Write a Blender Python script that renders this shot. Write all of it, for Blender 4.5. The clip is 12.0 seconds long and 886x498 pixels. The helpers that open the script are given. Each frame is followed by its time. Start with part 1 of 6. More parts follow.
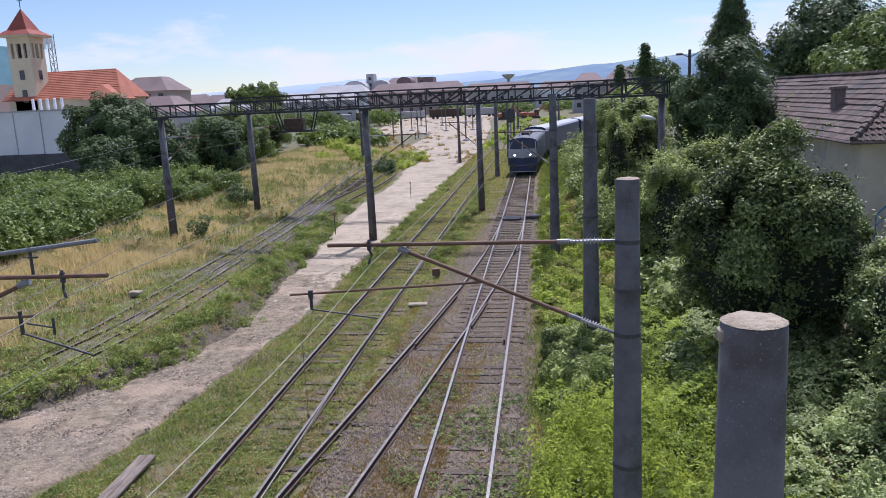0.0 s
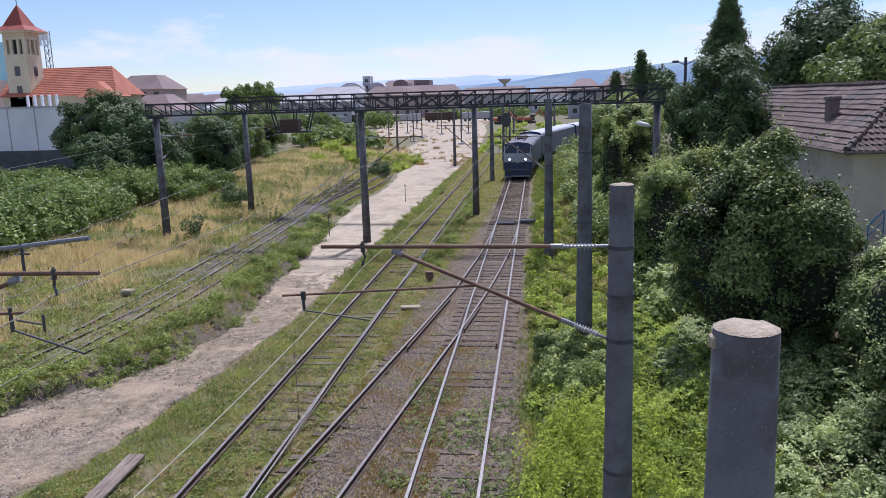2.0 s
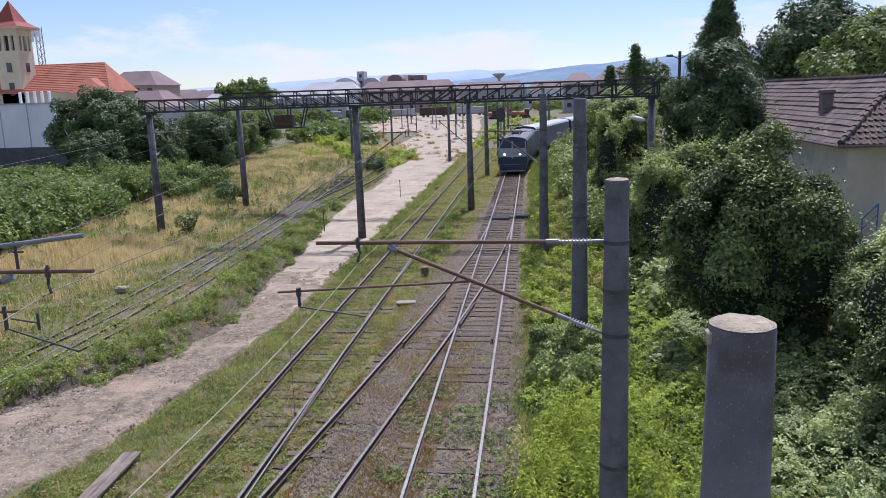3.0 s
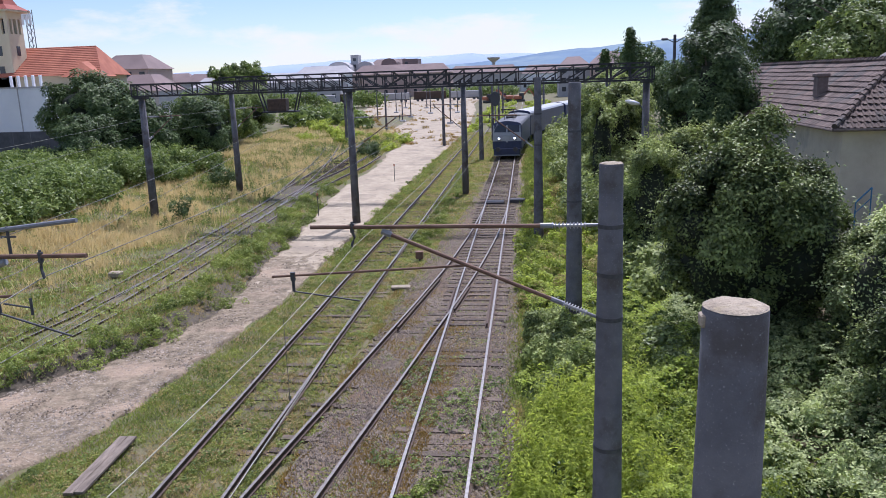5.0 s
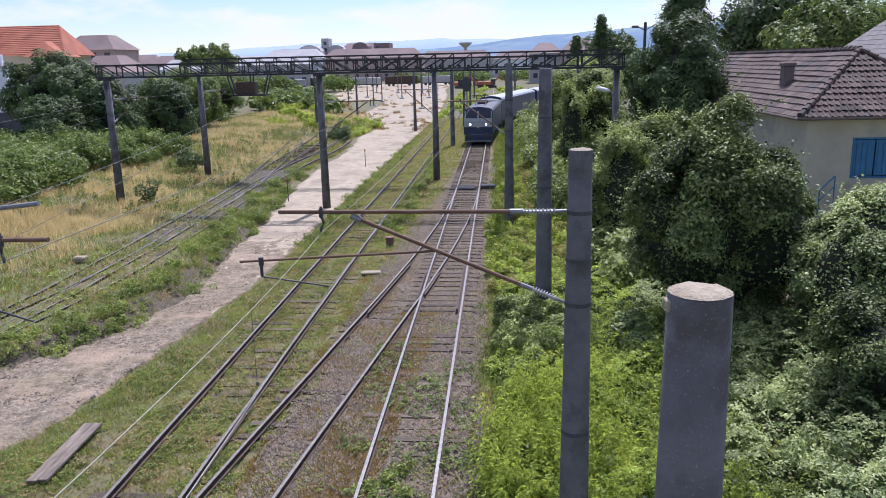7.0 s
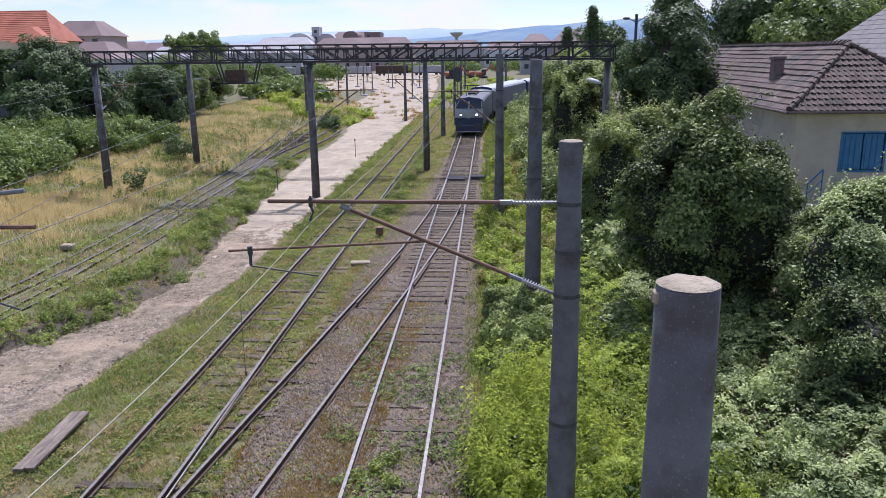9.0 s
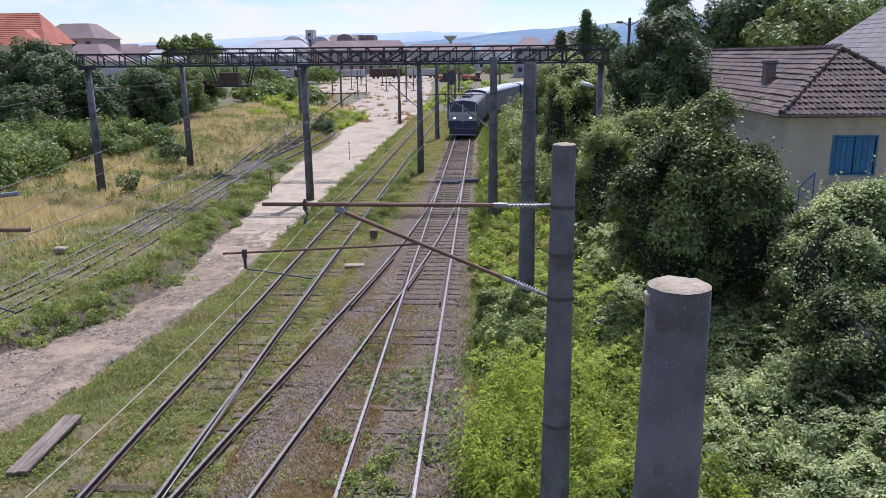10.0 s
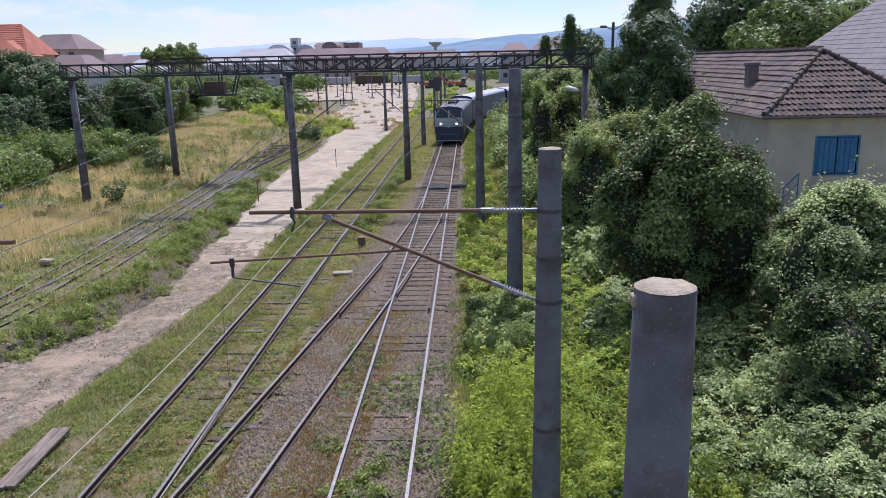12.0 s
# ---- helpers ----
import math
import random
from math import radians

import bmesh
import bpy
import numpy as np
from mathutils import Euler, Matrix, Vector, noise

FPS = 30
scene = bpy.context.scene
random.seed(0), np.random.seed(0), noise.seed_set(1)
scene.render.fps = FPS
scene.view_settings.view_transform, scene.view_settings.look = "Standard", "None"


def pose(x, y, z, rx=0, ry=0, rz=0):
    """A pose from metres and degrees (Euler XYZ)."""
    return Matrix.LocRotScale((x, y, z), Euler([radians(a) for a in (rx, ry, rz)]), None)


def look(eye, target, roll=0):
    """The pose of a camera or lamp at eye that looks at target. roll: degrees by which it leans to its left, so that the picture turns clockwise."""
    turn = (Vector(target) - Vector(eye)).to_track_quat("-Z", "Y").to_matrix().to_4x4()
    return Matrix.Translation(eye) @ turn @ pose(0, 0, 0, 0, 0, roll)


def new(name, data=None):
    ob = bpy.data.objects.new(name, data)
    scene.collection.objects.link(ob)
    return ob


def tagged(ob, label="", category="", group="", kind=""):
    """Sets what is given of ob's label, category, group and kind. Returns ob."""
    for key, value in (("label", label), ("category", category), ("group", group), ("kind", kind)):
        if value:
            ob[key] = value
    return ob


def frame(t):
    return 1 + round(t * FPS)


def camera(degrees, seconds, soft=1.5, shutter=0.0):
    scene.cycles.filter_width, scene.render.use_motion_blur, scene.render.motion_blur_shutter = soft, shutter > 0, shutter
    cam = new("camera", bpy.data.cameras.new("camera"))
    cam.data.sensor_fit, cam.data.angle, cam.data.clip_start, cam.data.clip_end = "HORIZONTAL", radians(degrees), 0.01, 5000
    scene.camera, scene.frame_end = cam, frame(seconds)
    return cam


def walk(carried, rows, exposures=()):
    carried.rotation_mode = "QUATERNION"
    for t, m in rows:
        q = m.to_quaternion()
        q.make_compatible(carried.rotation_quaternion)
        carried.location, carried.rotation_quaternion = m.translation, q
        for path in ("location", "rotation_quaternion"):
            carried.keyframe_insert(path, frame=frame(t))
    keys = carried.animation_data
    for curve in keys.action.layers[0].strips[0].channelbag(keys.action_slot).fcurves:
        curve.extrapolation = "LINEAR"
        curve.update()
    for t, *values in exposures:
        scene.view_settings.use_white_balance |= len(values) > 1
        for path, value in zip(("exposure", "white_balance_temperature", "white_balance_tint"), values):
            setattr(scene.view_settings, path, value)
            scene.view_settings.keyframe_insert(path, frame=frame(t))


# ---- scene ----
cam = camera(59.87, 12.0, soft=0.6)
PATH = [
    (0, pose(2.776, -0.000, 8.348, 78.813, 2.660, 7.143)),
    (0.5, pose(2.779, 0.015, 8.345, 79.012, 2.393, 6.998)),
    (1, pose(2.778, 0.018, 8.342, 79.070, 2.120, 6.932)),
    (1.5, pose(2.773, 0.009, 8.344, 79.057, 1.901, 6.839)),
    (2, pose(2.776, 0.013, 8.341, 79.044, 1.693, 6.862)),
    (2.5, pose(2.770, 0.019, 8.349, 78.888, 1.763, 6.657)),
    (4.5, pose(2.778, 0.036, 8.342, 77.873, 2.150, 6.162)),
    (5, pose(2.774, 0.032, 8.341, 77.506, 1.920, 6.039)),
    (5.5, pose(2.775, 0.031, 8.342, 77.254, 1.750, 5.793)),
    (6, pose(2.780, 0.046, 8.338, 77.169, 1.452, 5.452)),
    (6.5, pose(2.774, 0.026, 8.336, 76.858, 1.346, 4.957)),
    (7, pose(2.792, 0.050, 8.331, 76.394, 1.238, 3.981)),
    (9, pose(2.791, 0.051, 8.331, 75.673, 0.647, 3.326)),
    (9.5, pose(2.799, 0.050, 8.326, 75.787, 0.638, 3.193)),
    (10, pose(2.793, 0.002, 8.339, 75.890, 0.554, 2.886)),
    (10.5, pose(2.801, 0.000, 8.341, 75.957, 0.608, 2.443)),
    (11, pose(2.801, -0.047, 8.350, 76.061, 0.726, 2.117)),
    (11.5, pose(2.799, -0.024, 8.341, 76.190, 0.909, 1.920)),
    (12, pose(2.801, -0.015, 8.339, 76.314, 1.237, 1.824)),
]
walk(cam, PATH, exposures=((0, 0.0, 5690, 23), (5, 0.10, 5690, 23), (7, 0.17, 5690, 23), (9.5, 0.11, 5690, 23), (12, 0.05, 5690, 23)))

# ---- world, sun, exposure ----
SUN_AZ, SUN_EL = 12.0, 60.0          # degrees from +y towards +x, and above the ground
sun = new("sun", bpy.data.lights.new("sun", "SUN"))
sun.data.energy, sun.data.angle, sun.data.color = 5.0, radians(0.55), (1.0, 0.955, 0.89)
_a, _e = radians(SUN_AZ), radians(SUN_EL)
sun.matrix_world = look((0, 0, 60), (-math.sin(_a) * math.cos(_e), -math.cos(_a) * math.cos(_e), 60 - math.sin(_e)))
world = bpy.data.worlds.new("sky")
scene.world = world
world.use_nodes = True
wn, wl = world.node_tree.nodes, world.node_tree.links
bg = wn["Background"]
sky = wn.new("ShaderNodeTexSky")
sky.sky_type, sky.sun_disc, sky.sun_elevation, sky.sun_rotation = "NISHITA", False, _e, _a
sky.air_density, sky.dust_density, sky.ozone_density = 1.0, 0.12, 2.6
wc = wn.new("ShaderNodeTexCoord")
wsep = wn.new("ShaderNodeSeparateXYZ")
wl.new(wc.outputs["Generated"], wsep.inputs[0])
# clouds: stretched noise, thick in a low belt
wmap = wn.new("ShaderNodeMapping")
wmap.inputs["Scale"].default_value = (2.6, 2.6, 7.5)
wmap.inputs["Location"].default_value = (0.6, 0.2, 0.0)
wl.new(wc.outputs["Generated"], wmap.inputs[0])
wno = wn.new("ShaderNodeTexNoise")
wno.inputs["Scale"].default_value, wno.inputs["Detail"].default_value, wno.inputs["Roughness"].default_value = 1.9, 7.0, 0.58
wl.new(wmap.outputs[0], wno.inputs["Vector"])
wbelt = wn.new("ShaderNodeValToRGB")
for pos, val in ((0.0, 0.36), (0.025, 0.47), (0.06, 0.50), (0.095, 0.40), (0.14, 0.24), (0.25, 0.14), (0.5, 0.02)):
    el = wbelt.color_ramp.elements.new(pos)
    el.color = (val, val, val, 1)
wl.new(wsep.outputs["Z"], wbelt.inputs[0])
wadd = wn.new("ShaderNodeMath")
wadd.operation = "ADD"
wl.new(wno.outputs["Fac"], wadd.inputs[0])
wl.new(wbelt.outputs[0], wadd.inputs[1])
wramp = wn.new("ShaderNodeMapRange")
wramp.inputs["From Min"].default_value, wramp.inputs["From Max"].default_value = 0.95, 1.08
wl.new(wadd.outputs[0], wramp.inputs["Value"])
wmix = wn.new("ShaderNodeMixRGB")
wmix.inputs["Color2"].default_value = (8.0, 8.15, 8.5, 1)
wl.new(wramp.outputs[0], wmix.inputs["Fac"])
wl.new(sky.outputs[0], wmix.inputs["Color1"])
wl.new(wmix.outputs[0], bg.inputs["Color"])
bg.inputs["Strength"].default_value = 0.108

# ---- materials ----
def surface(name, dark, light, scale=4.0, rough=0.8, metal=0.0, bump=0.2, fine=40.0, patch=None, patch_scale=0.6, patch_at=0.55,
            spread=0.0, depth=0.02, speck=None, speck_scale=60.0, stretch=(1, 1, 1)):
    """Two-scale noise colour, optional large patches, specks and per-piece variation, with fine relief."""
    m = bpy.data.materials.new(name)
    m.use_nodes = True
    n, l = m.node_tree.nodes, m.node_tree.links
    b = n["Principled BSDF"]
    b.inputs["Roughness"].default_value, b.inputs["Metallic"].default_value = rough, metal
    geo = n.new("ShaderNodeNewGeometry")
    mp = n.new("ShaderNodeMapping")
    mp.inputs["Scale"].default_value = stretch
    l.new(geo.outputs["Position"], mp.inputs[0])
    a = n.new("ShaderNodeTexNoise")
    a.inputs["Scale"].default_value, a.inputs["Detail"].default_value, a.inputs["Roughness"].default_value = scale, 6.0, 0.65
    l.new(mp.outputs[0], a.inputs["Vector"])
    r = n.new("ShaderNodeMapRange")
    r.inputs["From Min"].default_value, r.inputs["From Max"].default_value = 0.32, 0.68
    l.new(a.outputs["Fac"], r.inputs["Value"])
    mix = n.new("ShaderNodeMixRGB")
    mix.inputs["Color1"].default_value, mix.inputs["Color2"].default_value = (*dark, 1), (*light, 1)
    l.new(r.outputs[0], mix.inputs["Fac"])
    out = mix.outputs[0]
    if patch:
        p = n.new("ShaderNodeTexNoise")
        p.inputs["Scale"].default_value, p.inputs["Detail"].default_value, p.inputs["Roughness"].default_value = patch_scale, 5.0, 0.6
        l.new(geo.outputs["Position"], p.inputs["Vector"])
        pr = n.new("ShaderNodeMapRange")
        pr.inputs["From Min"].default_value, pr.inputs["From Max"].default_value = patch_at - 0.06, patch_at + 0.07
        l.new(p.outputs["Fac"], pr.inputs["Value"])
        pm = n.new("ShaderNodeMixRGB")
        pm.inputs["Color2"].default_value = (*patch, 1)
        l.new(pr.outputs[0], pm.inputs["Fac"])
        l.new(out, pm.inputs["Color1"])
        out = pm.outputs[0]
    if speck:
        s = n.new("ShaderNodeTexNoise")
        s.inputs["Scale"].default_value, s.inputs["Detail"].default_value = speck_scale, 2.0
        l.new(geo.outputs["Position"], s.inputs["Vector"])
        sr = n.new("ShaderNodeMapRange")
        sr.inputs["From Min"].default_value, sr.inputs["From Max"].default_value = 0.66, 0.72
        l.new(s.outputs["Fac"], sr.inputs["Value"])
        sm = n.new("ShaderNodeMixRGB")
        sm.inputs["Color2"].default_value = (*speck, 1)
        l.new(sr.outputs[0], sm.inputs["Fac"])
        l.new(out, sm.inputs["Color1"])
        out = sm.outputs[0]
    if spread:
        oi = n.new("ShaderNodeObjectInfo")
        ad = n.new("ShaderNodeMath")
        ad.operation = "ADD"
        l.new(oi.outputs["Random"], ad.inputs[0])
        l.new(geo.outputs["Random Per Island"], ad.inputs[1])
        fr = n.new("ShaderNodeMath")
        fr.operation = "FRACT"
        l.new(ad.outputs[0], fr.inputs[0])
        vr = n.new("ShaderNodeMapRange")
        vr.inputs["To Min"].default_value, vr.inputs["To Max"].default_value = 1 - spread, 1 + spread
        l.new(fr.outputs[0], vr.inputs["Value"])
        hv = n.new("ShaderNodeHueSaturation")
        l.new(vr.outputs[0], hv.inputs["Value"])
        l.new(out, hv.inputs["Color"])
        out = hv.outputs[0]
    l.new(out, b.inputs["Base Color"])
    if bump:
        f = n.new("ShaderNodeTexNoise")
        f.inputs["Scale"].default_value, f.inputs["Detail"].default_value = fine, 4.0
        l.new(geo.outputs["Position"], f.inputs["Vector"])
        bp = n.new("ShaderNodeBump")
        bp.inputs["Strength"].default_value, bp.inputs["Distance"].default_value = bump, depth
        l.new(f.outputs["Fac"], bp.inputs["Height"])
        l.new(bp.outputs[0], b.inputs["Normal"])
    return m


def foliage(name, low, high, through_share=0.35, rough=0.5, dry=None, dry_share=0.0, gloss=0.18, mottle=0.35):
    """Leaves: every leaf has its own tone, and some sunlight passes through it."""
    m = bpy.data.materials.new(name)
    m.use_nodes = True
    n, l = m.node_tree.nodes, m.node_tree.links
    b = n["Principled BSDF"]
    b.inputs["Roughness"].default_value = rough
    b.inputs["Specular IOR Level"].default_value = gloss
    geo = n.new("ShaderNodeNewGeometry")
    mix = n.new("ShaderNodeMixRGB")
    mix.inputs["Color1"].default_value, mix.inputs["Color2"].default_value = (*low, 1), (*high, 1)
    no = n.new("ShaderNodeTexNoise")
    no.inputs["Scale"].default_value, no.inputs["Detail"].default_value = 0.7, 3.0
    l.new(geo.outputs["Position"], no.inputs["Vector"])
    ad = n.new("ShaderNodeMath")
    ad.operation = "MULTIPLY_ADD"
    ad.inputs[1].default_value = 0.55
    l.new(geo.outputs["Random Per Island"], ad.inputs[0])
    sh = n.new("ShaderNodeMapRange")
    sh.inputs["From Min"].default_value, sh.inputs["From Max"].default_value = 0.35, 0.7
    sh.inputs["To Max"].default_value = 0.45
    l.new(no.outputs["Fac"], sh.inputs["Value"])
    l.new(sh.outputs[0], ad.inputs[2])
    l.new(ad.outputs[0], mix.inputs["Fac"])
    out = mix.outputs[0]
    if dry:
        dn = n.new("ShaderNodeTexNoise")
        dn.inputs["Scale"].default_value, dn.inputs["Detail"].default_value = mottle, 4.0
        l.new(geo.outputs["Position"], dn.inputs["Vector"])
        da = n.new("ShaderNodeMath")
        da.operation = "MULTIPLY_ADD"
        da.inputs[1].default_value = 0.3
        l.new(geo.outputs["Random Per Island"], da.inputs[0])
        l.new(dn.outputs["Fac"], da.inputs[2])
        dr = n.new("ShaderNodeMapRange")
        dr.inputs["From Min"].default_value, dr.inputs["From Max"].default_value = 0.83 - dry_share, 0.93 - dry_share
        l.new(da.outputs[0], dr.inputs["Value"])
        dm = n.new("ShaderNodeMixRGB")
        dm.inputs["Color2"].default_value = (*dry, 1)
        l.new(dr.outputs[0], dm.inputs["Fac"])
        l.new(out, dm.inputs["Color1"])
        out = dm.outputs[0]
    l.new(out, b.inputs["Base Color"])
    tr = n.new("ShaderNodeBsdfTranslucent")
    hs = n.new("ShaderNodeHueSaturation")
    hs.inputs["Saturation"].default_value, hs.inputs["Value"].default_value = 1.1, 1.6
    l.new(out, hs.inputs["Color"])
    l.new(hs.outputs[0], tr.inputs["Color"])
    ms = n.new("ShaderNodeMixShader")
    ms.inputs[0].default_value = through_share
    l.new(b.outputs[0], ms.inputs[1])
    l.new(tr.outputs[0], ms.inputs[2])
    l.new(ms.outputs[0], n["Material Output"].inputs["Surface"])
    return m


M = dict(
    soil=surface("soil", (0.09, 0.075, 0.042), (0.20, 0.165, 0.095), 3.0, 0.95, bump=0.8, fine=18, patch=(0.115, 0.12, 0.045), patch_scale=0.35, patch_at=0.5),
    ballast=surface("ballast_bed", (0.085, 0.065, 0.046), (0.22, 0.178, 0.135), 9.0, 0.95, bump=1.0, fine=16, patch=(0.14, 0.095, 0.06), patch_scale=0.7, patch_at=0.52, speck=(0.26, 0.24, 0.22), speck_scale=22),
    stone=surface("ballast_stone", (0.075, 0.058, 0.044), (0.22, 0.182, 0.142), 5.0, 0.9, bump=0.3, spread=0.45),
    stone_pale=surface("pale_stone", (0.14, 0.118, 0.095), (0.33, 0.28, 0.225), 5.0, 0.9, bump=0.3, spread=0.4),
    road=surface("worn_concrete", (0.27, 0.222, 0.155), (0.42, 0.352, 0.255), 1.3, 0.9, bump=0.6, fine=9, patch=(0.25, 0.205, 0.15), patch_scale=0.3, patch_at=0.56, speck=(0.13, 0.115, 0.09), speck_scale=4),
    dirt=surface("stony_dirt", (0.095, 0.073, 0.046), (0.30, 0.242, 0.165), 3.4, 0.95, bump=1.0, fine=12, patch=(0.33, 0.25, 0.175), patch_scale=0.35, patch_at=0.57, depth=0.06, speck=(0.36, 0.32, 0.28), speck_scale=14),
    bank=surface("dark_bank", (0.055, 0.045, 0.032), (0.12, 0.10, 0.07), 3.0, 0.95, bump=0.9, fine=12),
    rust=surface("rusty_steel", (0.05, 0.034, 0.026), (0.115, 0.075, 0.055), 6.0, 0.75, 0.25, 0.3, 60),
    railtop=surface("worn_rail_head", (0.19, 0.178, 0.168), (0.34, 0.325, 0.305), 12.0, 0.45, 0.7, 0.05, 80),
    railtop_dull=surface("dull_rail_head", (0.10, 0.085, 0.075), (0.2, 0.175, 0.155), 8.0, 0.55, 0.4, 0.1, 80),
    timber=surface("old_sleeper_timber", (0.06, 0.045, 0.035), (0.145, 0.112, 0.086), 3.0, 0.9, bump=0.5, fine=30, spread=0.4, stretch=(1, 6, 6)),
    plank=surface("weathered_plank", (0.12, 0.095, 0.075), (0.27, 0.22, 0.175), 2.5, 0.85, bump=0.5, fine=30, spread=0.15, stretch=(5, 1, 5)),
    mast=surface("grey_mast_concrete", (0.10, 0.098, 0.108), (0.165, 0.16, 0.172), 2.2, 0.85, bump=0.25, fine=55, patch=(0.085, 0.075, 0.072), patch_scale=1.6, patch_at=0.56, speck=(0.30, 0.29, 0.29), speck_scale=75),
    masttop=surface("lichen_concrete", (0.23, 0.19, 0.14), (0.40, 0.34, 0.255), 9.0, 0.95, bump=0.8, fine=45, patch=(0.30, 0.25, 0.16), patch_scale=8, patch_at=0.6),
    band=surface("dark_steel_band", (0.06, 0.06, 0.065), (0.11, 0.11, 0.115), 8, 0.6, 0.5, 0.2),
    gantry=surface("dark_gantry_steel", (0.028, 0.028, 0.032), (0.06, 0.056, 0.058), 3.0, 0.65, 0.3, 0.2),
    armpipe=surface("brown_steel_pipe", (0.12, 0.066, 0.044), (0.21, 0.125, 0.085), 5, 0.75, 0.1, 0.2),
    galva=surface("galvanised_steel", (0.18, 0.185, 0.195), (0.28, 0.285, 0.295), 8, 0.55, 0.3, 0.1),
    ceramic=surface("grey_insulator", (0.30, 0.30, 0.31), (0.46, 0.46, 0.47), 10, 0.35, 0.0, 0.05),
    wire=surface("oxidised_wire", (0.13, 0.13, 0.11), (0.22, 0.215, 0.19), 6, 0.5, 0.6, 0.0),
    wire_bright=surface("worn_wire", (0.20, 0.20, 0.13), (0.30, 0.29, 0.20), 6, 0.55, 0.2, 0.0),
    tile=surface("old_roof_tile", (0.062, 0.042, 0.035), (0.145, 0.102, 0.085), 1.8, 0.85, bump=0.4, fine=30, spread=0.28, patch=(0.06, 0.055, 0.052), patch_scale=0.8, patch_at=0.58),
    tile_grey=surface("grey_slate", (0.19, 0.175, 0.165), (0.28, 0.26, 0.245), 1.5, 0.85, bump=0.4, fine=30, spread=0.2),
    plaster=surface("cream_plaster", (0.47, 0.39, 0.30), (0.61, 0.53, 0.42), 0.9, 0.92, bump=0.25, fine=30, patch=(0.42, 0.37, 0.30), patch_scale=0.7, patch_at=0.62),
    shutter=surface("blue_paint", (0.03, 0.13, 0.27), (0.05, 0.2, 0.38), 3, 0.55, bump=0.15),
    brick=surface("sooty_brick", (0.13, 0.10, 0.09), (0.22, 0.17, 0.15), 5, 0.9, bump=0.4, spread=0.2),
    bark=surface("bark", (0.07, 0.055, 0.04), (0.15, 0.12, 0.09), 6, 0.95, bump=0.8, fine=14, stretch=(4, 4, 1)),
    tower=surface("yellow_render", (0.58, 0.50, 0.34), (0.68, 0.6, 0.43), 0.3, 0.9, bump=0.1),
    redroof=surface("orange_clay_roof", (0.30, 0.095, 0.055), (0.42, 0.15, 0.085), 0.5, 0.85, bump=0.3, fine=4),
    darkred=surface("dark_red_roof", (0.22, 0.05, 0.035), (0.30, 0.075, 0.05), 0.5, 0.8, bump=0.2, fine=4),
    white=surface("white_cladding", (0.68, 0.70, 0.72), (0.80, 0.81, 0.82), 0.2, 0.6, bump=0.05),
    greywall=surface("grey_render", (0.36, 0.35, 0.36), (0.48, 0.47, 0.47), 0.1, 0.9, bump=0.1),
    pinkwall=surface("pink_render", (0.42, 0.31, 0.27), (0.52, 0.4, 0.35), 0.1, 0.9, bump=0.1),
    mauveroof=surface("mauve_tile_roof", (0.17, 0.125, 0.12), (0.25, 0.185, 0.175), 0.1, 0.85, bump=0.1),
    pane=surface("dark_glass", (0.03, 0.035, 0.045), (0.06, 0.065, 0.08), 0.5, 0.15, 0.0, 0.0),
    fence=surface("dark_fence", (0.045, 0.05, 0.06), (0.09, 0.095, 0.11), 1.0, 0.8),
    locoroof=surface("dusty_dark_roof", (0.07, 0.075, 0.09), (0.14, 0.145, 0.16), 1.0, 0.7, 0.0, 0.1),
    loco=surface("dull_blue_paint", (0.02, 0.028, 0.07), (0.038, 0.05, 0.11), 1.0, 0.45, 0.0, 0.05),
    locogrey=surface("pale_grey_paint", (0.30, 0.32, 0.36), (0.40, 0.42, 0.45), 1.0, 0.5, 0.0, 0.05),
    coach=surface("coach_grey_roof", (0.30, 0.315, 0.33), (0.40, 0.41, 0.43), 0.5, 0.5, 0.2, 0.05),
    redpaint=surface("orange_red_paint", (0.34, 0.11, 0.06), (0.46, 0.17, 0.09), 1.0, 0.6),
    lampwhite=surface("white_lamp_shell", (0.68, 0.69, 0.7), (0.8, 0.8, 0.8), 4, 0.4),
    # distance haze is painted into both hill colours as blue
    hill=surface("haze_blue_hill", (0.095, 0.16, 0.245), (0.14, 0.215, 0.30), 0.006, 1.0, bump=0.0, patch=(0.18, 0.25, 0.29), patch_scale=0.0045, patch_at=0.56),
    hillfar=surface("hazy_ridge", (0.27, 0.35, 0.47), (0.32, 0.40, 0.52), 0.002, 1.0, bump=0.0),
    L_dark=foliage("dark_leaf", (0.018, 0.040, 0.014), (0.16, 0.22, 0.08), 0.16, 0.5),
    L_mid=foliage("mid_leaf", (0.026, 0.056, 0.017), (0.30, 0.37, 0.105), 0.26, 0.45),
    L_bright=foliage("bright_leaf", (0.11, 0.155, 0.026), (0.54, 0.60, 0.14), 0.48, gloss=0.15),
    # low tone lowered towards black to deepen the vines' shaded side
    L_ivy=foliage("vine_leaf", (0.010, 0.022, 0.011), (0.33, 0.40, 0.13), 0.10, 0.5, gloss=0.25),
    L_grass=foliage("grass_blade", (0.11, 0.145, 0.034), (0.43, 0.45, 0.14), 0.38, 0.6, dry=(0.40, 0.32, 0.16), dry_share=0.19, gloss=0.1, mottle=1.1),
    L_straw=foliage("dry_straw", (0.40, 0.32, 0.15), (0.72, 0.61, 0.35), 0.38, 0.7, gloss=0.1),
    L_sunny=foliage("sunny_leaf", (0.05, 0.088, 0.022), (0.40, 0.46, 0.12), 0.28, 0.45),
    L_creeper=foliage("creeper_leaf", (0.052, 0.092, 0.03), (0.56, 0.63, 0.28), 0.26, 0.5, gloss=0.32),
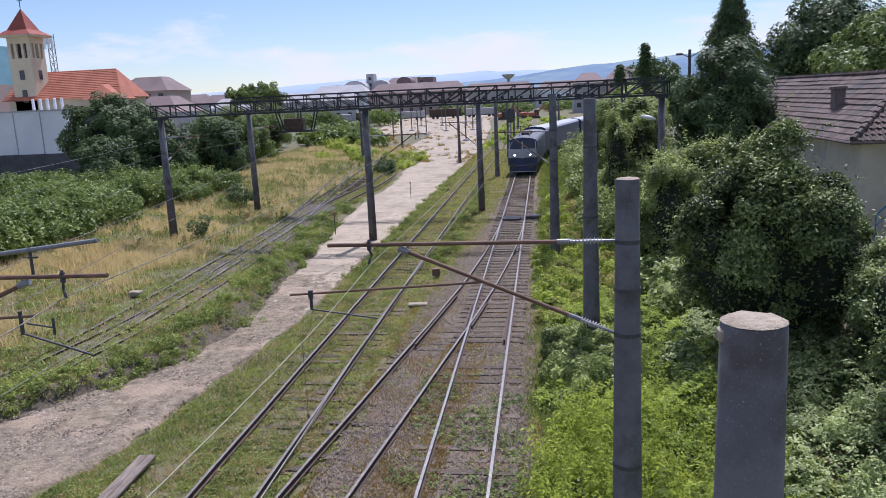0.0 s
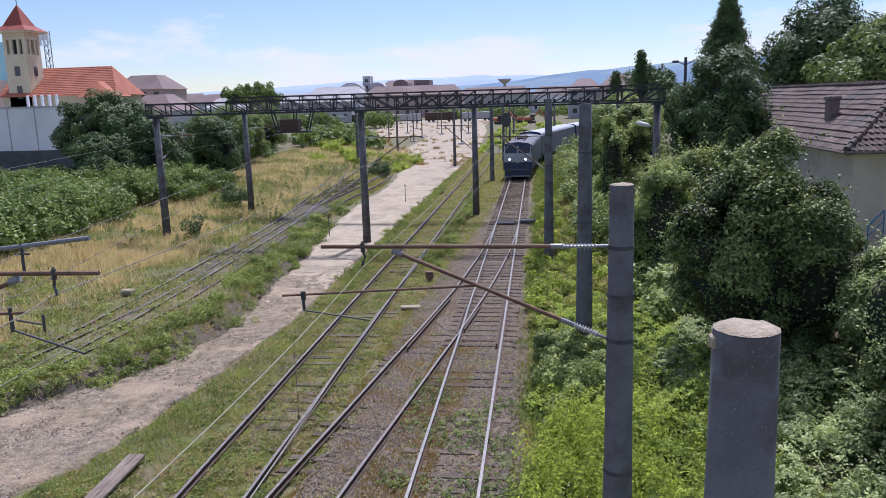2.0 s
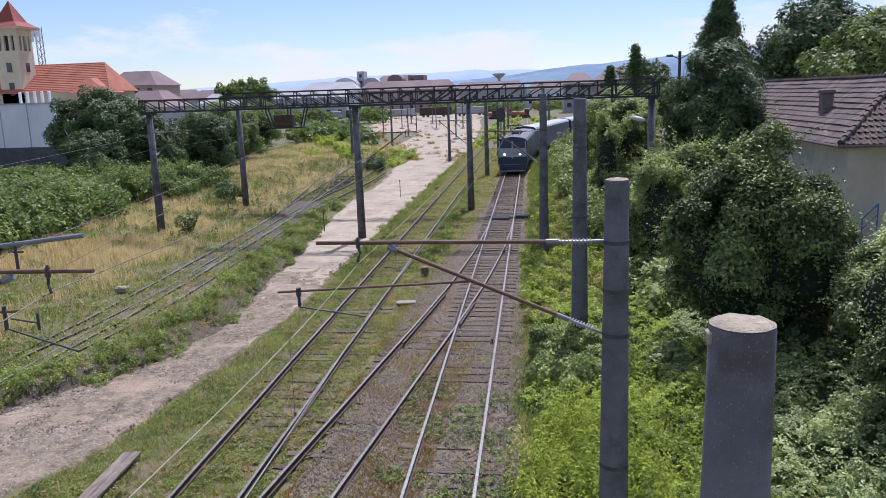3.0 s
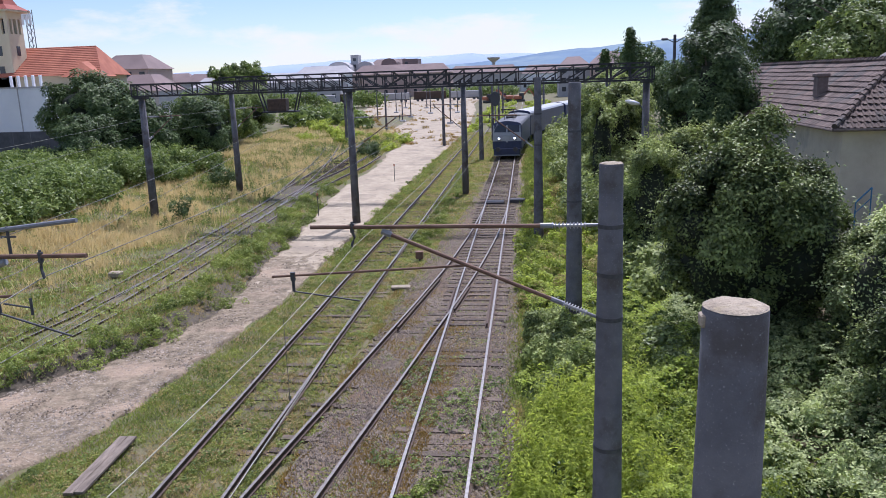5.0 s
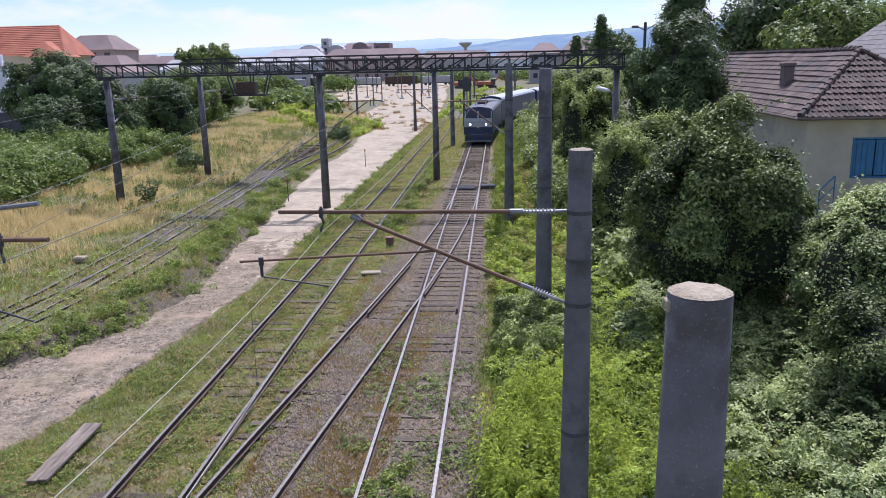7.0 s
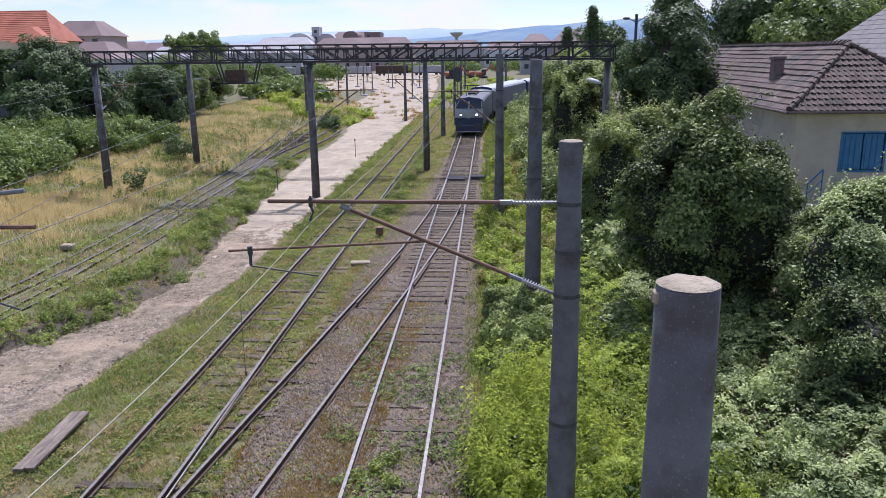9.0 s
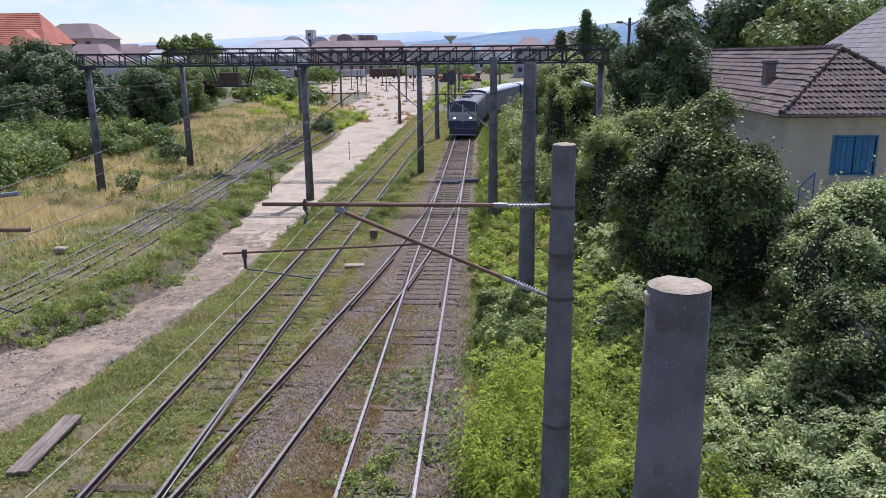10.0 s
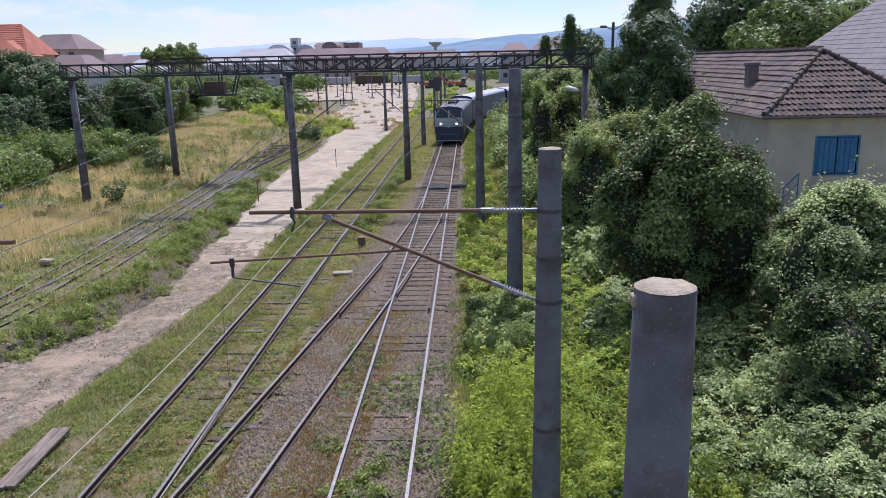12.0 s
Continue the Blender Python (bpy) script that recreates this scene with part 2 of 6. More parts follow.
    # near-black fill for foliage interiors, shade put into the colour
    shade_core=surface("inner_shade_core", (0.012, 0.018, 0.009), (0.035, 0.04, 0.02), 5.0, 0.95, bump=0.8, fine=12),
    railtop_mid=surface("half_worn_rail_head", (0.14, 0.125, 0.115), (0.26, 0.24, 0.22), 10.0, 0.5, 0.55, 0.05, 80),
    L_side=foliage("verge_leaf", (0.03, 0.058, 0.02), (0.50, 0.57, 0.20), 0.26, 0.52, gloss=0.25),
    L_lime=foliage("lime_leaf", (0.085, 0.14, 0.022), (0.58, 0.66, 0.16), 0.45, 0.5, gloss=0.2),
    clod=surface("brown_clod", (0.075, 0.058, 0.04), (0.19, 0.15, 0.105), 6.0, 0.95, bump=0.5, spread=0.45),
    glassblue=surface("blue_glass_wall", (0.2, 0.42, 0.5), (0.28, 0.5, 0.58), 0.3, 0.2, 0.0, 0.0),
    L_weed=foliage("dry_weed", (0.19, 0.135, 0.045), (0.38, 0.27, 0.10), 0.35, 0.7),
)

# ---- building helpers ----
rng = np.random.default_rng(7)


def link_mesh(name, bm, material, parent=None, label="", smooth=False):
    me = bpy.data.meshes.new(name)
    bm.to_mesh(me)
    bm.free()
    for mm in material if isinstance(material, (list, tuple)) else [material]:
        me.materials.append(mm)
    if smooth:
        for p in me.polygons:
            p.use_smooth = True
    ob = new(name, me)
    if parent:
        ob.parent = parent
    if label:
        ob["label"] = label
    return ob


def part(name, bm, material, parent, label="", smooth=False):
    return link_mesh(name, bm, material, parent, label, smooth)


def empty(name, loc=(0, 0, 0), rz=0.0):
    ob = new(name)
    ob.location = loc
    ob.rotation_euler = (0, 0, rz)
    return ob


def box(bm, x0, y0, z0, x1, y1, z1, mi=0, bevel=0.0):
    r = bmesh.ops.create_cube(bm, size=1)
    vs = r["verts"]
    for v in vs:
        v.co = ((x0 + x1) / 2 + v.co.x * (x1 - x0), (y0 + y1) / 2 + v.co.y * (y1 - y0), (z0 + z1) / 2 + v.co.z * (z1 - z0))
    fs = {f for v in vs for f in v.link_faces}
    for f in fs:
        f.material_index = mi
    if bevel:
        es = {e for v in vs for e in v.link_edges}
        bmesh.ops.bevel(bm, geom=list(es), offset=bevel, segments=1, affect="EDGES")
    return vs


def tube(bm, p0, p1, r0, r1=None, seg=8, mi=0):
    """A round bar from p0 to p1."""
    p0, p1 = Vector(p0), Vector(p1)
    r1 = r0 if r1 is None else r1
    q = (p1 - p0).to_track_quat("Z", "Y")
    ring = lambda p, r: [bm.verts.new(p + q @ Vector((r * math.cos(2 * math.pi * k / seg), r * math.sin(2 * math.pi * k / seg), 0))) for k in range(seg)]
    a, b = ring(p0, r0), ring(p1, r1)
    fs = [bm.faces.new((a[k], a[(k + 1) % seg], b[(k + 1) % seg], b[k])) for k in range(seg)]
    fs += [bm.faces.new(a[::-1]), bm.faces.new(b)]
    for f in fs:
        f.material_index = mi


def chain(bm, pts, r, seg=5, mi=0):
    """A tube through several points."""
    rings = []
    pts = [Vector(p) for p in pts]
    for i, p in enumerate(pts):
        d = pts[min(i + 1, len(pts) - 1)] - pts[max(i - 1, 0)]
        q = d.to_track_quat("Z", "Y")
        rr = r[i] if isinstance(r, (list, tuple)) else r
        rings.append([bm.verts.new(p + q @ Vector((rr * math.cos(2 * math.pi * k / seg), rr * math.sin(2 * math.pi * k / seg), 0))) for k in range(seg)])
    for a, b in zip(rings, rings[1:]):
        for k in range(seg):
            bm.faces.new((a[k], a[(k + 1) % seg], b[(k + 1) % seg], b[k])).material_index = mi


def bar(bm, p0, p1, w, h=None, mi=0):
    """A square bar from p0 to p1."""
    h = h or w
    p0, p1 = Vector(p0), Vector(p1)
    q = (p1 - p0).to_track_quat("Z", "Y")
    c = [(-w / 2, -h / 2), (w / 2, -h / 2), (w / 2, h / 2), (-w / 2, h / 2)]
    a = [bm.verts.new(p0 + q @ Vector((x, y, 0))) for x, y in c]
    b = [bm.verts.new(p1 + q @ Vector((x, y, 0))) for x, y in c]
    for f in [bm.faces.new((a[k], a[(k + 1) % 4], b[(k + 1) % 4], b[k])) for k in range(4)] + [bm.faces.new(a[::-1]), bm.faces.new(b)]:
        f.material_index = mi


def poly(bm, pts, mi=0):
    f = bm.faces.new([bm.verts.new(p) for p in pts])
    f.material_index = mi
    return f


def smooth_line(pts, step=1.0):
    """Points every step metres along y on a smooth curve x(y) through pts."""
    ys, xs = np.array([p[1] for p in pts], float), np.array([p[0] for p in pts], float)
    m = np.gradient(xs, ys)
    yy = np.arange(ys[0], ys[-1] + 1e-6, step)
    k = np.clip(np.searchsorted(ys, yy, "right") - 1, 0, len(ys) - 2)
    h = ys[k + 1] - ys[k]
    t = (yy - ys[k]) / h
    x = (2 * t**3 - 3 * t**2 + 1) * xs[k] + (t**3 - 2 * t**2 + t) * h * m[k] + (3 * t**2 - 2 * t**3) * xs[k + 1] + (t**3 - t**2) * h * m[k + 1]
    return x, yy


def mesh_arrays(name, verts, faces, material, parent=None, label="", smooth=False):
    """A mesh straight from arrays: verts (n, 3) and faces (m, 3 or 4)."""
    me = bpy.data.meshes.new(name)
    nf, k = faces.shape
    me.vertices.add(len(verts))
    me.vertices.foreach_set("co", np.ascontiguousarray(verts, np.float32).ravel())
    me.loops.add(nf * k)
    me.loops.foreach_set("vertex_index", np.ascontiguousarray(faces, np.int32).ravel())
    me.polygons.add(nf)
    me.polygons.foreach_set("loop_start", np.arange(0, nf * k, k, dtype=np.int32))
    me.update(calc_edges=True)
    me.materials.append(material)
    if smooth:
        me.polygons.foreach_set("use_smooth", np.ones(nf, bool))
    ob = new(name, me)
    if parent:
        ob.parent = parent
    if label:
        ob["label"] = label
    return ob


def unit(v):
    return v / np.maximum(np.linalg.norm(v, axis=1, keepdims=True), 1e-6)


def leaf_arrays(c, nrm, size, width=0.55, fold=0.18):
    """Folded four-point leaves at c, facing nrm, of the given lengths."""
    n = len(c)
    nrm = unit(nrm)
    d = unit(np.cross(nrm, rng.normal(size=(n, 3))))
    s = np.cross(nrm, d)
    L, W = size[:, None], size[:, None] * width
    v = np.stack([c - d * L * 0.5, c + s * W * 0.5 + nrm * L * fold, c + d * L * 0.5, c - s * W * 0.5 + nrm * L * fold], 1)
    i = np.arange(n)[:, None] * 4
    f = np.concatenate([np.concatenate([i, i + 1, i + 2], 1), np.concatenate([i, i + 2, i + 3], 1)])
    return v.reshape(-1, 3), f


def leaves(name, c, nrm, size, material, parent=None, label="", width=0.55, small=False):
    """Leaves of one mesh; small ones, seen from far, are single pointed triangles."""
    if small:
        nrm = unit(nrm)
        d = unit(np.cross(nrm, rng.normal(size=(len(c), 3))))
        w = np.cross(nrm, d) * (size * width * 0.62)[:, None]
        L = d * size[:, None]
        v = np.stack([c - L * 0.5 + w, c + L * 0.62, c - L * 0.5 - w], 1)
        return mesh_arrays(name, v.reshape(-1, 3), np.arange(len(c) * 3).reshape(-1, 3), material, parent, label)
    v, f = leaf_arrays(c, nrm, size, width)
    return mesh_arrays(name, v, f, material, parent, label)


def blades(name, c, height, lean, width, material, parent=None, label=""):
    """Grass: one thin leaning triangle for each blade that starts at c."""
    n = len(c)
    a = rng.uniform(0, 2 * np.pi, n)
    side = np.stack([np.cos(a), np.sin(a), np.zeros(n)], 1) * width[:, None] * 0.5
    b = rng.uniform(0, 2 * np.pi, n)
    out = np.stack([np.cos(b), np.sin(b), np.zeros(n)], 1) * (lean * height)[:, None]
    up = np.array([0, 0, 1.0]) * height[:, None]
    v = np.stack([c - side, c + side, c + out + up], 1).reshape(-1, 3)
    f = np.arange(n * 3).reshape(-1, 3)
    return mesh_arrays(name, v, f, material, parent, label)


def noise2(x, y, scale, seed=0.0):
    return np.array([noise.noise((a * scale + seed, b * scale - seed, seed * 0.37)) for a, b in zip(x, y)])


def crown_points(n, centre, radii, clumps, clump_size, fill=0.35, flat=0.0, shade=0.0):
    """Leaves gathered in clumps over and inside a rough ellipsoid, with gaps between the clumps."""
    d = unit(rng.normal(size=(clumps, 3)))
    d[:, 2] = np.where(d[:, 2] < -0.55, -d[:, 2] * 0.5, d[:, 2])
    r = np.where(rng.random(clumps) < fill, rng.uniform(0.25, 0.8, clumps), rng.uniform(0.8, 1.08, clumps))
    cc = np.array(centre) + d * r[:, None] * np.array(radii)
    cs = clump_size * rng.uniform(0.6, 1.35, clumps)
    k = rng.choice(clumps, n, p=cs**2 / (cs**2).sum())
    e = unit(rng.normal(size=(n, 3)))
    rad = rng.uniform(0.45, 1.0, n) ** 0.6
    p = cc[k] + e * (cs[k] * rad)[:, None] * np.array([1, 1, 1 - flat])
    nn = e * (0.8 - 0.25 * shade) + d[k] * 1.3 * shade + np.array([0, 0, 0.6 - 0.3 * shade]) + rng.normal(scale=0.55 - 0.15 * shade, size=(n, 3))
    return p, nn


# ---- ground ----
ROAD_L = [(-15.5, 8), (-13.8, 14), (-12.4, 18.4), (-10.6, 20.9), (-9.5, 23.5), (-8.9, 27), (-9.4, 32), (-9.7, 38), (-10.7, 46), (-11.7, 56), (-12.3, 67), (-11.9, 73),
          (-12.5, 80), (-13.6, 90), (-13.1, 104), (-13.5, 110), (-17.2, 118), (-24, 139), (-30.5, 157), (-41, 198), (-48, 250), (-62, 330)]
ROAD_R = [(-10.2, 8), (-9.2, 13), (-7.9, 17), (-7.6, 20), (-7.2, 24), (-6.8, 29), (-6.9, 40), (-7.0, 60), (-7.0, 83), (-6.9, 121), (-8.5, 160), (-10.5, 205), (-14, 250), (-16, 330)]


def x_at(line, y):
    return np.interp(y, [p[1] for p in line], [p[0] for p in line])


def sm(a, b, t):
    u = np.clip((t - a) / (b - a), 0, 1)
    return u * u * (3 - 2 * u)


def ground_z(x, y):
    """Height of the ground: level at the tracks, a low bank beyond the road, rising verges on both sides."""
    x, y = np.asarray(x, float), np.asarray(y, float)
    rl = x_at(ROAD_L, y)
    z = 0.35 * sm(0.15, 0.9, rl - x) * (1 - sm(40, 75, y))
    z = z + 0.9 * sm(18.5, 27, -x) * (1 - sm(120, 200, y)) + 1.6 * sm(7.5, 14, x) * (1 - sm(120, 200, y))
    return z


gx = np.concatenate([[-4000, -1500, -600, -250, -140, -90], np.arange(-60, -18, 1.5), np.arange(-18, 9, 0.3), np.arange(9, 45, 1.5), [60, 90, 140, 250, 600, 1500, 4000]])
gy = np.concatenate([[-1500, -400, -100, -30], np.arange(-10, 60, 0.4), np.arange(60, 130, 2.0), [140, 160, 190, 230, 300, 500, 900, 1800, 4500]])
X, Y = np.meshgrid(gx, gy)
fx, fy = X.ravel(), Y.ravel()
near = (np.abs(fx) < 60) & (fy < 130) & (fy > -10)
bumps = np.zeros(len(fx))
bumps[near] = 0.05 * noise2(fx[near], fy[near], 0.7, 3.1) + 0.03 * noise2(fx[near], fy[near], 2.3, 8.2)
idx = np.arange(len(fx)).reshape(X.shape)
quads = np.stack([idx[:-1, :-1].ravel(), idx[:-1, 1:].ravel(), idx[1:, 1:].ravel(), idx[1:, :-1].ravel()], 1)
ground = mesh_arrays("ground", np.stack([fx, fy, ground_z(fx, fy) - 0.05 + bumps], 1), quads, M["soil"], smooth=True)
tagged(ground, "brown soil with sparse weeds along the railway", "ground", kind="structure")


def strip(name, left, right, material, z, step, y0, y1, wob, cols=10, label="", cat="road", ramp=0.0, follow=False, rough=0.0):
    """A sheet between two lines with ragged edges, lying on the ground."""
    ys = np.arange(y0, y1 + 1e-6, step)
    a, b = x_at(left, ys), x_at(right, ys)
    na = np.array([noise.fractal((0, v * 0.6, 1.7), 1.0, 2.0, 4) for v in ys]) * wob
    nb = np.array([noise.fractal((5, v * 0.6, 4.2), 1.0, 2.0, 4) for v in ys]) * wob
    a, b = a + na, b + nb
    t = np.linspace(0, 1, cols)
    xx = a[:, None] * (1 - t) + b[:, None] * t
    yy = np.repeat(ys[:, None], cols, 1)
    zz = z + 0.02 * noise2(xx.ravel(), yy.ravel(), 0.5, 2.0).reshape(xx.shape)
    if rough:
        zz = zz + rough * (noise2(xx.ravel(), yy.ravel(), 2.2, 3.0) + 0.6 * noise2(xx.ravel(), yy.ravel(), 5.0, 9.0)).reshape(xx.shape)
    if follow:
        zz = zz + ground_z(xx, yy) + 0.06 * noise2(xx.ravel(), yy.ravel(), 2.6, 7.0).reshape(xx.shape)
    if ramp:
        zz = zz - 0.07 * (1 - sm(y0, y0 + ramp, yy + 3.5 * noise2(xx.ravel(), yy.ravel(), 0.5, 6.0).reshape(xx.shape) + 1.5 * noise2(xx.ravel(), yy.ravel(), 1.4, 16.0).reshape(xx.shape)))
    zz[:, 0] -= 0.12
    zz[:, -1] -= 0.12
    i = np.arange(xx.size).reshape(xx.shape)
    q = np.stack([i[:-1, :-1].ravel(), i[:-1, 1:].ravel(), i[1:, 1:].ravel(), i[1:, :-1].ravel()], 1)
    ob = mesh_arrays(name, np.stack([xx.ravel(), yy.ravel(), zz.ravel()], 1), q, material, smooth=True)
    return tagged(ob, label, cat, kind="structure")


strip("road", ROAD_L, ROAD_R, M["road"], 0.085, 0.25, 25, 330, 0.3, 26, ramp=20.0, label="pale worn concrete service road beside the tracks")
strip("dirt_yard", ROAD_L, ROAD_R, M["dirt"], 0.05, 0.16, 8, 46, 0.5, 48, label="stony bare dirt at the end of the road", rough=0.035)
strip("ballast_bed", [(-2.9, 4), (-2.6, 14), (-2.3, 20), (-2.4, 30), (-1.8, 40), (-1.1, 52), (-0.9, 60), (-0.8, 95), (-0.7, 110)], [(2.2, 4), (2.3, 30), (2.5, 45), (2.6, 60), (2.6, 95), (2.0, 110)],
      M["ballast"], 0.015, 0.3, 4, 110, 0.55, 14, "grey and brown stone ballast under the tracks", "ballast")
strip("ballast_patch", [(-15.2, 24), (-15.4, 38), (-15.8, 48), (-16.4, 62)], [(-11.9, 24), (-11.7, 38), (-12.3, 48), (-12.9, 62)],
      M["bank"], 0.318, 0.3, 32, 60, 0.6, 12, "dark oily ballast at the siding switches", "ballast")

# dark soil; its tone also paints the shaded side of the bank
strip("road_bank", [(x - 1.3, y) for x, y in ROAD_L[:8]], [(x + 0.05, y) for x, y in ROAD_L[:8]], M["bank"], 0.0, 0.3, 10, 58, 0.3, 12, "crumbling bank along the road, dark soil with painted shade", "bank", follow=True)

# ---- tracks ----
RAIL = [(-0.062, 0, 0), (0.062, 0, 0), (0.062, 0.012, 0), (0.012, 0.03, 0), (0.012, 0.10, 0), (0.035, 0.115, 0), (0.035, 0.148, 0), (-0.035, 0.148, 1), (-0.035, 0.115, 0), (-0.012, 0.10, 0), (-0.012, 0.03, 0), (-0.062, 0.012, 0)]


def rail(parent, xs, ys, z0, top, name="rail"):
    zz = z0 if np.ndim(z0) else np.full(len(xs), z0)
    bm = bmesh.new()
    rings = []
    for i in range(len(xs)):
        j, k = max(i - 1, 0), min(i + 1, len(xs) - 1)
        d = Vector((xs[k] - xs[j], ys[k] - ys[j], 0)).normalized()
        s = Vector((d.y, -d.x, 0))
        rings.append([bm.verts.new(Vector((xs[i], ys[i], zz[i])) + s * a + Vector((0, 0, b))) for a, b, _ in RAIL])
    n = len(RAIL)
    for a, b in zip(rings, rings[1:]):
        for k in range(n):
            f = bm.faces.new((a[k], b[k], b[(k + 1) % n], a[(k + 1) % n]))
            f.material_index = 1 if k == 6 else 0
    for r, flip in ((rings[0], 1), (rings[-1], -1)):
        bm.faces.new(r[::flip])
    bmesh.ops.recalc_face_normals(bm, faces=bm.faces)
    return part(name, bm, [M["rust"], top], parent)


def sleeper_mesh(name, length, width, seed):
    r = random.Random(seed)
    bm = bmesh.new()
    box(bm, -length / 2, -width / 2, -0.10, length / 2, width / 2, 0.02, bevel=0.012)
    for v in bm.verts:
        v.co += Vector((r.uniform(-0.02, 0.02), r.uniform(-0.012, 0.012), r.uniform(-0.008, 0.008)))
    for s in (-0.75, 0.75):                       # base plates
        box(bm, s - 0.15, -0.08, 0.018, s + 0.15, 0.08, 0.034, mi=1)
    me = bpy.data.meshes.new(name)
    bm.to_mesh(me)
    bm.free()
    me.materials.append(M["timber"])
    me.materials.append(M["rust"])
    return me


SLEEPERS = [sleeper_mesh("sleeper", 2.5, 0.24, s) for s in range(4)]
LONG = [sleeper_mesh("long_sleeper", w, 0.25, 20 + i) for i, w in enumerate((3.0, 3.5, 4.0, 4.6))]


def track(name, label, centre, y0, y1, z, top, gauge=1.5, sleepers=(0, 40), step=0.62, sink=0.0, skip=0.0, near_skip=0.0, bury=0.0):
    t = empty(name, (0, 0, 0))
    tagged(t, label, "railway track", "railway tracks")
    x, y = smooth_line(centre, 0.5)
    keep = (y >= y0) & (y <= y1)
    x, y = x[keep], y[keep]
    d = unit(np.stack([np.gradient(x), np.gradient(y)], 1))
    zz = z + 0.012 * np.sin(y * 0.9) * 0.5
    for s in (-gauge / 2, gauge / 2):
        rail(t, x + d[:, 1] * s, y - d[:, 0] * s, zz + 0.02, top)
    yy = np.arange(max(y0, sleepers[0]), min(y1, sleepers[1]), step)
    for v in yy:
        if random.random() < (near_skip if v < 25 else skip):
            continue
        xc = float(np.interp(v, y, x))
        sl = float(np.interp(v, y, np.gradient(x, y)))
        ob = new("sleeper", random.choice(SLEEPERS))
        ob.parent = t
        ob.location = (xc + random.uniform(-0.03, 0.03), v + random.uniform(-0.05, 0.05), z - bury - sink * random.random() - (0.025 * random.random() if v < 25 else 0.0))
        ob.rotation_euler = (0, 0, -sl + random.uniform(-0.02, 0.02))
    return t


C_LINE = [(0.75, -6), (0.75, 60), (0.75, 120), (0.75, 320)]
A_LINE = [(-4.2, -6), (-4.2, 60), (-4.2, 120), (-4.4, 200), (-6, 320)]


def b_x(y):
    return 0.75 - 0.00236 * (52 - y) ** 2 if y > 27 else 0.75 - 1.475 - 0.118 * (27 - y)


B_LINE = [(b_x(v), v) for v in np.arange(2.0, 52.1, 2.0)]
track_c = track("main_track", "rail track with dark timber sleepers on stony ballast", C_LINE, 4, 320, 0.035, M["railtop"], sleepers=(6, 115), near_skip=0.3, sink=0.0)
track_a = track("grassy_track", "overgrown rail track with sleepers half hidden in grass", A_LINE, 4, 300, 0.025, M["railtop_mid"], sleepers=(6, 60), sink=0.05, skip=0.3, near_skip=0.3, bury=0.035)
track_b = track("crossover_track", "crossover rails joining the main track at a switch", B_LINE, 4, 50.5, 0.032, M["railtop_mid"], sleepers=(6, 27), step=0.66, near_skip=0.25, sink=0.03, bury=0.015)
L1 = [(-13.6, 6), (-13.6, 20), (-13.65, 30), (-14.0, 38), (-14.6, 50), (-16.9, 68), (-21.0, 92), (-27.5, 122)]
L2 = [(-13.4, 20), (-12.7, 29), (-12.9, 36), (-13.3, 43), (-13.8, 52), (-13.9, 62), (-13.6, 73), (-13.9, 84)]
L3 = [(-13.5, 26), (-13.8, 36), (-14.5, 50), (-15.4, 60), (-16.3, 72), (-17.5, 86), (-19.5, 104)]
track_l = track("siding_track", "rusty siding track running through weeds", L1, 8, 121, 0.210, M["railtop_mid"], sleepers=(12, 62), sink=0.09, skip=0.15)
track_l2 = track("siding_track", "rusty siding track branching towards the road", L2, 20, 83, 0.215, M["railtop_mid"], sleepers=(30, 50), sink=0.08, skip=0.3)
track_l3 = track("siding_track", "rusty siding track branching into tall grass", L3, 26, 103, 0.220, M["railtop_mid"], sleepers=(60, 80), sink=0.08, skip=0.3)
D_LINE = [(0.75, 78), (1.05, 86), (1.9, 95), (4.0, 110), (7.5, 130), (12, 150)]
track_d = track("branch_track", "branch track curving away behind the trees", D_LINE, 79, 149, 0.035, M["railtop"], sleepers=(88, 110))

# ---- switch details, check rails ----
def short_rail(parent, p0, p1, name):
    n = max(2, int(abs(p1[1] - p0[1]) / 0.5) + 1)
    return rail(parent, np.linspace(p0[0], p1[0], n), np.linspace(p0[1], p1[1], n), np.full(n, 0.055), M["rust"], name)


short_rail(track_c, (1.36, 24.9), (1.36, 31.5), "check_rail")
short_rail(track_b, (b_x(24.5) - 0.61, 24.5), (b_x(31) - 0.61, 31), "check_rail")
short_rail(track_c, (0.10, 26.6), (0.42, 29.6), "wing_rail")
short_rail(track_c, (-0.12, 26.2), (-0.14, 29.6), "wing_rail")

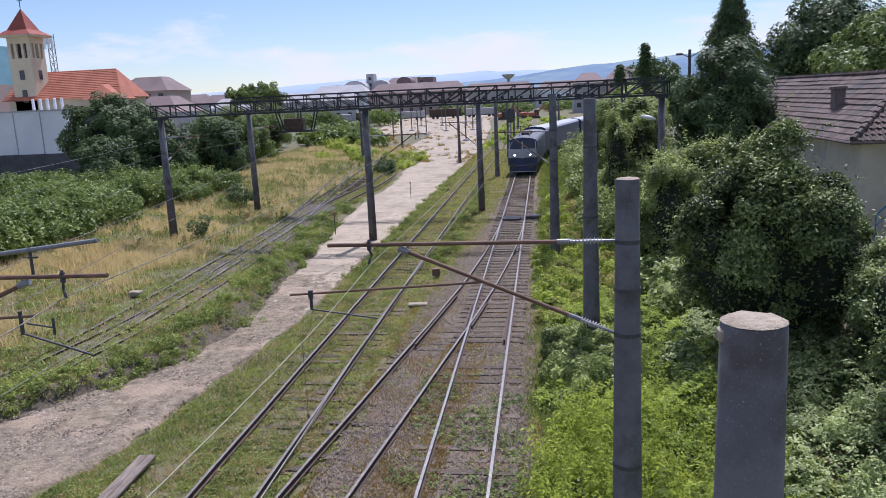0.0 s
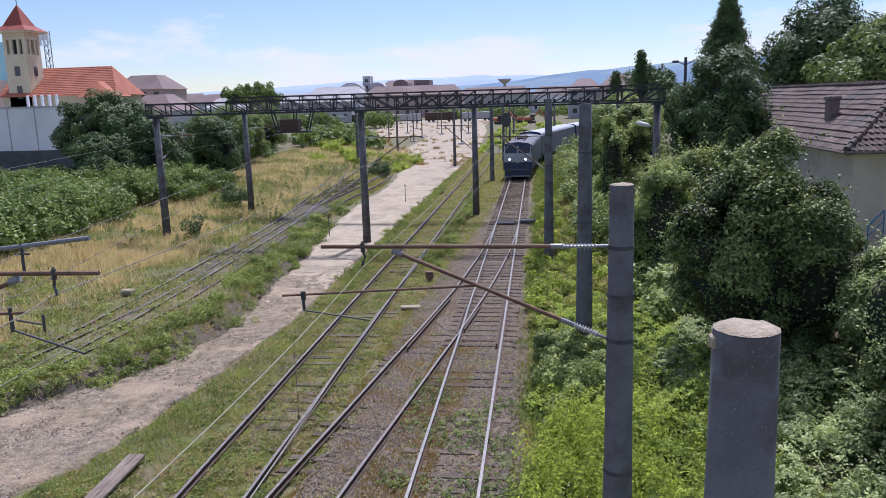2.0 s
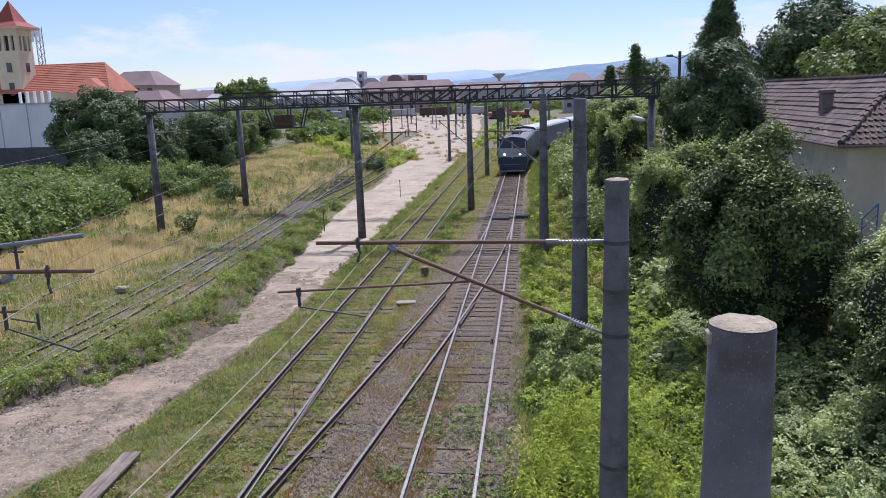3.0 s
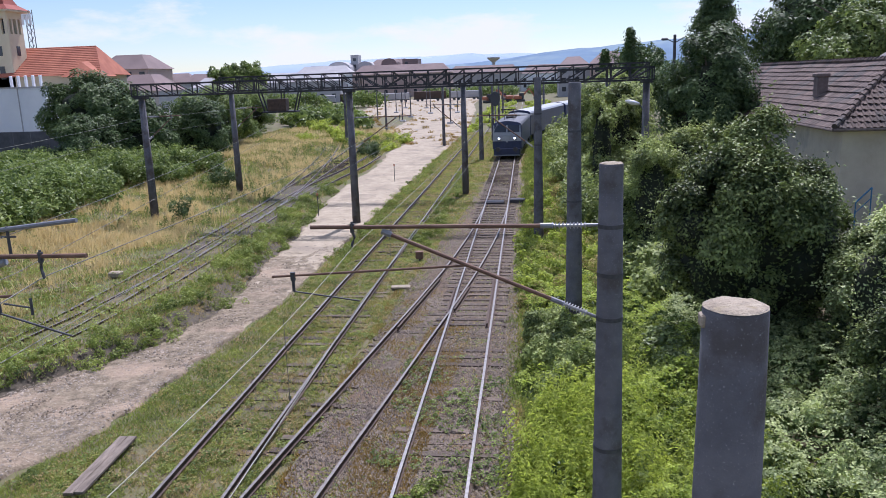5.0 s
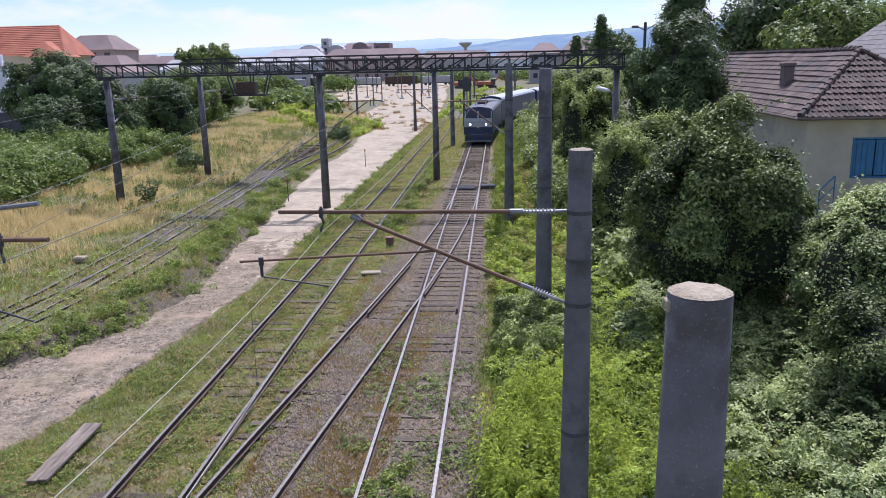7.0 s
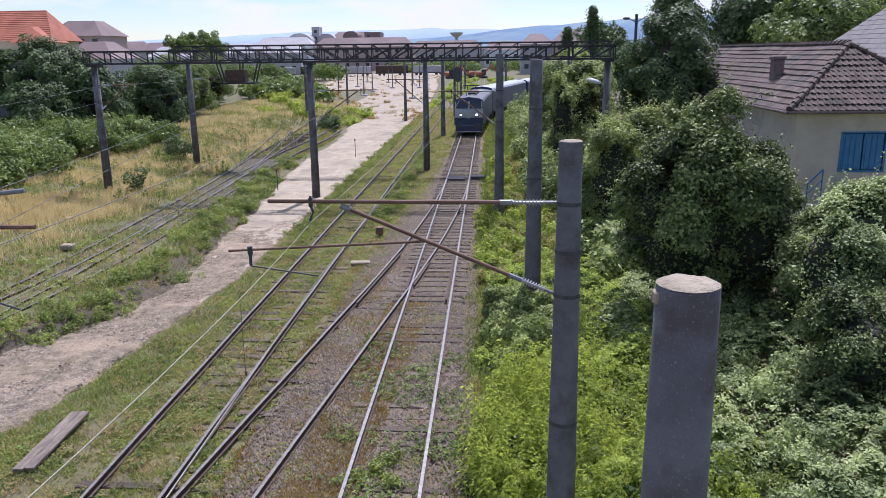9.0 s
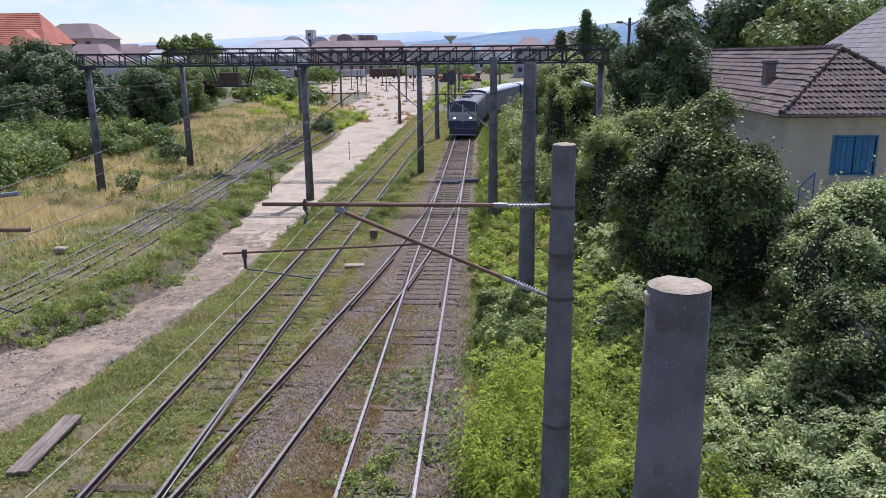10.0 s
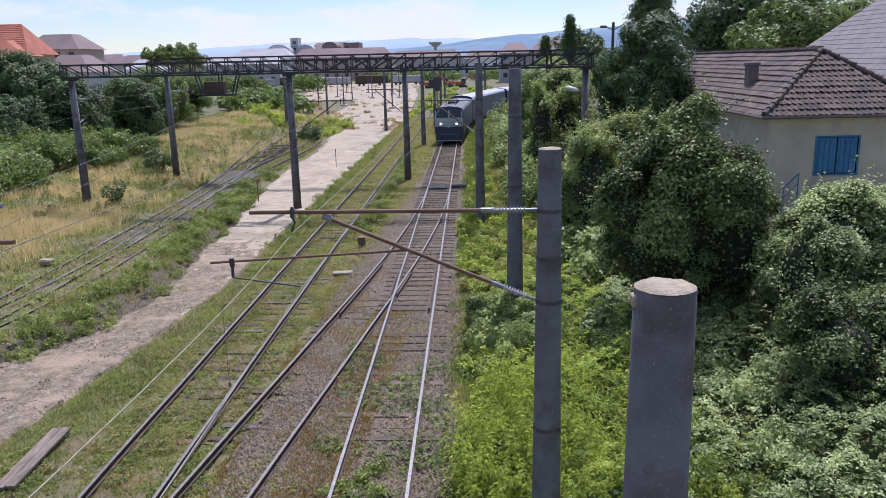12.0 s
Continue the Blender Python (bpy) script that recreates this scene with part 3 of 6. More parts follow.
# ---- masts ----
def mast(name, label, x, y, top, r_top, taper=0.011, z0=0.0, mat="mast", seg=20, bands=(), cap=False):
    t = empty(name, (x, y, z0))
    tagged(t, label, "mast", "overhead line masts")
    h = top - z0
    bm = bmesh.new()
    hs = [0, h * 0.25, h * 0.5, h * 0.75, h - 0.02, h]
    rs = [r_top + taper * (h - v) for v in hs[:-1]] + [r_top - 0.012]
    rings = [[bm.verts.new((r * math.cos(2 * math.pi * k / seg), r * math.sin(2 * math.pi * k / seg), v)) for k in range(seg)] for v, r in zip(hs, rs)]
    for a, b in zip(rings, rings[1:]):
        for k in range(seg):
            bm.faces.new((a[k], a[(k + 1) % seg], b[(k + 1) % seg], b[k]))
    f = bm.faces.new(rings[-1])
    part("shaft", bm, M[mat], t, smooth=False)
    for v in (p for p in t.children[0].data.polygons):
        v.use_smooth = abs(v.normal.z) < 0.7
    if cap:
        bm = bmesh.new()
        vs = []
        n = 28
        ringo = [bm.verts.new((r_top * 1.0 * math.cos(2 * math.pi * k / n) * random.uniform(0.97, 1.02), r_top * math.sin(2 * math.pi * k / n) * random.uniform(0.97, 1.02), h - 0.004)) for k in range(n)]
        ringi = [bm.verts.new((r_top * 0.8 * math.cos(2 * math.pi * k / n), r_top * 0.8 * math.sin(2 * math.pi * k / n), h + 0.006 + random.uniform(0, 0.012))) for k in range(n)]
        c = bm.verts.new((0, 0, h + 0.012))
        for k in range(n):
            bm.faces.new((ringo[k], ringo[(k + 1) % n], ringi[(k + 1) % n], ringi[k]))
            bm.faces.new((ringi[k], ringi[(k + 1) % n], c))
        part("top", bm, M["masttop"], t, "pale lichen-covered mast top", True)
    for bz in bands:
        bm = bmesh.new()
        rr = r_top + taper * (top - bz) + 0.008
        tube(bm, (0, 0, bz - z0 - 0.03), (0, 0, bz - z0 + 0.03), rr, rr, seg)
        part("band", bm, M["band"], t, "dark steel clamp band")
    return t


near_pole = mast("concrete_pole", "grey concrete pole with lichen-stained cut top", 3.95, 4.4, 7.02, 0.183, cap=True, seg=32)
bm = bmesh.new()
box(bm, -0.20, -0.05, 6.90, -0.165, 0.04, 6.975, bevel=0.008)
part("stub", bm, M["masttop"], near_pole, "small chipped concrete stub")
front_mast = mast("catenary_mast", "grey concrete mast carrying a railway cantilever", 4.0, 11.5, 7.05, 0.172, bands=(6.12, 5.38, 4.69, 2.55), cap=True, seg=28)
bm = bmesh.new()
tube(bm, (0, 0, 6.62), (0, 0, 7.03), 0.178, 0.176, 28)
part("collar", bm, M["mast"], front_mast, "paler repaired section below the top")
g2_mast = mast("catenary_mast", "tall grey concrete mast standing in shrubs", 4.25, 24.6, 8.1, 0.19, bands=(6.6, 4.4))
p6_mast = mast("catenary_mast", "grey concrete mast with a cantilever over the main track", 3.33, 39.6, 8.25, 0.17, bands=(6.45, 4.9))
p5_mast = mast("catenary_mast", "slim grey concrete mast between the tracks", -1.9, 79.7, 7.7, 0.16)
for mx, my, mt in ((-21.0, 101, 7.4), (-1.75, 104, 7.2), (5.3, 118, 7.4), (7.4, 86, 8.2), (6.6, 66, 8.0), (-1.9, 132, 7.4), (4.6, 150, 7.2), (-2.2, 165, 7.2), (-7.6, 97, 7.4), (-20.5, 128, 6.6)):
    mast("catenary_mast", "distant grey railway mast", mx, my, mt, 0.13, seg=10)


def insulator(bm, p0, p1, n=9, r=0.055, core=0.022, mi=0):
    p0, p1 = Vector(p0), Vector(p1)
    tube(bm, p0, p1, core, core, 8, mi)
    for k in range(n):
        c = p0.lerp(p1, (k + 0.5) / n)
        d = (p1 - p0).normalized() * (p1 - p0).length / n * 0.28
        tube(bm, c - d, c + d * 0.3, r, r * 0.55, 12, mi)


def cantilever(x0, y, s, zt, zb, reach, drop, thick=0.032, label="brown steel cantilever with ribbed insulators", wire_x=None, low=True):
    """A bracket on a mast face at x0 that points along s (+1 or -1): top tube, diagonal strut, registration tube and steady arm."""
    t = empty("cantilever", (x0, y, zt))
    tagged(t, label, "cantilever", "overhead line cantilevers")
    X = lambda d: s * d
    bm = bmesh.new()
    tube(bm, (X(0.75), 0, 0.0), (X(reach), 0, 0.02), thick)
    part("top_tube", bm, M["armpipe"], t)
    bm = bmesh.new()
    insulator(bm, (X(0.18), 0, 0), (X(0.72), 0, 0), 10)
    part("insulator", bm, M["ceramic"], t, "ribbed grey insulator")
    for u0, u1, rr in ((0, 0.18, 0.025), (0.66, 0.86, 0.042)):
        bm = bmesh.new()
        tube(bm, (X(u0), 0, 0), (X(u1), 0, 0), rr)
        part("fitting", bm, M["galva"], t)
    e = reach * 0.745
    a, b = Vector((X(0), 0, zb - zt)), Vector((X(e), 0, -0.05))
    P = lambda u: a.lerp(b, u)
    bm = bmesh.new()
    tube(bm, P(0.19), P(0.97), thick)
    part("strut", bm, M["armpipe"], t)
    bm = bmesh.new()
    insulator(bm, P(0.05), P(0.165), 9, 0.058)
    part("insulator", bm, M["ceramic"], t, "ribbed grey insulator")
    for u0, u1, rr in ((0.0, 0.05, 0.026), (0.155, 0.215, 0.04), (0.955, 1.0, 0.05)):
        bm = bmesh.new()
        tube(bm, P(u0), P(u1), rr)
        part("fitting", bm, M["galva"], t)
    c = reach - 0.66                               # messenger clamp
    bm = bmesh.new()
    tube(bm, (X(c), 0, -0.07), (X(c), 0, 0.07), 0.035)
    tube(bm, (X(c), 0, 0.06), (X(c), 0, 0.1), 0.02)
    chain(bm, [(X(c), 0, -0.06), (X(c - 0.03), 0.02, -0.15), (X(c), 0, -0.22), (X(c + 0.02), -0.02, -0.29)], 0.022)
    part("clamp", bm, M["band"], t, "dark suspension clamp")
    if low:
        u = 0.60
        q = P(u)
        bm = bmesh.new()
        tube(bm, q, (X(reach + 0.68), 0, drop), 0.02)
        part("registration_tube", bm, M["armpipe"], t)
        h = reach + 0.34
        bm = bmesh.new()
        tube(bm, (X(h), 0, drop + 0.06), (X(h), 0, drop - 0.24), 0.026)
        tube(bm, (X(h), 0, drop - 0.06), (X(h), 0, drop + 0.07), 0.042)
        tube(bm, (X(h), 0, drop - 0.24), (X(h - 1.06), 0, drop - 0.40), 0.014)
        part("steady_arm", bm, M["band"], t, "thin steady arm holding the contact wire")
    return t


cantilever(3.82, 11.5, -1, 6.13, 4.69, 4.41, -0.77)
cantilever(3.14, 39.6, -1, 6.42, 4.75, 2.9, -0.8, low=False)
cantilever(-7.25, 44.5, 1, 6.3, 4.5, 3.4, -0.8, low=False)
cantilever(-1.92, 55.9, -1, 6.5, 4.8, 2.6, -0.8, low=False)
cantilever(-19.85, 44.5, 1, 6.7, 5.3, 2.2, -0.8, low=False)
cantilever(-18.65, 55.9, 1, 6.7, 5.3, 2.2, -0.8, low=False)
# brackets for the grassy track, on a mast beside the bridge
side_mast = mast("catenary_mast", "grey concrete mast beside the grassy track", -7.9, 9.6, 7.4, 0.18)
cantilever(-7.7, 9.5, 1, 6.17, 4.7, 4.6, -0.62, low=False)
t = empty("registration_bracket", (-7.2, 9.5, 5.58))
tagged(t, "rusty registration tube with a steady arm", "cantilever", "overhead line cantilevers")
bm = bmesh.new()
tube(bm, (-0.45, 0, -0.12), (2.95, 0, 0.05), 0.022)
part("registration_tube", bm, M["armpipe"], t)
bm = bmesh.new()
tube(bm, (2.72, 0, 0.12), (2.72, 0, -0.22), 0.028)
tube(bm, (2.72, 0, -0.2), (3.72, 0, -0.52), 0.016)
tube(bm, (2.8, 0, -0.06), (3.2, 0, -0.12), 0.014)
tube(bm, (3.2, 0, 0.02), (3.2, 0, -0.22), 0.02)
part("steady_arm", bm, M["band"], t, "dark steady arm")
t = empty("grey_bracket", (-9.2, 13.2, 5.72))
tagged(t, "pale galvanised bracket arm on an offstage mast", "cantilever", "overhead line cantilevers")
bm = bmesh.new()
tube(bm, (0, 0, -0.1), (3.7, 0, 0.3), 0.045)
part("arm_tube", bm, M["galva"], t)
bm = bmesh.new()
tube(bm, (2.3, 0, 0.2), (2.3, 0, -0.35), 0.03)
tube(bm, (2.15, 0, 0.0), (2.45, 0, 0.0), 0.02)
part("clamp", bm, M["band"], t)
mast("catenary_mast", "grey concrete mast beside the sidings", -9.35, 13.2, 7.4, 0.18)

# ---- gantries ----
def gantry(name, label, y, x0, x1, zb, zt, posts, depth=0.7):
    t = empty(name, (0, y, 0))
    tagged(t, label, "gantry", "railway gantries")
    for dy in (-depth / 2, depth / 2):
        bm = bmesh.new()
        for z in (zb, zt):
            bar(bm, (x0, dy, z), (x1, dy, z), 0.11, 0.10)
        part("chord", bm, M["gantry"], t)
        n = int((x1 - x0) / 1.25)
        for i in range(n + 1):
            x = x0 + (x1 - x0) * i / n
            bm = bmesh.new()
            bar(bm, (x, dy, zb), (x, dy, zt), 0.065)
            part("upright", bm, M["gantry"], t)
            if i < n:
                xn = x0 + (x1 - x0) * (i + 1) / n
                bm = bmesh.new()
                lo, hi = (x, xn) if i < n / 2 else (xn, x)
                bar(bm, (lo, dy, zt), (hi, dy, zb), 0.055)
                part("diagonal", bm, M["gantry"], t)
    n = int((x1 - x0) / 2.5)
    for i in range(n + 1):
        x = x0 + (x1 - x0) * i / n
        for z in (zb, zt):
            bm = bmesh.new()
            bar(bm, (x, -depth / 2, z), (x, depth / 2, z), 0.05)
            part("cross_bar", bm, M["gantry"], t)
    for px, pz in posts:
        bm = bmesh.new()
        seg = 12
        tube(bm, (px, 0, pz), (px, 0, zb), 0.25, 0.185, seg)
        part("post", bm, M["mast"], t, "grey concrete gantry post", smooth=True)
        bm = bmesh.new()
        box(bm, px - 0.28, -depth / 2 - 0.08, zb - 0.16, px + 0.28, depth / 2 + 0.08, zb - 0.05)
        part("bracket", bm, M["gantry"], t)
    return t


gantry("gantry", "dark steel lattice gantry spanning the tracks on concrete posts", 44.7, -20.5, 9.75, 7.9, 8.58, ((-20.1, 0.0), (-7.45, -0.05), (9.4, 0.3)))
rear = gantry("gantry", "second dark steel lattice gantry behind the first", 56.0, -19.6, 11.2, 7.95, 8.95, ((-18.9, 0.2), (-1.73, -0.05), (8.45, 0.3)))
# platform hung below the rear gantry
t = empty("switch_platform", (-15.2, 56.0, 0))
tagged(t, "small steel platform hanging below the gantry", "platform")
for a in (-1.4, 0.2, 1.4):
    for b in (-0.35, 0.35):
        bm = bmesh.new()
        bar(bm, (a * 1.1, b, 7.9), (a * 0.8, b, 6.4), 0.09)
        part("hanger", bm, M["gantry"], t)
bm = bmesh.new()
box(bm, -1.3, -0.5, 6.3, 1.3, 0.5, 6.42, bevel=0.02)
part("deck", bm, M["gantry"], t)
bm = bmesh.new()
box(bm, -0.9, -0.4, 6.42, 0.5, 0.4, 7.3, bevel=0.03)
part("cabinet", bm, M["rust"], t, "rusty brown switch cabinet")

# ---- wires ----
def wire(pts, r=0.007, mat="wire", label="overhead railway wire", sag=0.0, name="overhead_wire"):
    out = []
    for a, b in zip(pts, pts[1:]):
        a, b = Vector(a), Vector(b)
        for k in range(8):
            u = k / 8
            p = a.lerp(b, u)
            p.z -= sag * 4 * u * (1 - u)
            out.append(p)
    out.append(Vector(pts[-1]))
    bm = bmesh.new()
    chain(bm, out, r, 5)
    return tagged(link_mesh(name, bm, M[mat]), label, "wire", "overhead wires")


MESS = wire([(0.2, 2.0, 6.0), (0.07, 11.5, 5.83), (0.55, 39.6, 6.15), (0.75, 79, 6.3), (0.75, 150, 6.3)], 0.0058, "wire_bright", "pale messenger wire above the main track", 0.12)
wire([(0.35, 2.0, 5.0), (0.17, 11.5, 4.97), (0.75, 39.6, 5.1), (0.75, 150, 5.2)], 0.007, "wire", "contact wire above the main track")
MESS_A = wire([(-3.6, 2, 6.0), (-3.75, 9.5, 5.9), (-4.2, 44.7, 6.3), (-4.2, 104, 6.4)], 0.008, "wire", "messenger wire above the grassy track", 0.25)
wire([(-3.6, 2, 5.0), (-3.98, 9.5, 4.98), (-4.2, 44.7, 5.2), (-4.2, 104, 5.3)], 0.007, "wire", "contact wire above the grassy track")
MESS_L = wire([(-6.2, 2, 5.9), (-6.9, 13.2, 5.75), (-14.5, 56, 6.3), (-24, 101, 6.4)], 0.008, "wire", "messenger wire above the sidings", 0.3)
wire([(-6.2, 2, 5.0), (-6.9, 13.2, 5.0), (-14.5, 56, 5.3), (-24, 101, 5.4)], 0.007, "wire", "contact wire above the sidings")
wire([(-12, 4, 6.5), (-20.1, 44.5, 6.6), (-23, 90, 6.8)], 0.008, "wire", "feeder wire along the sidings", 0.2)
wire([(-13, 4, 5.6), (-20.1, 44.5, 5.7), (-23, 90, 5.8)], 0.007, "wire", "feeder wire along the sidings", 0.2)
for owner, x, y, a, b in ((MESS, 0.19, 7.6, 5.9, 4.99), (MESS, 0.1, 14.5, 5.8, 4.98), (MESS, 0.3, 25, 5.95, 5.05), (MESS_A, -3.9, 16, 5.75, 5.0), (MESS_A, -4.0, 24, 5.85, 5.05),
                          (MESS_A, -4.1, 33, 6.0, 5.1), (MESS_L, -8.4, 22, 5.6, 5.05), (MESS_L, -10.2, 32, 5.75, 5.1)):
    bm = bmesh.new()
    tube(bm, (x, y, a), (x, y, b), 0.004, 0.004, 5)
    tube(bm, (x, y, b), (x, y, b + 0.05), 0.014, 0.014, 6)
    part("dropper", bm, M["wire"], owner)

# ---- signal behind the gantry, far yard posts ----
t = empty("signal", (-1.2, 100, 0))
tagged(t, "railway signal with a dark oval board on a post", "signal")
bm = bmesh.new()
tube(bm, (0, 0, 0), (0, 0, 5.0), 0.09)
part("post", bm, M["galva"], t)
bm = bmesh.new()
for k in range(1):
    tube(bm, (0, -0.12, 5.6), (0, 0.05, 5.6), 0.62, 0.62, 20)
for v in bm.verts:
    v.co.z = 5.6 + (v.co.z - 5.6) * 1.5
part("board", bm, M["band"], t, "dark oval signal board")
for px_, py_, h in ((-22.2, 156, 6.0), (-20.5, 189, 6.5), (-30.8, 200, 6.5), (-23.0, 173, 6.3), (-11.4, 145, 6.6), (-27.1, 155, 6.2), (-26, 225, 7), (-18, 215, 7), (-33, 230, 7), (-14, 190, 7)):
    t = empty("yard_post", (px_, py_, 0))
    tagged(t, "grey yard lamp post on a concrete foot", "post", "yard posts")
    bm = bmesh.new()
    tube(bm, (0, 0, 0.3), (0, 0, h), 0.13, 0.09)
    part("shaft", bm, M["mast"], t)
    bm = bmesh.new()
    box(bm, -0.6, -0.6, 0.0, 0.6, 0.6, 0.4, bevel=0.06)
    part("foot", bm, M["greywall"], t)
for px_, py_ in ((-8.2, 63.0), (-10.4, 47.0)):
    t = empty("marker_post", (px_, py_, 0))
    tagged(t, "thin dark marker rod at the road edge", "post", "marker rods")
    bm = bmesh.new()
    tube(bm, (0, 0, 0), (0, 0, 1.5), 0.025)
    part("rod", bm, M["band"], t)
    bm = bmesh.new()
    box(bm, -0.05, -0.03, 1.4, 0.05, 0.03, 1.55)
    part("head", bm, M["redpaint"], t)

# ---- loose things by the tracks ----
bm = bmesh.new()
box(bm, -0.21, -1.3, 0, 0.0, 1.28, 0.07, bevel=0.008)
box(bm, 0.006, -1.25, 0, 0.21, 1.3, 0.065, bevel=0.008)
for v in bm.verts:
    v.co.x += 0.02 * noise.noise(v.co * 3)
ob = tagged(link_mesh("plank", bm, M["plank"]), "weathered grey timber plank lying on grass", "plank")
ob.location, ob.rotation_euler = (-6.85, 15.05, 0.06), (0.01, 0, radians(3))
bm = bmesh.new()
box(bm, -0.4, -0.2, 0, 0.4, 0.2, 0.09, bevel=0.03)
ob = tagged(link_mesh("concrete_slab", bm, M["masttop"]), "pale broken concrete slab between the tracks", "slab")
ob.location, ob.rotation_euler = (-2.43, 30.1, 0.02), (0, 0, 0.1)
t = empty("track_box", (-2.31, 35.0, 0.0))
tagged(t, "small rusty trackside junction box", "junction box")
bm = bmesh.new()
box(bm, -0.17, -0.14, 0.1, 0.17, 0.14, 0.42, bevel=0.02)
part("case", bm, M["armpipe"], t)
bm = bmesh.new()
box(bm, -0.19, -0.16, 0.42, 0.19, 0.16, 0.45, bevel=0.01)
part("lid", bm, M["armpipe"], t)
bm = bmesh.new()
tube(bm, (0, 0, -0.05), (0, 0, 0.1), 0.05)
part("stand", bm, M["band"], t)
t = empty("switch_motor", (0.6, 51.5, 0.03))
tagged(t, "dark steel switch cover plate between the rails", "switch box")
bm = bmesh.new()
box(bm, -0.62, -0.6, 0.0, 0.62, 0.6, 0.13, bevel=0.03)
part("cover", bm, M["gantry"], t)
bm = bmesh.new()
box(bm, 1.0, -0.3, -0.03, 2.0, 0.3, 0.25, bevel=0.04)
part("motor_case", bm, M["band"], t)
bm = bmesh.new()
box(bm, -0.27, -0.2, 0, 0.27, 0.2, 0.24, bevel=0.05)
ob = tagged(link_mesh("stone_block", bm, M["masttop"]), "grey stone block beside the siding", "stone")
ob.location = (-15.2, 31.0, 0.33)

# ---- train ----
def train_body(bm, w, h0, h1, l, roof=0.45, mi_wall=0, mi_roof=1, nose=0.0):
    prof = [(-w / 2, h0), (-w / 2, h1 - roof), (-w / 2 + 0.12, h1 - roof * 0.55), (-w / 2 + 0.45, h1 - 0.12), (0, h1), (w / 2 - 0.45, h1 - 0.12), (w / 2 - 0.12, h1 - roof * 0.55), (w / 2, h1 - roof), (w / 2, h0)]
    a = [bm.verts.new((x, nose * max(0, (z - h0 - 1.3)) * 0.16, z)) for x, z in prof]
    b = [bm.verts.new((x, l, z)) for x, z in prof]
    n = len(prof)
    for k in range(n):
        f = bm.faces.new((a[k], a[(k + 1) % n], b[(k + 1) % n], b[k]))
        f.material_index = mi_roof if 1 <= k <= 6 else mi_wall
    bm.faces.new(a[::-1])
    bm.faces.new(b)


def wheels(t, ys):
    for y in ys:
        for x in (-0.75, 0.75):
            bm = bmesh.new()
            tube(bm, (x - 0.065, y, 0.46), (x + 0.065, y, 0.46), 0.46, 0.46, 20)
            part("wheel", bm, M["band"], t)


loco = empty("locomotive", (0.75, 79.0, 0.185), radians(-3.0))
tagged(loco, "dull blue electric locomotive with a grey band and lit headlights", "locomotive")
bm = bmesh.new()
train_body(bm, 2.95, 0.95, 3.75, 18.5, nose=1.0)
body = part("body", bm, [M["loco"], M["locoroof"]], loco)
bm = bmesh.new()
box(bm, -1.35, -0.12, 0.3, 1.35, 0.5, 1.0, bevel=0.08)
part("buffer_beam", bm, M["loco"], loco)
bm = bmesh.new()
for s in (-1, 1):
    tube(bm, (s * 0.875, -0.55, 0.95), (s * 0.875, 0, 0.95), 0.09)
    tube(bm, (s * 0.875, -0.6, 0.95), (s * 0.875, -0.52, 0.95), 0.24, 0.24, 14)
part("buffer", bm, M["band"], loco)
bm = bmesh.new()
poly(bm, [(-1.43, -0.02, 1.72), (1.43, -0.02, 1.72), (1.43, 0.01, 2.35), (-1.43, 0.01, 2.35)])
poly(bm, [(-0.55, -0.035, 2.3), (0, -0.05, 1.55), (0.55, -0.035, 2.3)])
poly(bm, [(-1.43, 0.06, 2.62), (-1.43, 0.0, 2.3), (1.43, 0.0, 2.3), (1.43, 0.06, 2.62)])
part("front_band", bm, M["locogrey"], loco, "pale grey V band across the nose")
for s in (-1, 1):
    bm = bmesh.new()
    x0, x1 = (0.08, 1.28) if s > 0 else (-1.28, -0.08)
    poly(bm, [(x0, 0.02, 2.66), (x1, 0.02, 2.66), (x1, 0.13, 3.3), (x0, 0.13, 3.3)])
    part("windscreen", bm, M["pane"], loco, "dark windscreen pane")
    bm = bmesh.new()
    tube(bm, (s * 0.8, -0.1, 2.0), (s * 0.8, 0.02, 2.0), 0.17, 0.17, 16)
    hl = part("headlight", bm, M["band"], loco)
    lm = bpy.data.materials.get("headlight_glow") or bpy.data.materials.new("headlight_glow")
    lm.use_nodes = True
    lb = lm.node_tree.nodes["Principled BSDF"]
    lb.inputs["Emission Color"].default_value, lb.inputs["Emission Strength"].default_value = (0.9, 0.97, 1, 1), 4.0
    bm = bmesh.new()
    tube(bm, (s * 0.8, -0.13, 2.0), (s * 0.8, -0.1, 2.0), 0.10, 0.11, 16)
    part("lens", bm, lm, hl, "lit white headlight lens")
for k in range(6):
    bm = bmesh.new()
    poly(bm, [(-1.48, 2.6 + k * 2.4, 2.3), (-1.48, 3.7 + k * 2.4, 2.3), (-1.48, 3.7 + k * 2.4, 2.9), (-1.48, 2.6 + k * 2.4, 2.9)])
    part("side_window", bm, M["pane"], loco)
bm = bmesh.new()
for a, b in (((-0.5, 3.2, 3.75), (-0.5, 4.6, 4.35)), ((0.5, 3.2, 3.75), (0.5, 4.6, 4.35)), ((-0.5, 4.6, 4.35), (-0.4, 3.4, 4.75)), ((0.5, 4.6, 4.35), (0.4, 3.4, 4.75)), ((-0.85, 3.4, 4.75), (0.85, 3.4, 4.75)), ((-0.85, 3.7, 4.75), (0.85, 3.7, 4.75))):
    bar(bm, a, b, 0.07)
part("pantograph", bm, M["gantry"], loco)
bm = bmesh.new()
for y in (5.4, 7.0, 8.2):
    box(bm, -0.5, y, 3.7, 0.5, y + 0.8, 4.0, bevel=0.08)
part("roof_gear", bm, M["gantry"], loco)
bm = bmesh.new()
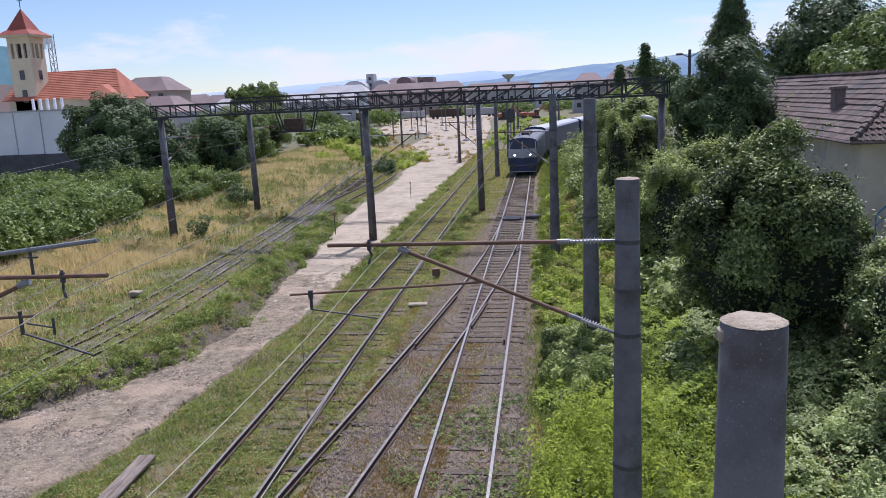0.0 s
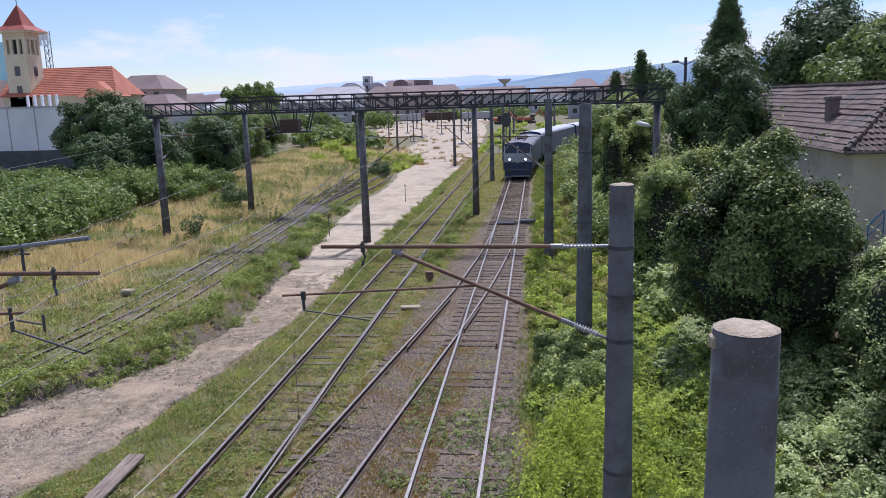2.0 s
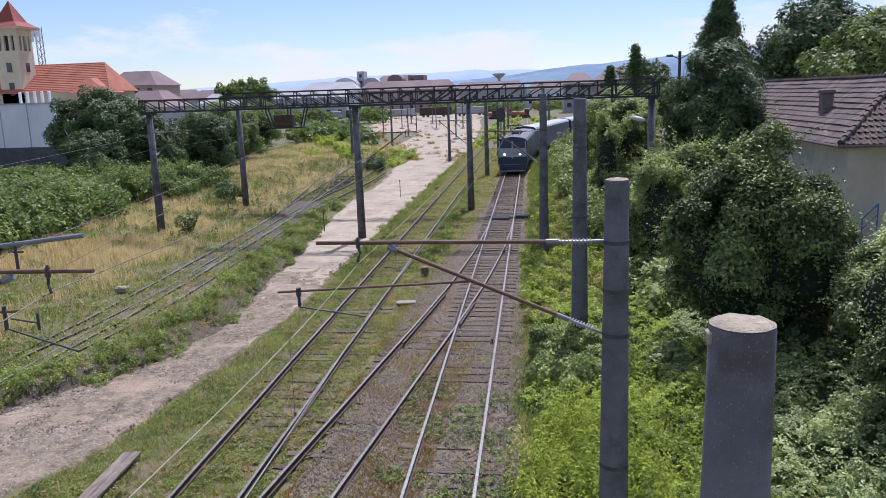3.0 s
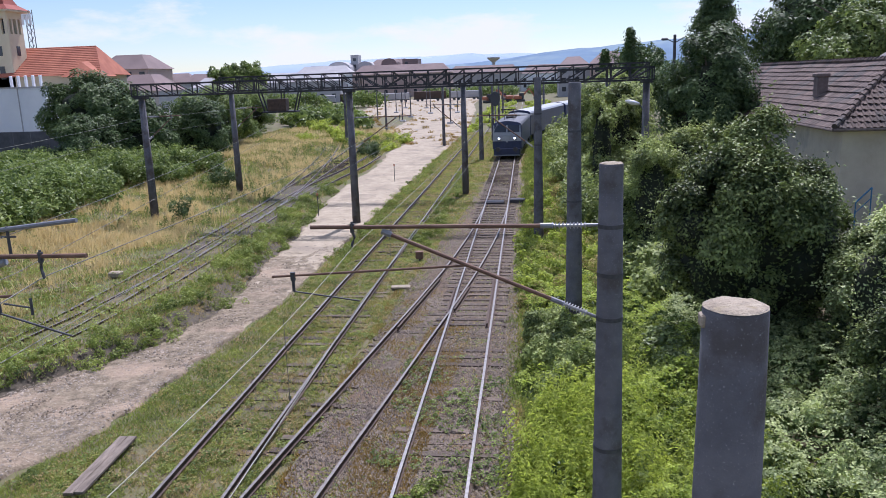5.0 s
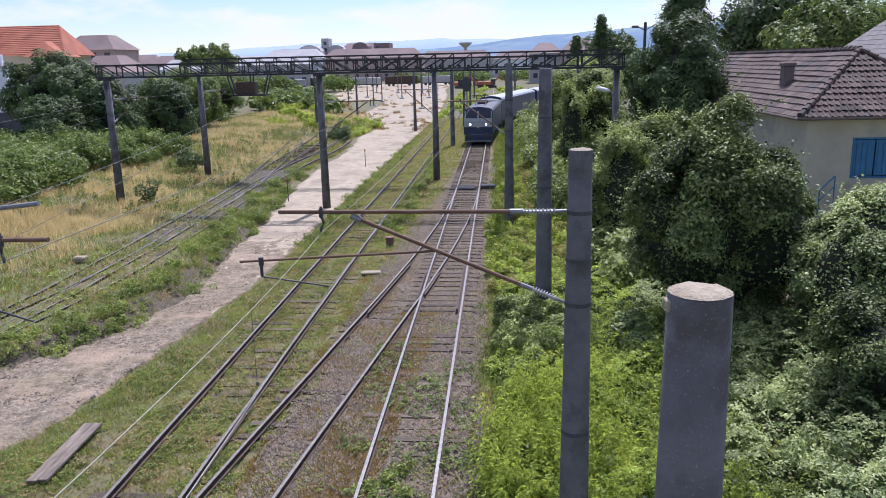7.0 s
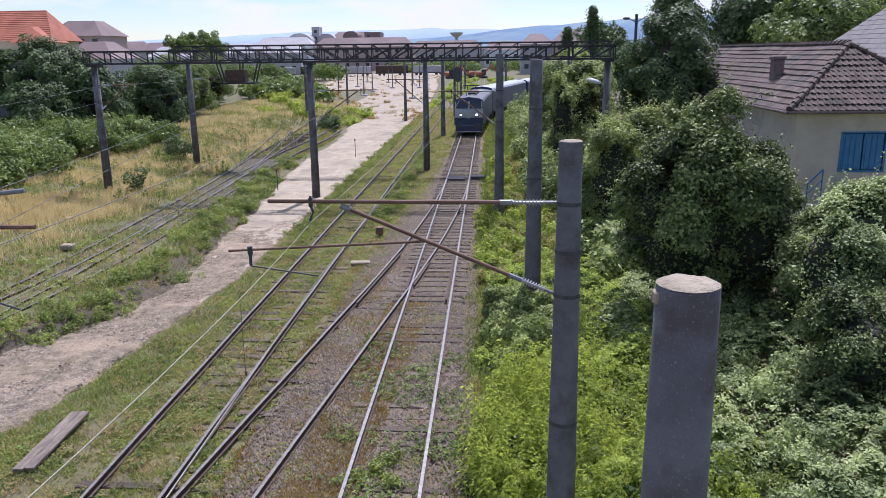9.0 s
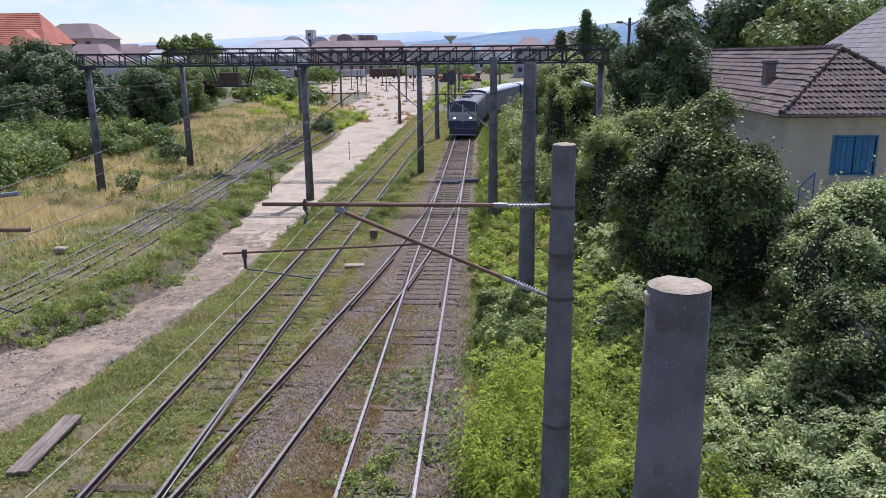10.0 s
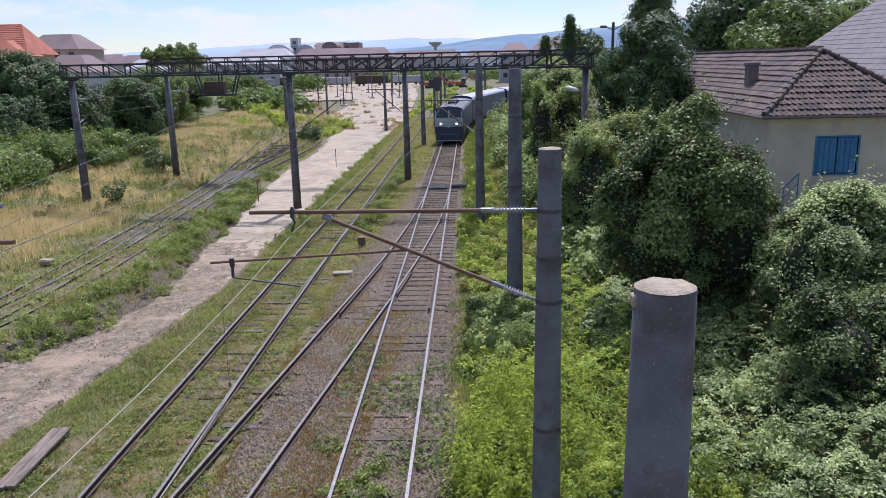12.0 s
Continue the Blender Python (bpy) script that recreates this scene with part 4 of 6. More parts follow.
box(bm, -1.3, -0.2, 0.26, 1.3, -0.12, 0.36, bevel=0.02)
part("plough_edge", bm, M["locogrey"], loco, "pale worn edge of the rail guard")
for x0, x1 in ((-1.38, -1.28), (-0.08, 0.08), (1.28, 1.38)):
    bm = bmesh.new()
    poly(bm, [(x0, 0.0, 2.62), (x1, 0.0, 2.62), (x1, 0.115, 3.34), (x0, 0.115, 3.34)])
    part("window_pillar", bm, M["locogrey"], loco)
wheels(loco, (1.8, 3.9, 6.0, 12.5, 14.6, 16.7))
for y in (1.0, 11.7):
    bm = bmesh.new()
    box(bm, -1.2, y, 0.25, 1.2, y + 5.8, 0.95, bevel=0.05)
    part("bogie", bm, M["band"], loco)
for i, (cx, cy, a) in enumerate(((1.85, 98.2, -12.5), (7.4, 122.5, -17.0))):
    t = empty("coach", (cx, cy, 0.185), radians(a))
    tagged(t, "passenger coach with a pale grey roof", "coach", "coaches")
    bm = bmesh.new()
    train_body(bm, 2.85, 0.9, 4.0, 24.0)
    part("body", bm, [M["loco"], M["coach"]], t)
    for k in range(9):
        bm = bmesh.new()
        y = 1.6 + k * 2.4
        poly(bm, [(-1.43, y, 2.1), (-1.43, y + 1.3, 2.1), (-1.43, y + 1.3, 3.0), (-1.43, y, 3.0)][::-1])
        part("side_window", bm, M["pane"], t)
    wheels(t, (2.2, 4.8, 19.2, 21.8))

# ---- house on the verge ----
HX0, HX1, HY0, HY1, EZ, RZ = 13.45, 19.9, 28.45, 52.0, 6.18, 8.46     # eaves rectangle, eaves and ridge height
RX, RY = (HX0 + HX1) / 2, HY0 + 3.2
house = empty("house", (0, 0, 0))
tagged(house, "old cream plastered house with a worn brown tiled hip roof", "house")
WX0, WX1, WY0, WY1 = HX0 + 0.45, HX1 - 0.45, HY0 + 0.45, HY1 - 0.45
WIN = (15.62, 17.12, 3.98, 5.33)
for x0, x1, z0, z1 in ((WX0, WIN[0], 0.4, EZ), (WIN[1], WX1, 0.4, EZ), (WIN[0], WIN[1], 0.4, WIN[2]), (WIN[0], WIN[1], WIN[3], EZ)):
    bm = bmesh.new()
    box(bm, x0, WY0, z0, x1, WY0 + 0.4, z1)
    part("wall", bm, M["plaster"], house)
bm = bmesh.new()
box(bm, WX0, WY0 + 0.4, 0.4, WX0 + 0.4, WY1, EZ)
part("wall", bm, M["plaster"], house)
bm = bmesh.new()
box(bm, WX1 - 0.4, WY0 + 0.4, 0.4, WX1, WY1, EZ)
part("wall", bm, M["plaster"], house)
bm = bmesh.new()
box(bm, WX0 + 0.4, WY1 - 0.4, 0.4, WX1 - 0.4, WY1, EZ)
part("wall", bm, M["plaster"], house)
win = empty("window", (0, 0, 0))
win.parent = house
for s in (0, 1):
    bm = bmesh.new()
    w = (WIN[1] - WIN[0]) / 2
    x0 = WIN[0] + s * w
    box(bm, x0 + 0.02, WY0 + 0.02, WIN[2] + 0.02, x0 + w - 0.02, WY0 + 0.07, WIN[3] - 0.02, bevel=0.012)
    for k in range(3):
        box(bm, x0 + 0.1 + k * 0.19, WY0 - 0.0, WIN[2] + 0.1, x0 + 0.24 + k * 0.19, WY0 + 0.02, WIN[3] - 0.1)
    part("shutter", bm, M["shutter"], win, "faded blue wooden shutter")
bm = bmesh.new()
for x0, x1, z0, z1 in ((WIN[0] - 0.07, WIN[0], WIN[2] - 0.06, WIN[3] + 0.06), (WIN[1], WIN[1] + 0.07, WIN[2] - 0.06, WIN[3] + 0.06), (WIN[0], WIN[1], WIN[3], WIN[3] + 0.06), (WIN[0], WIN[1], WIN[2] - 0.06, WIN[2])):
    box(bm, x0, WY0 - 0.025, z0, x1, WY0 + 0.1, z1)
part("frame", bm, M["shutter"], win)
bm = bmesh.new()
tube(bm, (14.3, 28.3, 3.58), (14.8, 28.3, 4.1), 0.03)
tube(bm, (14.8, 28.3, 4.1), (14.8, 28.3, 1.6), 0.025)
tube(bm, (14.3, 28.3, 3.58), (14.3, 28.3, 1.6), 0.025)
tube(bm, (14.3, 28.3, 3.2), (14.8, 28.3, 3.72), 0.02)
part("handrail", bm, M["shutter"], house, "dark blue steel handrail")
roof = empty("roof", (0, 0, 0))
roof.parent = house
bm = bmesh.new()
A, B_, C_, D_ = (HX0, HY0, EZ), (HX1, HY0, EZ), (HX1, HY1, EZ), (HX0, HY1, EZ)
R0, R1 = (RX, RY, RZ), (RX, HY1 - 3.2, RZ)
dz = lambda p: (p[0], p[1], p[2] - 0.06)
for f in ((A, B_, R0), (B_, C_, R1, R0), (C_, D_, R1), (D_, A, R0, R1)):
    poly(bm, [dz(p) for p in f])
poly(bm, [dz(dz(p)) for p in (D_, C_, B_, A)])
part("decking", bm, M["brick"], roof)
bm = bmesh.new()
tube(bm, (HX0 - 0.05, HY0 - 0.05, EZ - 0.06), (HX1, HY0 - 0.05, EZ - 0.06), 0.06)
part("gutter", bm, M["brick"], roof)
bm = bmesh.new()
tube(bm, (HX0 - 0.05, HY0 - 0.05, EZ - 0.06), (HX0 - 0.05, HY1, EZ - 0.06), 0.06)
part("gutter", bm, M["brick"], roof)


def tile_rows(face, origin, along, up, width_at, n_rows, row, tw, wave=1.0):
    """Courses of curved tiles on one roof face; each course is one strip with waves, sagging a little."""
    along, up = Vector(along).normalized(), Vector(up).normalized()
    nrm = along.cross(up).normalized()
    if nrm.z < 0:
        nrm = -nrm
    for r in range(n_rows):
        a, b = width_at(r * row), width_at((r + 0.5) * row)
        s0, s1 = max(a[0], b[0]), min(a[1], b[1])
        if s1 - s0 < 0.3:
            continue
        n = max(1, int((s1 - s0) / tw))
        bm = bmesh.new()
        for k in range(n):
            s = s0 + k * tw
            if s < 0 or n > 90 and k > 90:
                continue
            jit = random.uniform(-0.012, 0.012)
            lift = random.uniform(0.0, 0.012)
            sag = 0.03 * noise.noise((s * 0.4, r * 0.5, face))
            prof = ((0.0, 0.0), (0.18, 0.035), (0.36, 0.045), (0.52, 0.02), (0.78, 0.004), (1.0, 0.012))
            lo = [bm.verts.new(Vector(origin) + along * (s + u * tw) + up * (r * row - 0.05 + jit) + nrm * (h * wave + 0.04 + lift + sag)) for u, h in prof]
            hi = [bm.verts.new(Vector(origin) + along * (s + u * tw) + up * ((r + 1) * row + jit) + nrm * (h * wave + sag)) for u, h in prof]
            ed = [bm.verts.new(v.co - nrm * 0.028) for v in lo]
            for j in range(len(prof) - 1):
                bm.faces.new((lo[j], lo[j + 1], hi[j + 1], hi[j]))
                bm.faces.new((ed[j], ed[j + 1], lo[j + 1], lo[j]))
        part("tile_course", bm, M["tile"], roof)


SL = math.hypot(3.2, RZ - EZ)
LEN = HY1 - HY0
tile_rows(1, (HX0, HY0, EZ), (0, 1, 0), (3.225, 0, RZ - EZ), lambda u: (u / SL * 3.2, LEN - u / SL * 3.2), 12, SL / 12, 0.33, 0.6)
tile_rows(2, (HX0, HY0, EZ), (1, 0, 0), (0, 3.2, RZ - EZ), lambda u: (u / SL * 3.225, (HX1 - HX0) - u / SL * 3.225), 12, SL / 12, 0.22)


def ridge_tiles(p0, p1, n):
    p0, p1 = Vector(p0), Vector(p1)
    for k in range(n):
        bm = bmesh.new()
        a, b = p0.lerp(p1, k / n), p0.lerp(p1, (k + 1.12) / n)
        q = (b - a).to_track_quat("Z", "Y")
        o = Vector((0, 0, 0.05 + random.uniform(0, 0.015)))
        tube(bm, a + o, b + o * 0.4, 0.115, 0.095, 8)
        part("ridge_tile", bm, M["tile"], roof)


ridge_tiles(A, R0, 14)
ridge_tiles(R0, R1, 46)
ridge_tiles(B_, R0, 14)
chimney = empty("chimney", (0, 0, 0))
chimney.parent = house
bm = bmesh.new()
box(bm, 14.66, 33.78, 6.6, 15.08, 34.26, 7.88, bevel=0.02)
part("shaft", bm, M["brick"], chimney)
bm = bmesh.new()
box(bm, 14.61, 33.72, 7.88, 15.13, 34.32, 8.04, bevel=0.03)
part("cap", bm, M["brick"], chimney)
bm = bmesh.new()
box(bm, 14.72, 33.85, 7.5, 15.02, 34.2, 7.9)
part("flue", bm, M["band"], chimney)

# larger house behind
house2 = empty("house", (0, 0, 0))
tagged(house2, "larger house with a steep grey tiled roof", "house")
bm = bmesh.new()
box(bm, 22.0, 37.0, 0.4, 34, 50, 6.9)
part("wall", bm, M["plaster"], house2)
bm = bmesh.new()
a, b, c, d, e, f = (21.2, 36.4, 6.8), (35, 36.4, 6.8), (35, 51, 6.8), (21.2, 51, 6.8), (26.5, 43.5, 12.3), (30, 43.5, 12.3)
for q in ((a, b, f, e), (b, c, f), (c, d, e, f), (d, a, e), (d, c, b, a)):
    poly(bm, q)
part("roof", bm, M["tile_grey"], house2)
for r in range(22):
    bm = bmesh.new()
    u0 = r / 22
    for p, q, rr, ss in ((a, e, b, f), (d, e, a, e)):
        l0, l1 = Vector(p).lerp(Vector(q), u0), Vector(rr).lerp(Vector(ss), u0)
        bar(bm, l0 + Vector((0, 0, 0.0)), l1 + Vector((0, 0, 0.0)), 0.02)
    part("tile_course", bm, M["tile_grey"], house2)

# ---- church, hall and town on the far side ----
church = empty("church", (0, 0, 0))
tagged(church, "church with a yellow bell tower and orange tiled roofs", "church")
TX, TY, TW = -76.05, 113.8, 1.8
bm = bmesh.new()
box(bm, TX - TW, TY - TW, 0, TX + TW, TY + TW, 17.1)
part("tower_shaft", bm, M["tower"], church)
bm = bmesh.new()
box(bm, TX - TW, TY - TW, 19.3, TX + TW, TY + TW, 20.35)
part("belfry_beam", bm, M["tower"], church)
for sx in (-1, -0.36, 0.36, 1):
    for sy in (-1, -0.36, 0.36, 1):
        if max(abs(sx), abs(sy)) == 1:
            w = 0.26 if abs(sx) == 1 and abs(sy) == 1 else 0.2
            cx, cy = TX + sx * (TW - w), TY + sy * (TW - w)
            bm = bmesh.new()
            box(bm, cx - w, cy - w, 17.1, cx + w, cy + w, 19.3)
            part("belfry_pillar", bm, M["tower"], church)
bm = bmesh.new()
box(bm, TX - 0.9, TY - 0.9, 17.0, TX + 0.9, TY + 0.9, 19.6)
part("bell_frame", bm, M["band"], church)
bm = bmesh.new()
box(bm, TX - 2.75, TY - 2.75, 20.3, TX + 2.75, TY + 2.75, 20.55)
part("cornice", bm, M["tower"], church)
bm = bmesh.new()
ap = (TX, TY, 24.6)
lv = [(2.8, 20.55), (1.6, 21.4)]
sq = lambda r, z: [(TX - r, TY - r, z), (TX + r, TY - r, z), (TX + r, TY + r, z), (TX - r, TY + r, z)]
s0, s1 = sq(*lv[0]), sq(*lv[1])
for k in range(4):
    poly(bm, (s0[k], s0[(k + 1) % 4], s1[(k + 1) % 4], s1[k]))
    poly(bm, (s1[k], s1[(k + 1) % 4], ap))
part("spire", bm, M["darkred"], church, "dark red pointed tower roof")
bm = bmesh.new()
tube(bm, ap, (TX, TY, 26.4), 0.06)
box(bm, TX - 0.4, TY - 0.04, 25.7, TX + 0.4, TY + 0.04, 25.8)
part("finial", bm, M["band"], church)
for z, h, w in ((14.6, 1.4, 0.4), (11.4, 1.9, 0.4)):
    for fx_ in (0, 1):
        bm = bmesh.new()
        if fx_ == 0:
            box(bm, TX - w, TY - TW - 0.06, z - h / 2, TX + w, TY - TW + 0.05, z + h / 2)
        else:
            box(bm, TX + TW - 0.05, TY - w, z - h / 2, TX + TW + 0.06, TY + w, z + h / 2)
        part("window", bm, M["pane"], church)
bm = bmesh.new()
box(bm, -79, 112, 0, -62.8, 124, 10.75)
part("nave_wall", bm, M["tower"], church)
bm = bmesh.new()
n0 = [(-79.5, 111, 10.7), (-59.8, 111, 10.7), (-62.5, 125, 10.7), (-79.5, 125, 10.7)]
r0, r1 = (-79.5, 118, 15.2), (-64.1, 118, 15.2)
for q in ((n0[0], n0[1], r1, r0), (n0[1], n0[2], r1), (n0[2], n0[3], r0, r1), (n0[3], n0[0], r0), n0[::-1]):
    poly(bm, q)
part("nave_roof", bm, M["redroof"], church, "orange clay tiled nave roof")
for k in range(16):                                   # tile courses on the slope towards the line
    u = (k + 0.5) / 16
    bm = bmesh.new()
    bar(bm, Vector(n0[0]).lerp(Vector(r0), u), Vector(n0[1]).lerp(Vector(r1), u), 0.07)
    part("tile_course", bm, M["redroof"], church)
bm = bmesh.new()
n0 = [(-65.5, 109.6, 10.4), (-59.2, 109.6, 10.4), (-60.6, 117, 10.4), (-65.5, 117, 10.4)]
r0, r1 = (-63.6, 112.5, 12.6), (-63.4, 115, 12.8)
for q in ((n0[0], n0[1], r0), (n0[1], n0[2], r1, r0), (n0[2], n0[3], r1), (n0[3], n0[0], r0, r1), n0[::-1]):
    poly(bm, q)
part("apse_roof", bm, M["redroof"], church, "orange clay tiled side roof")
hall = empty("hall", (0, 0, 0))
tagged(hall, "long white clad hall with rooftop vents", "hall")
bm = bmesh.new()
box(bm, -120, 100, 0, -62.0, 109, 8.95)
part("wall", bm, M["white"], hall)
for k in range(14):
    bm = bmesh.new()
    box(bm, -118 + k * 4, 99.94, 0.5, -117.85 + k * 4, 100.02, 8.95)
    part("cladding_joint", bm, M["greywall"], hall)
bm = bmesh.new()
box(bm, -120.1, 99.9, 8.95, -61.9, 109, 9.15)
part("parapet", bm, M["greywall"], hall)
for k in range(5):
    bm = bmesh.new()
    box(bm, -69.0 + k * 1.1, 103, 9.1, -68.7 + k * 1.1, 103.4, 10.7, bevel=0.05)
    part("vent", bm, M["white"], hall, "white rooftop vent box")
# pink block and glass block
for nm, lab, x0, x1, y, h, mt, cat in (("apartment_block", "pink rendered block behind the tower", -125, -98.5, 140, 16.5, "pinkwall", "building"), ("office_block", "blue glass office block", -150, -124, 175, 25, "glassblue", "building"), ("terrace_house", "grey town house with a mansard roof", -91, -79, 170, 14.6, "pinkwall", "house"), ("terrace_house", "low house with a dull red roof", -77.5, -67.5, 150, 9.9, "greywall", "house")):
    t = empty(nm, ((x0 + x1) / 2, y, 0))
    tagged(t, lab, cat, "town buildings")
    w = (x1 - x0) / 2
    bm = bmesh.new()
    box(bm, -w, -6, 0, w, 6, h - 2 if mt != "glassblue" else h)
    part("wall", bm, M[mt], t)
    if nm == "terrace_house":
        bm = bmesh.new()
        q0 = [(-w - 0.4, -6.4, h - 2), (w + 0.4, -6.4, h - 2), (w + 0.4, 6.4, h - 2), (-w - 0.4, 6.4, h - 2)]
        q1 = [(-w + 3, -2, h + 1.2), (w - 3, -2, h + 1.2), (w - 3, 2, h + 1.2), (-w + 3, 2, h + 1.2)]
        for k in range(4):
            poly(bm, (q0[k], q0[(k + 1) % 4], q1[(k + 1) % 4], q1[k]))
        poly(bm, q1)
        part("roof", bm, M["mauveroof"], t)
    for i in range(int(w * 2 / 3)):
        for z in (h - 4.2, h - 7.4):
            bm = bmesh.new()
            box(bm, -w + 1 + i * 3, -6.05, z, -w + 2.2 + i * 3, -5.9, z + 1.6)
            part("window", bm, M["white" if mt == "glassblue" else "pane"], t)
# lattice radio mast
t = empty("radio_mast", (-95.5, 150, 0))
tagged(t, "slim lattice radio mast with antennas", "radio mast")
bm = bmesh.new()
for a in range(3):
    p = Vector((0.7 * math.cos(a * 2.094), 0.7 * math.sin(a * 2.094), 0))
    q = Vector((0.7 * math.cos((a + 1) * 2.094), 0.7 * math.sin((a + 1) * 2.094), 0))
    bar(bm, p, p + Vector((0, 0, 24.4)), 0.12)
    for k in range(16):
        bar(bm, p + Vector((0, 0, k * 1.5)), q + Vector((0, 0, k * 1.5 + 1.5)), 0.08)
part("lattice", bm, M["galva"], t)
bm = bmesh.new()
for k in range(5):
    box(bm, -1.1 + 0.4 * k, -0.9, 21.5 + (k % 2), -0.8 + 0.4 * k, -0.6, 23.8)
part("antenna", bm, M["white"], t)
# dark fence behind the shrubs
fence = empty("fence", (0, 0, 0))
tagged(fence, "dark panel fence behind the shrubs", "fence")
for k in range(15):
    bm = bmesh.new()
    x = -78 + k * 2.2
    box(bm, x, 84 - k * 0.05, 0.6, x + 2.14, 84.1 - k * 0.05, 4.0, bevel=0.02)
    part("panel", bm, M["fence"], fence)

# town on the horizon
def town_house(x, y, w, d, h, wall, roof_kind, roof_mat, label):
    t = empty("town_building", (x, y, 0))
    tagged(t, label, "building", "town buildings")
    bm = bmesh.new()
    box(bm, -w / 2, -d / 2, 0, w / 2, d / 2, h)
    part("wall", bm, M[wall], t)
    if roof_kind == "arch":
        bm = bmesh.new()
        n = 10
        pr = [(w / 2 * math.cos(math.pi * k / n), h + w * 0.34 * math.sin(math.pi * k / n)) for k in range(n + 1)]
        a = [bm.verts.new((px_, -d / 2, pz)) for px_, pz in pr]
        b = [bm.verts.new((px_, d / 2, pz)) for px_, pz in pr]
        for k in range(n):
            bm.faces.new((a[k], a[k + 1], b[k + 1], b[k]))
        bm.faces.new(a)
        bm.faces.new(b[::-1])
        part("roof", bm, M[roof_mat], t)
    elif roof_kind == "hip":
        bm = bmesh.new()
        q0 = [(-w / 2 - 0.5, -d / 2 - 0.5, h), (w / 2 + 0.5, -d / 2 - 0.5, h), (w / 2 + 0.5, d / 2 + 0.5, h), (-w / 2 - 0.5, d / 2 + 0.5, h)]
        e = min(w, d) * 0.3
        k0, k1 = (-w / 2 + e, 0, h + e * 1.1), (w / 2 - e, 0, h + e * 1.1)
        for q in ((q0[0], q0[1], k1, k0), (q0[1], q0[2], k1), (q0[2], q0[3], k0, k1), (q0[3], q0[0], k0), q0[::-1]):
            poly(bm, q)
        part("roof", bm, M[roof_mat], t)
    for i in range(max(1, int(w / 5))):
        for z in np.arange(2.0, h - 1.5, 3.4):
            bm = bmesh.new()
            xx = -w / 2 + 1.2 + i * 5
            box(bm, xx, -d / 2 - 0.06, z, xx + 1.6, -d / 2 + 0.05, z + 1.7)
            part("window", bm, M["pane"], t)


for x, y, w, d, h, wa, rk, rm, lab in (
        (-107, 420, 9, 14, 17, "mauveroof", "flat", "mauveroof", "square brown block with a flat roof"), (-95.4, 415, 13, 14, 14.4, "greywall", "arch", "greywall", "grey building with a vaulted roof"),
        (-89.4, 424, 4, 8, 22.3, "greywall", "flat", "greywall", "tall grey stair tower"), (-82.5, 420, 9, 12, 15.6, "greywall", "arch", "greywall", "pale concrete building with a vaulted roof"),
        (-70, 424, 24, 14, 15, "pinkwall", "hip", "mauveroof", "long building with a red roof"), (-68, 412, 8, 14, 16.8, "mauveroof", "arch", "mauveroof", "dark brown vaulted hall"),
        (-56.6, 410, 8, 14, 18.8, "mauveroof", "flat", "mauveroof", "square brown block with a flat roof"), (-60, 400, 50, 14, 11.5, "pinkwall", "hip", "mauveroof", "long pink town building"), (-100, 398, 30, 14, 12, "white", "hip", "greywall", "white building with a grey roof"),
        (-150, 380, 34, 14, 10, "greywall", "hip", "mauveroof", "low distant town building"), (-185, 400, 30, 14, 11, "pinkwall", "hip", "mauveroof", "low distant town building"),
        (-20, 430, 40, 14, 10, "greywall", "hip", "mauveroof", "low distant town building"), (20, 440, 40, 14, 9.5, "white", "hip", "mauveroof", "low pale distant building"),
        (-125, 330, 30, 12, 8, "white", "hip", "greywall", "long white distant building"), (-95, 330, 40, 12, 9, "greywall", "hip", "greywall", "long grey distant building"), (-215, 330, 30, 14, 10, "pinkwall", "hip", "mauveroof", "low distant town building"),
        (33.6, 300, 14, 14, 11.6, "pinkwall", "hip", "mauveroof", "distant house with a brown hip roof"), (21, 310, 12, 14, 11, "greywall", "hip", "mauveroof", "distant house with a brown hip roof"),
        (46, 180, 14, 16, 13.8, "white", "flat", "white", "white flat-roofed building far off")):
    town_house(x, y, w, d, h, wa, rk, rm, lab)
t = empty("water_tower", (-18.5, 520, 0))
tagged(t, "concrete water tower with a wide funnel head", "water tower")
bm = bmesh.new()
tube(bm, (0, 0, 0), (0, 0, 18.2), 1.1, 0.9, 14)
part("stem", bm, M["greywall"], t)
bm = bmesh.new()
tube(bm, (0, 0, 17.6), (0, 0, 20.2), 1.0, 4.4, 18)
tube(bm, (0, 0, 20.2), (0, 0, 20.9), 4.4, 4.2, 18)
part("tank", bm, M["greywall"], t)
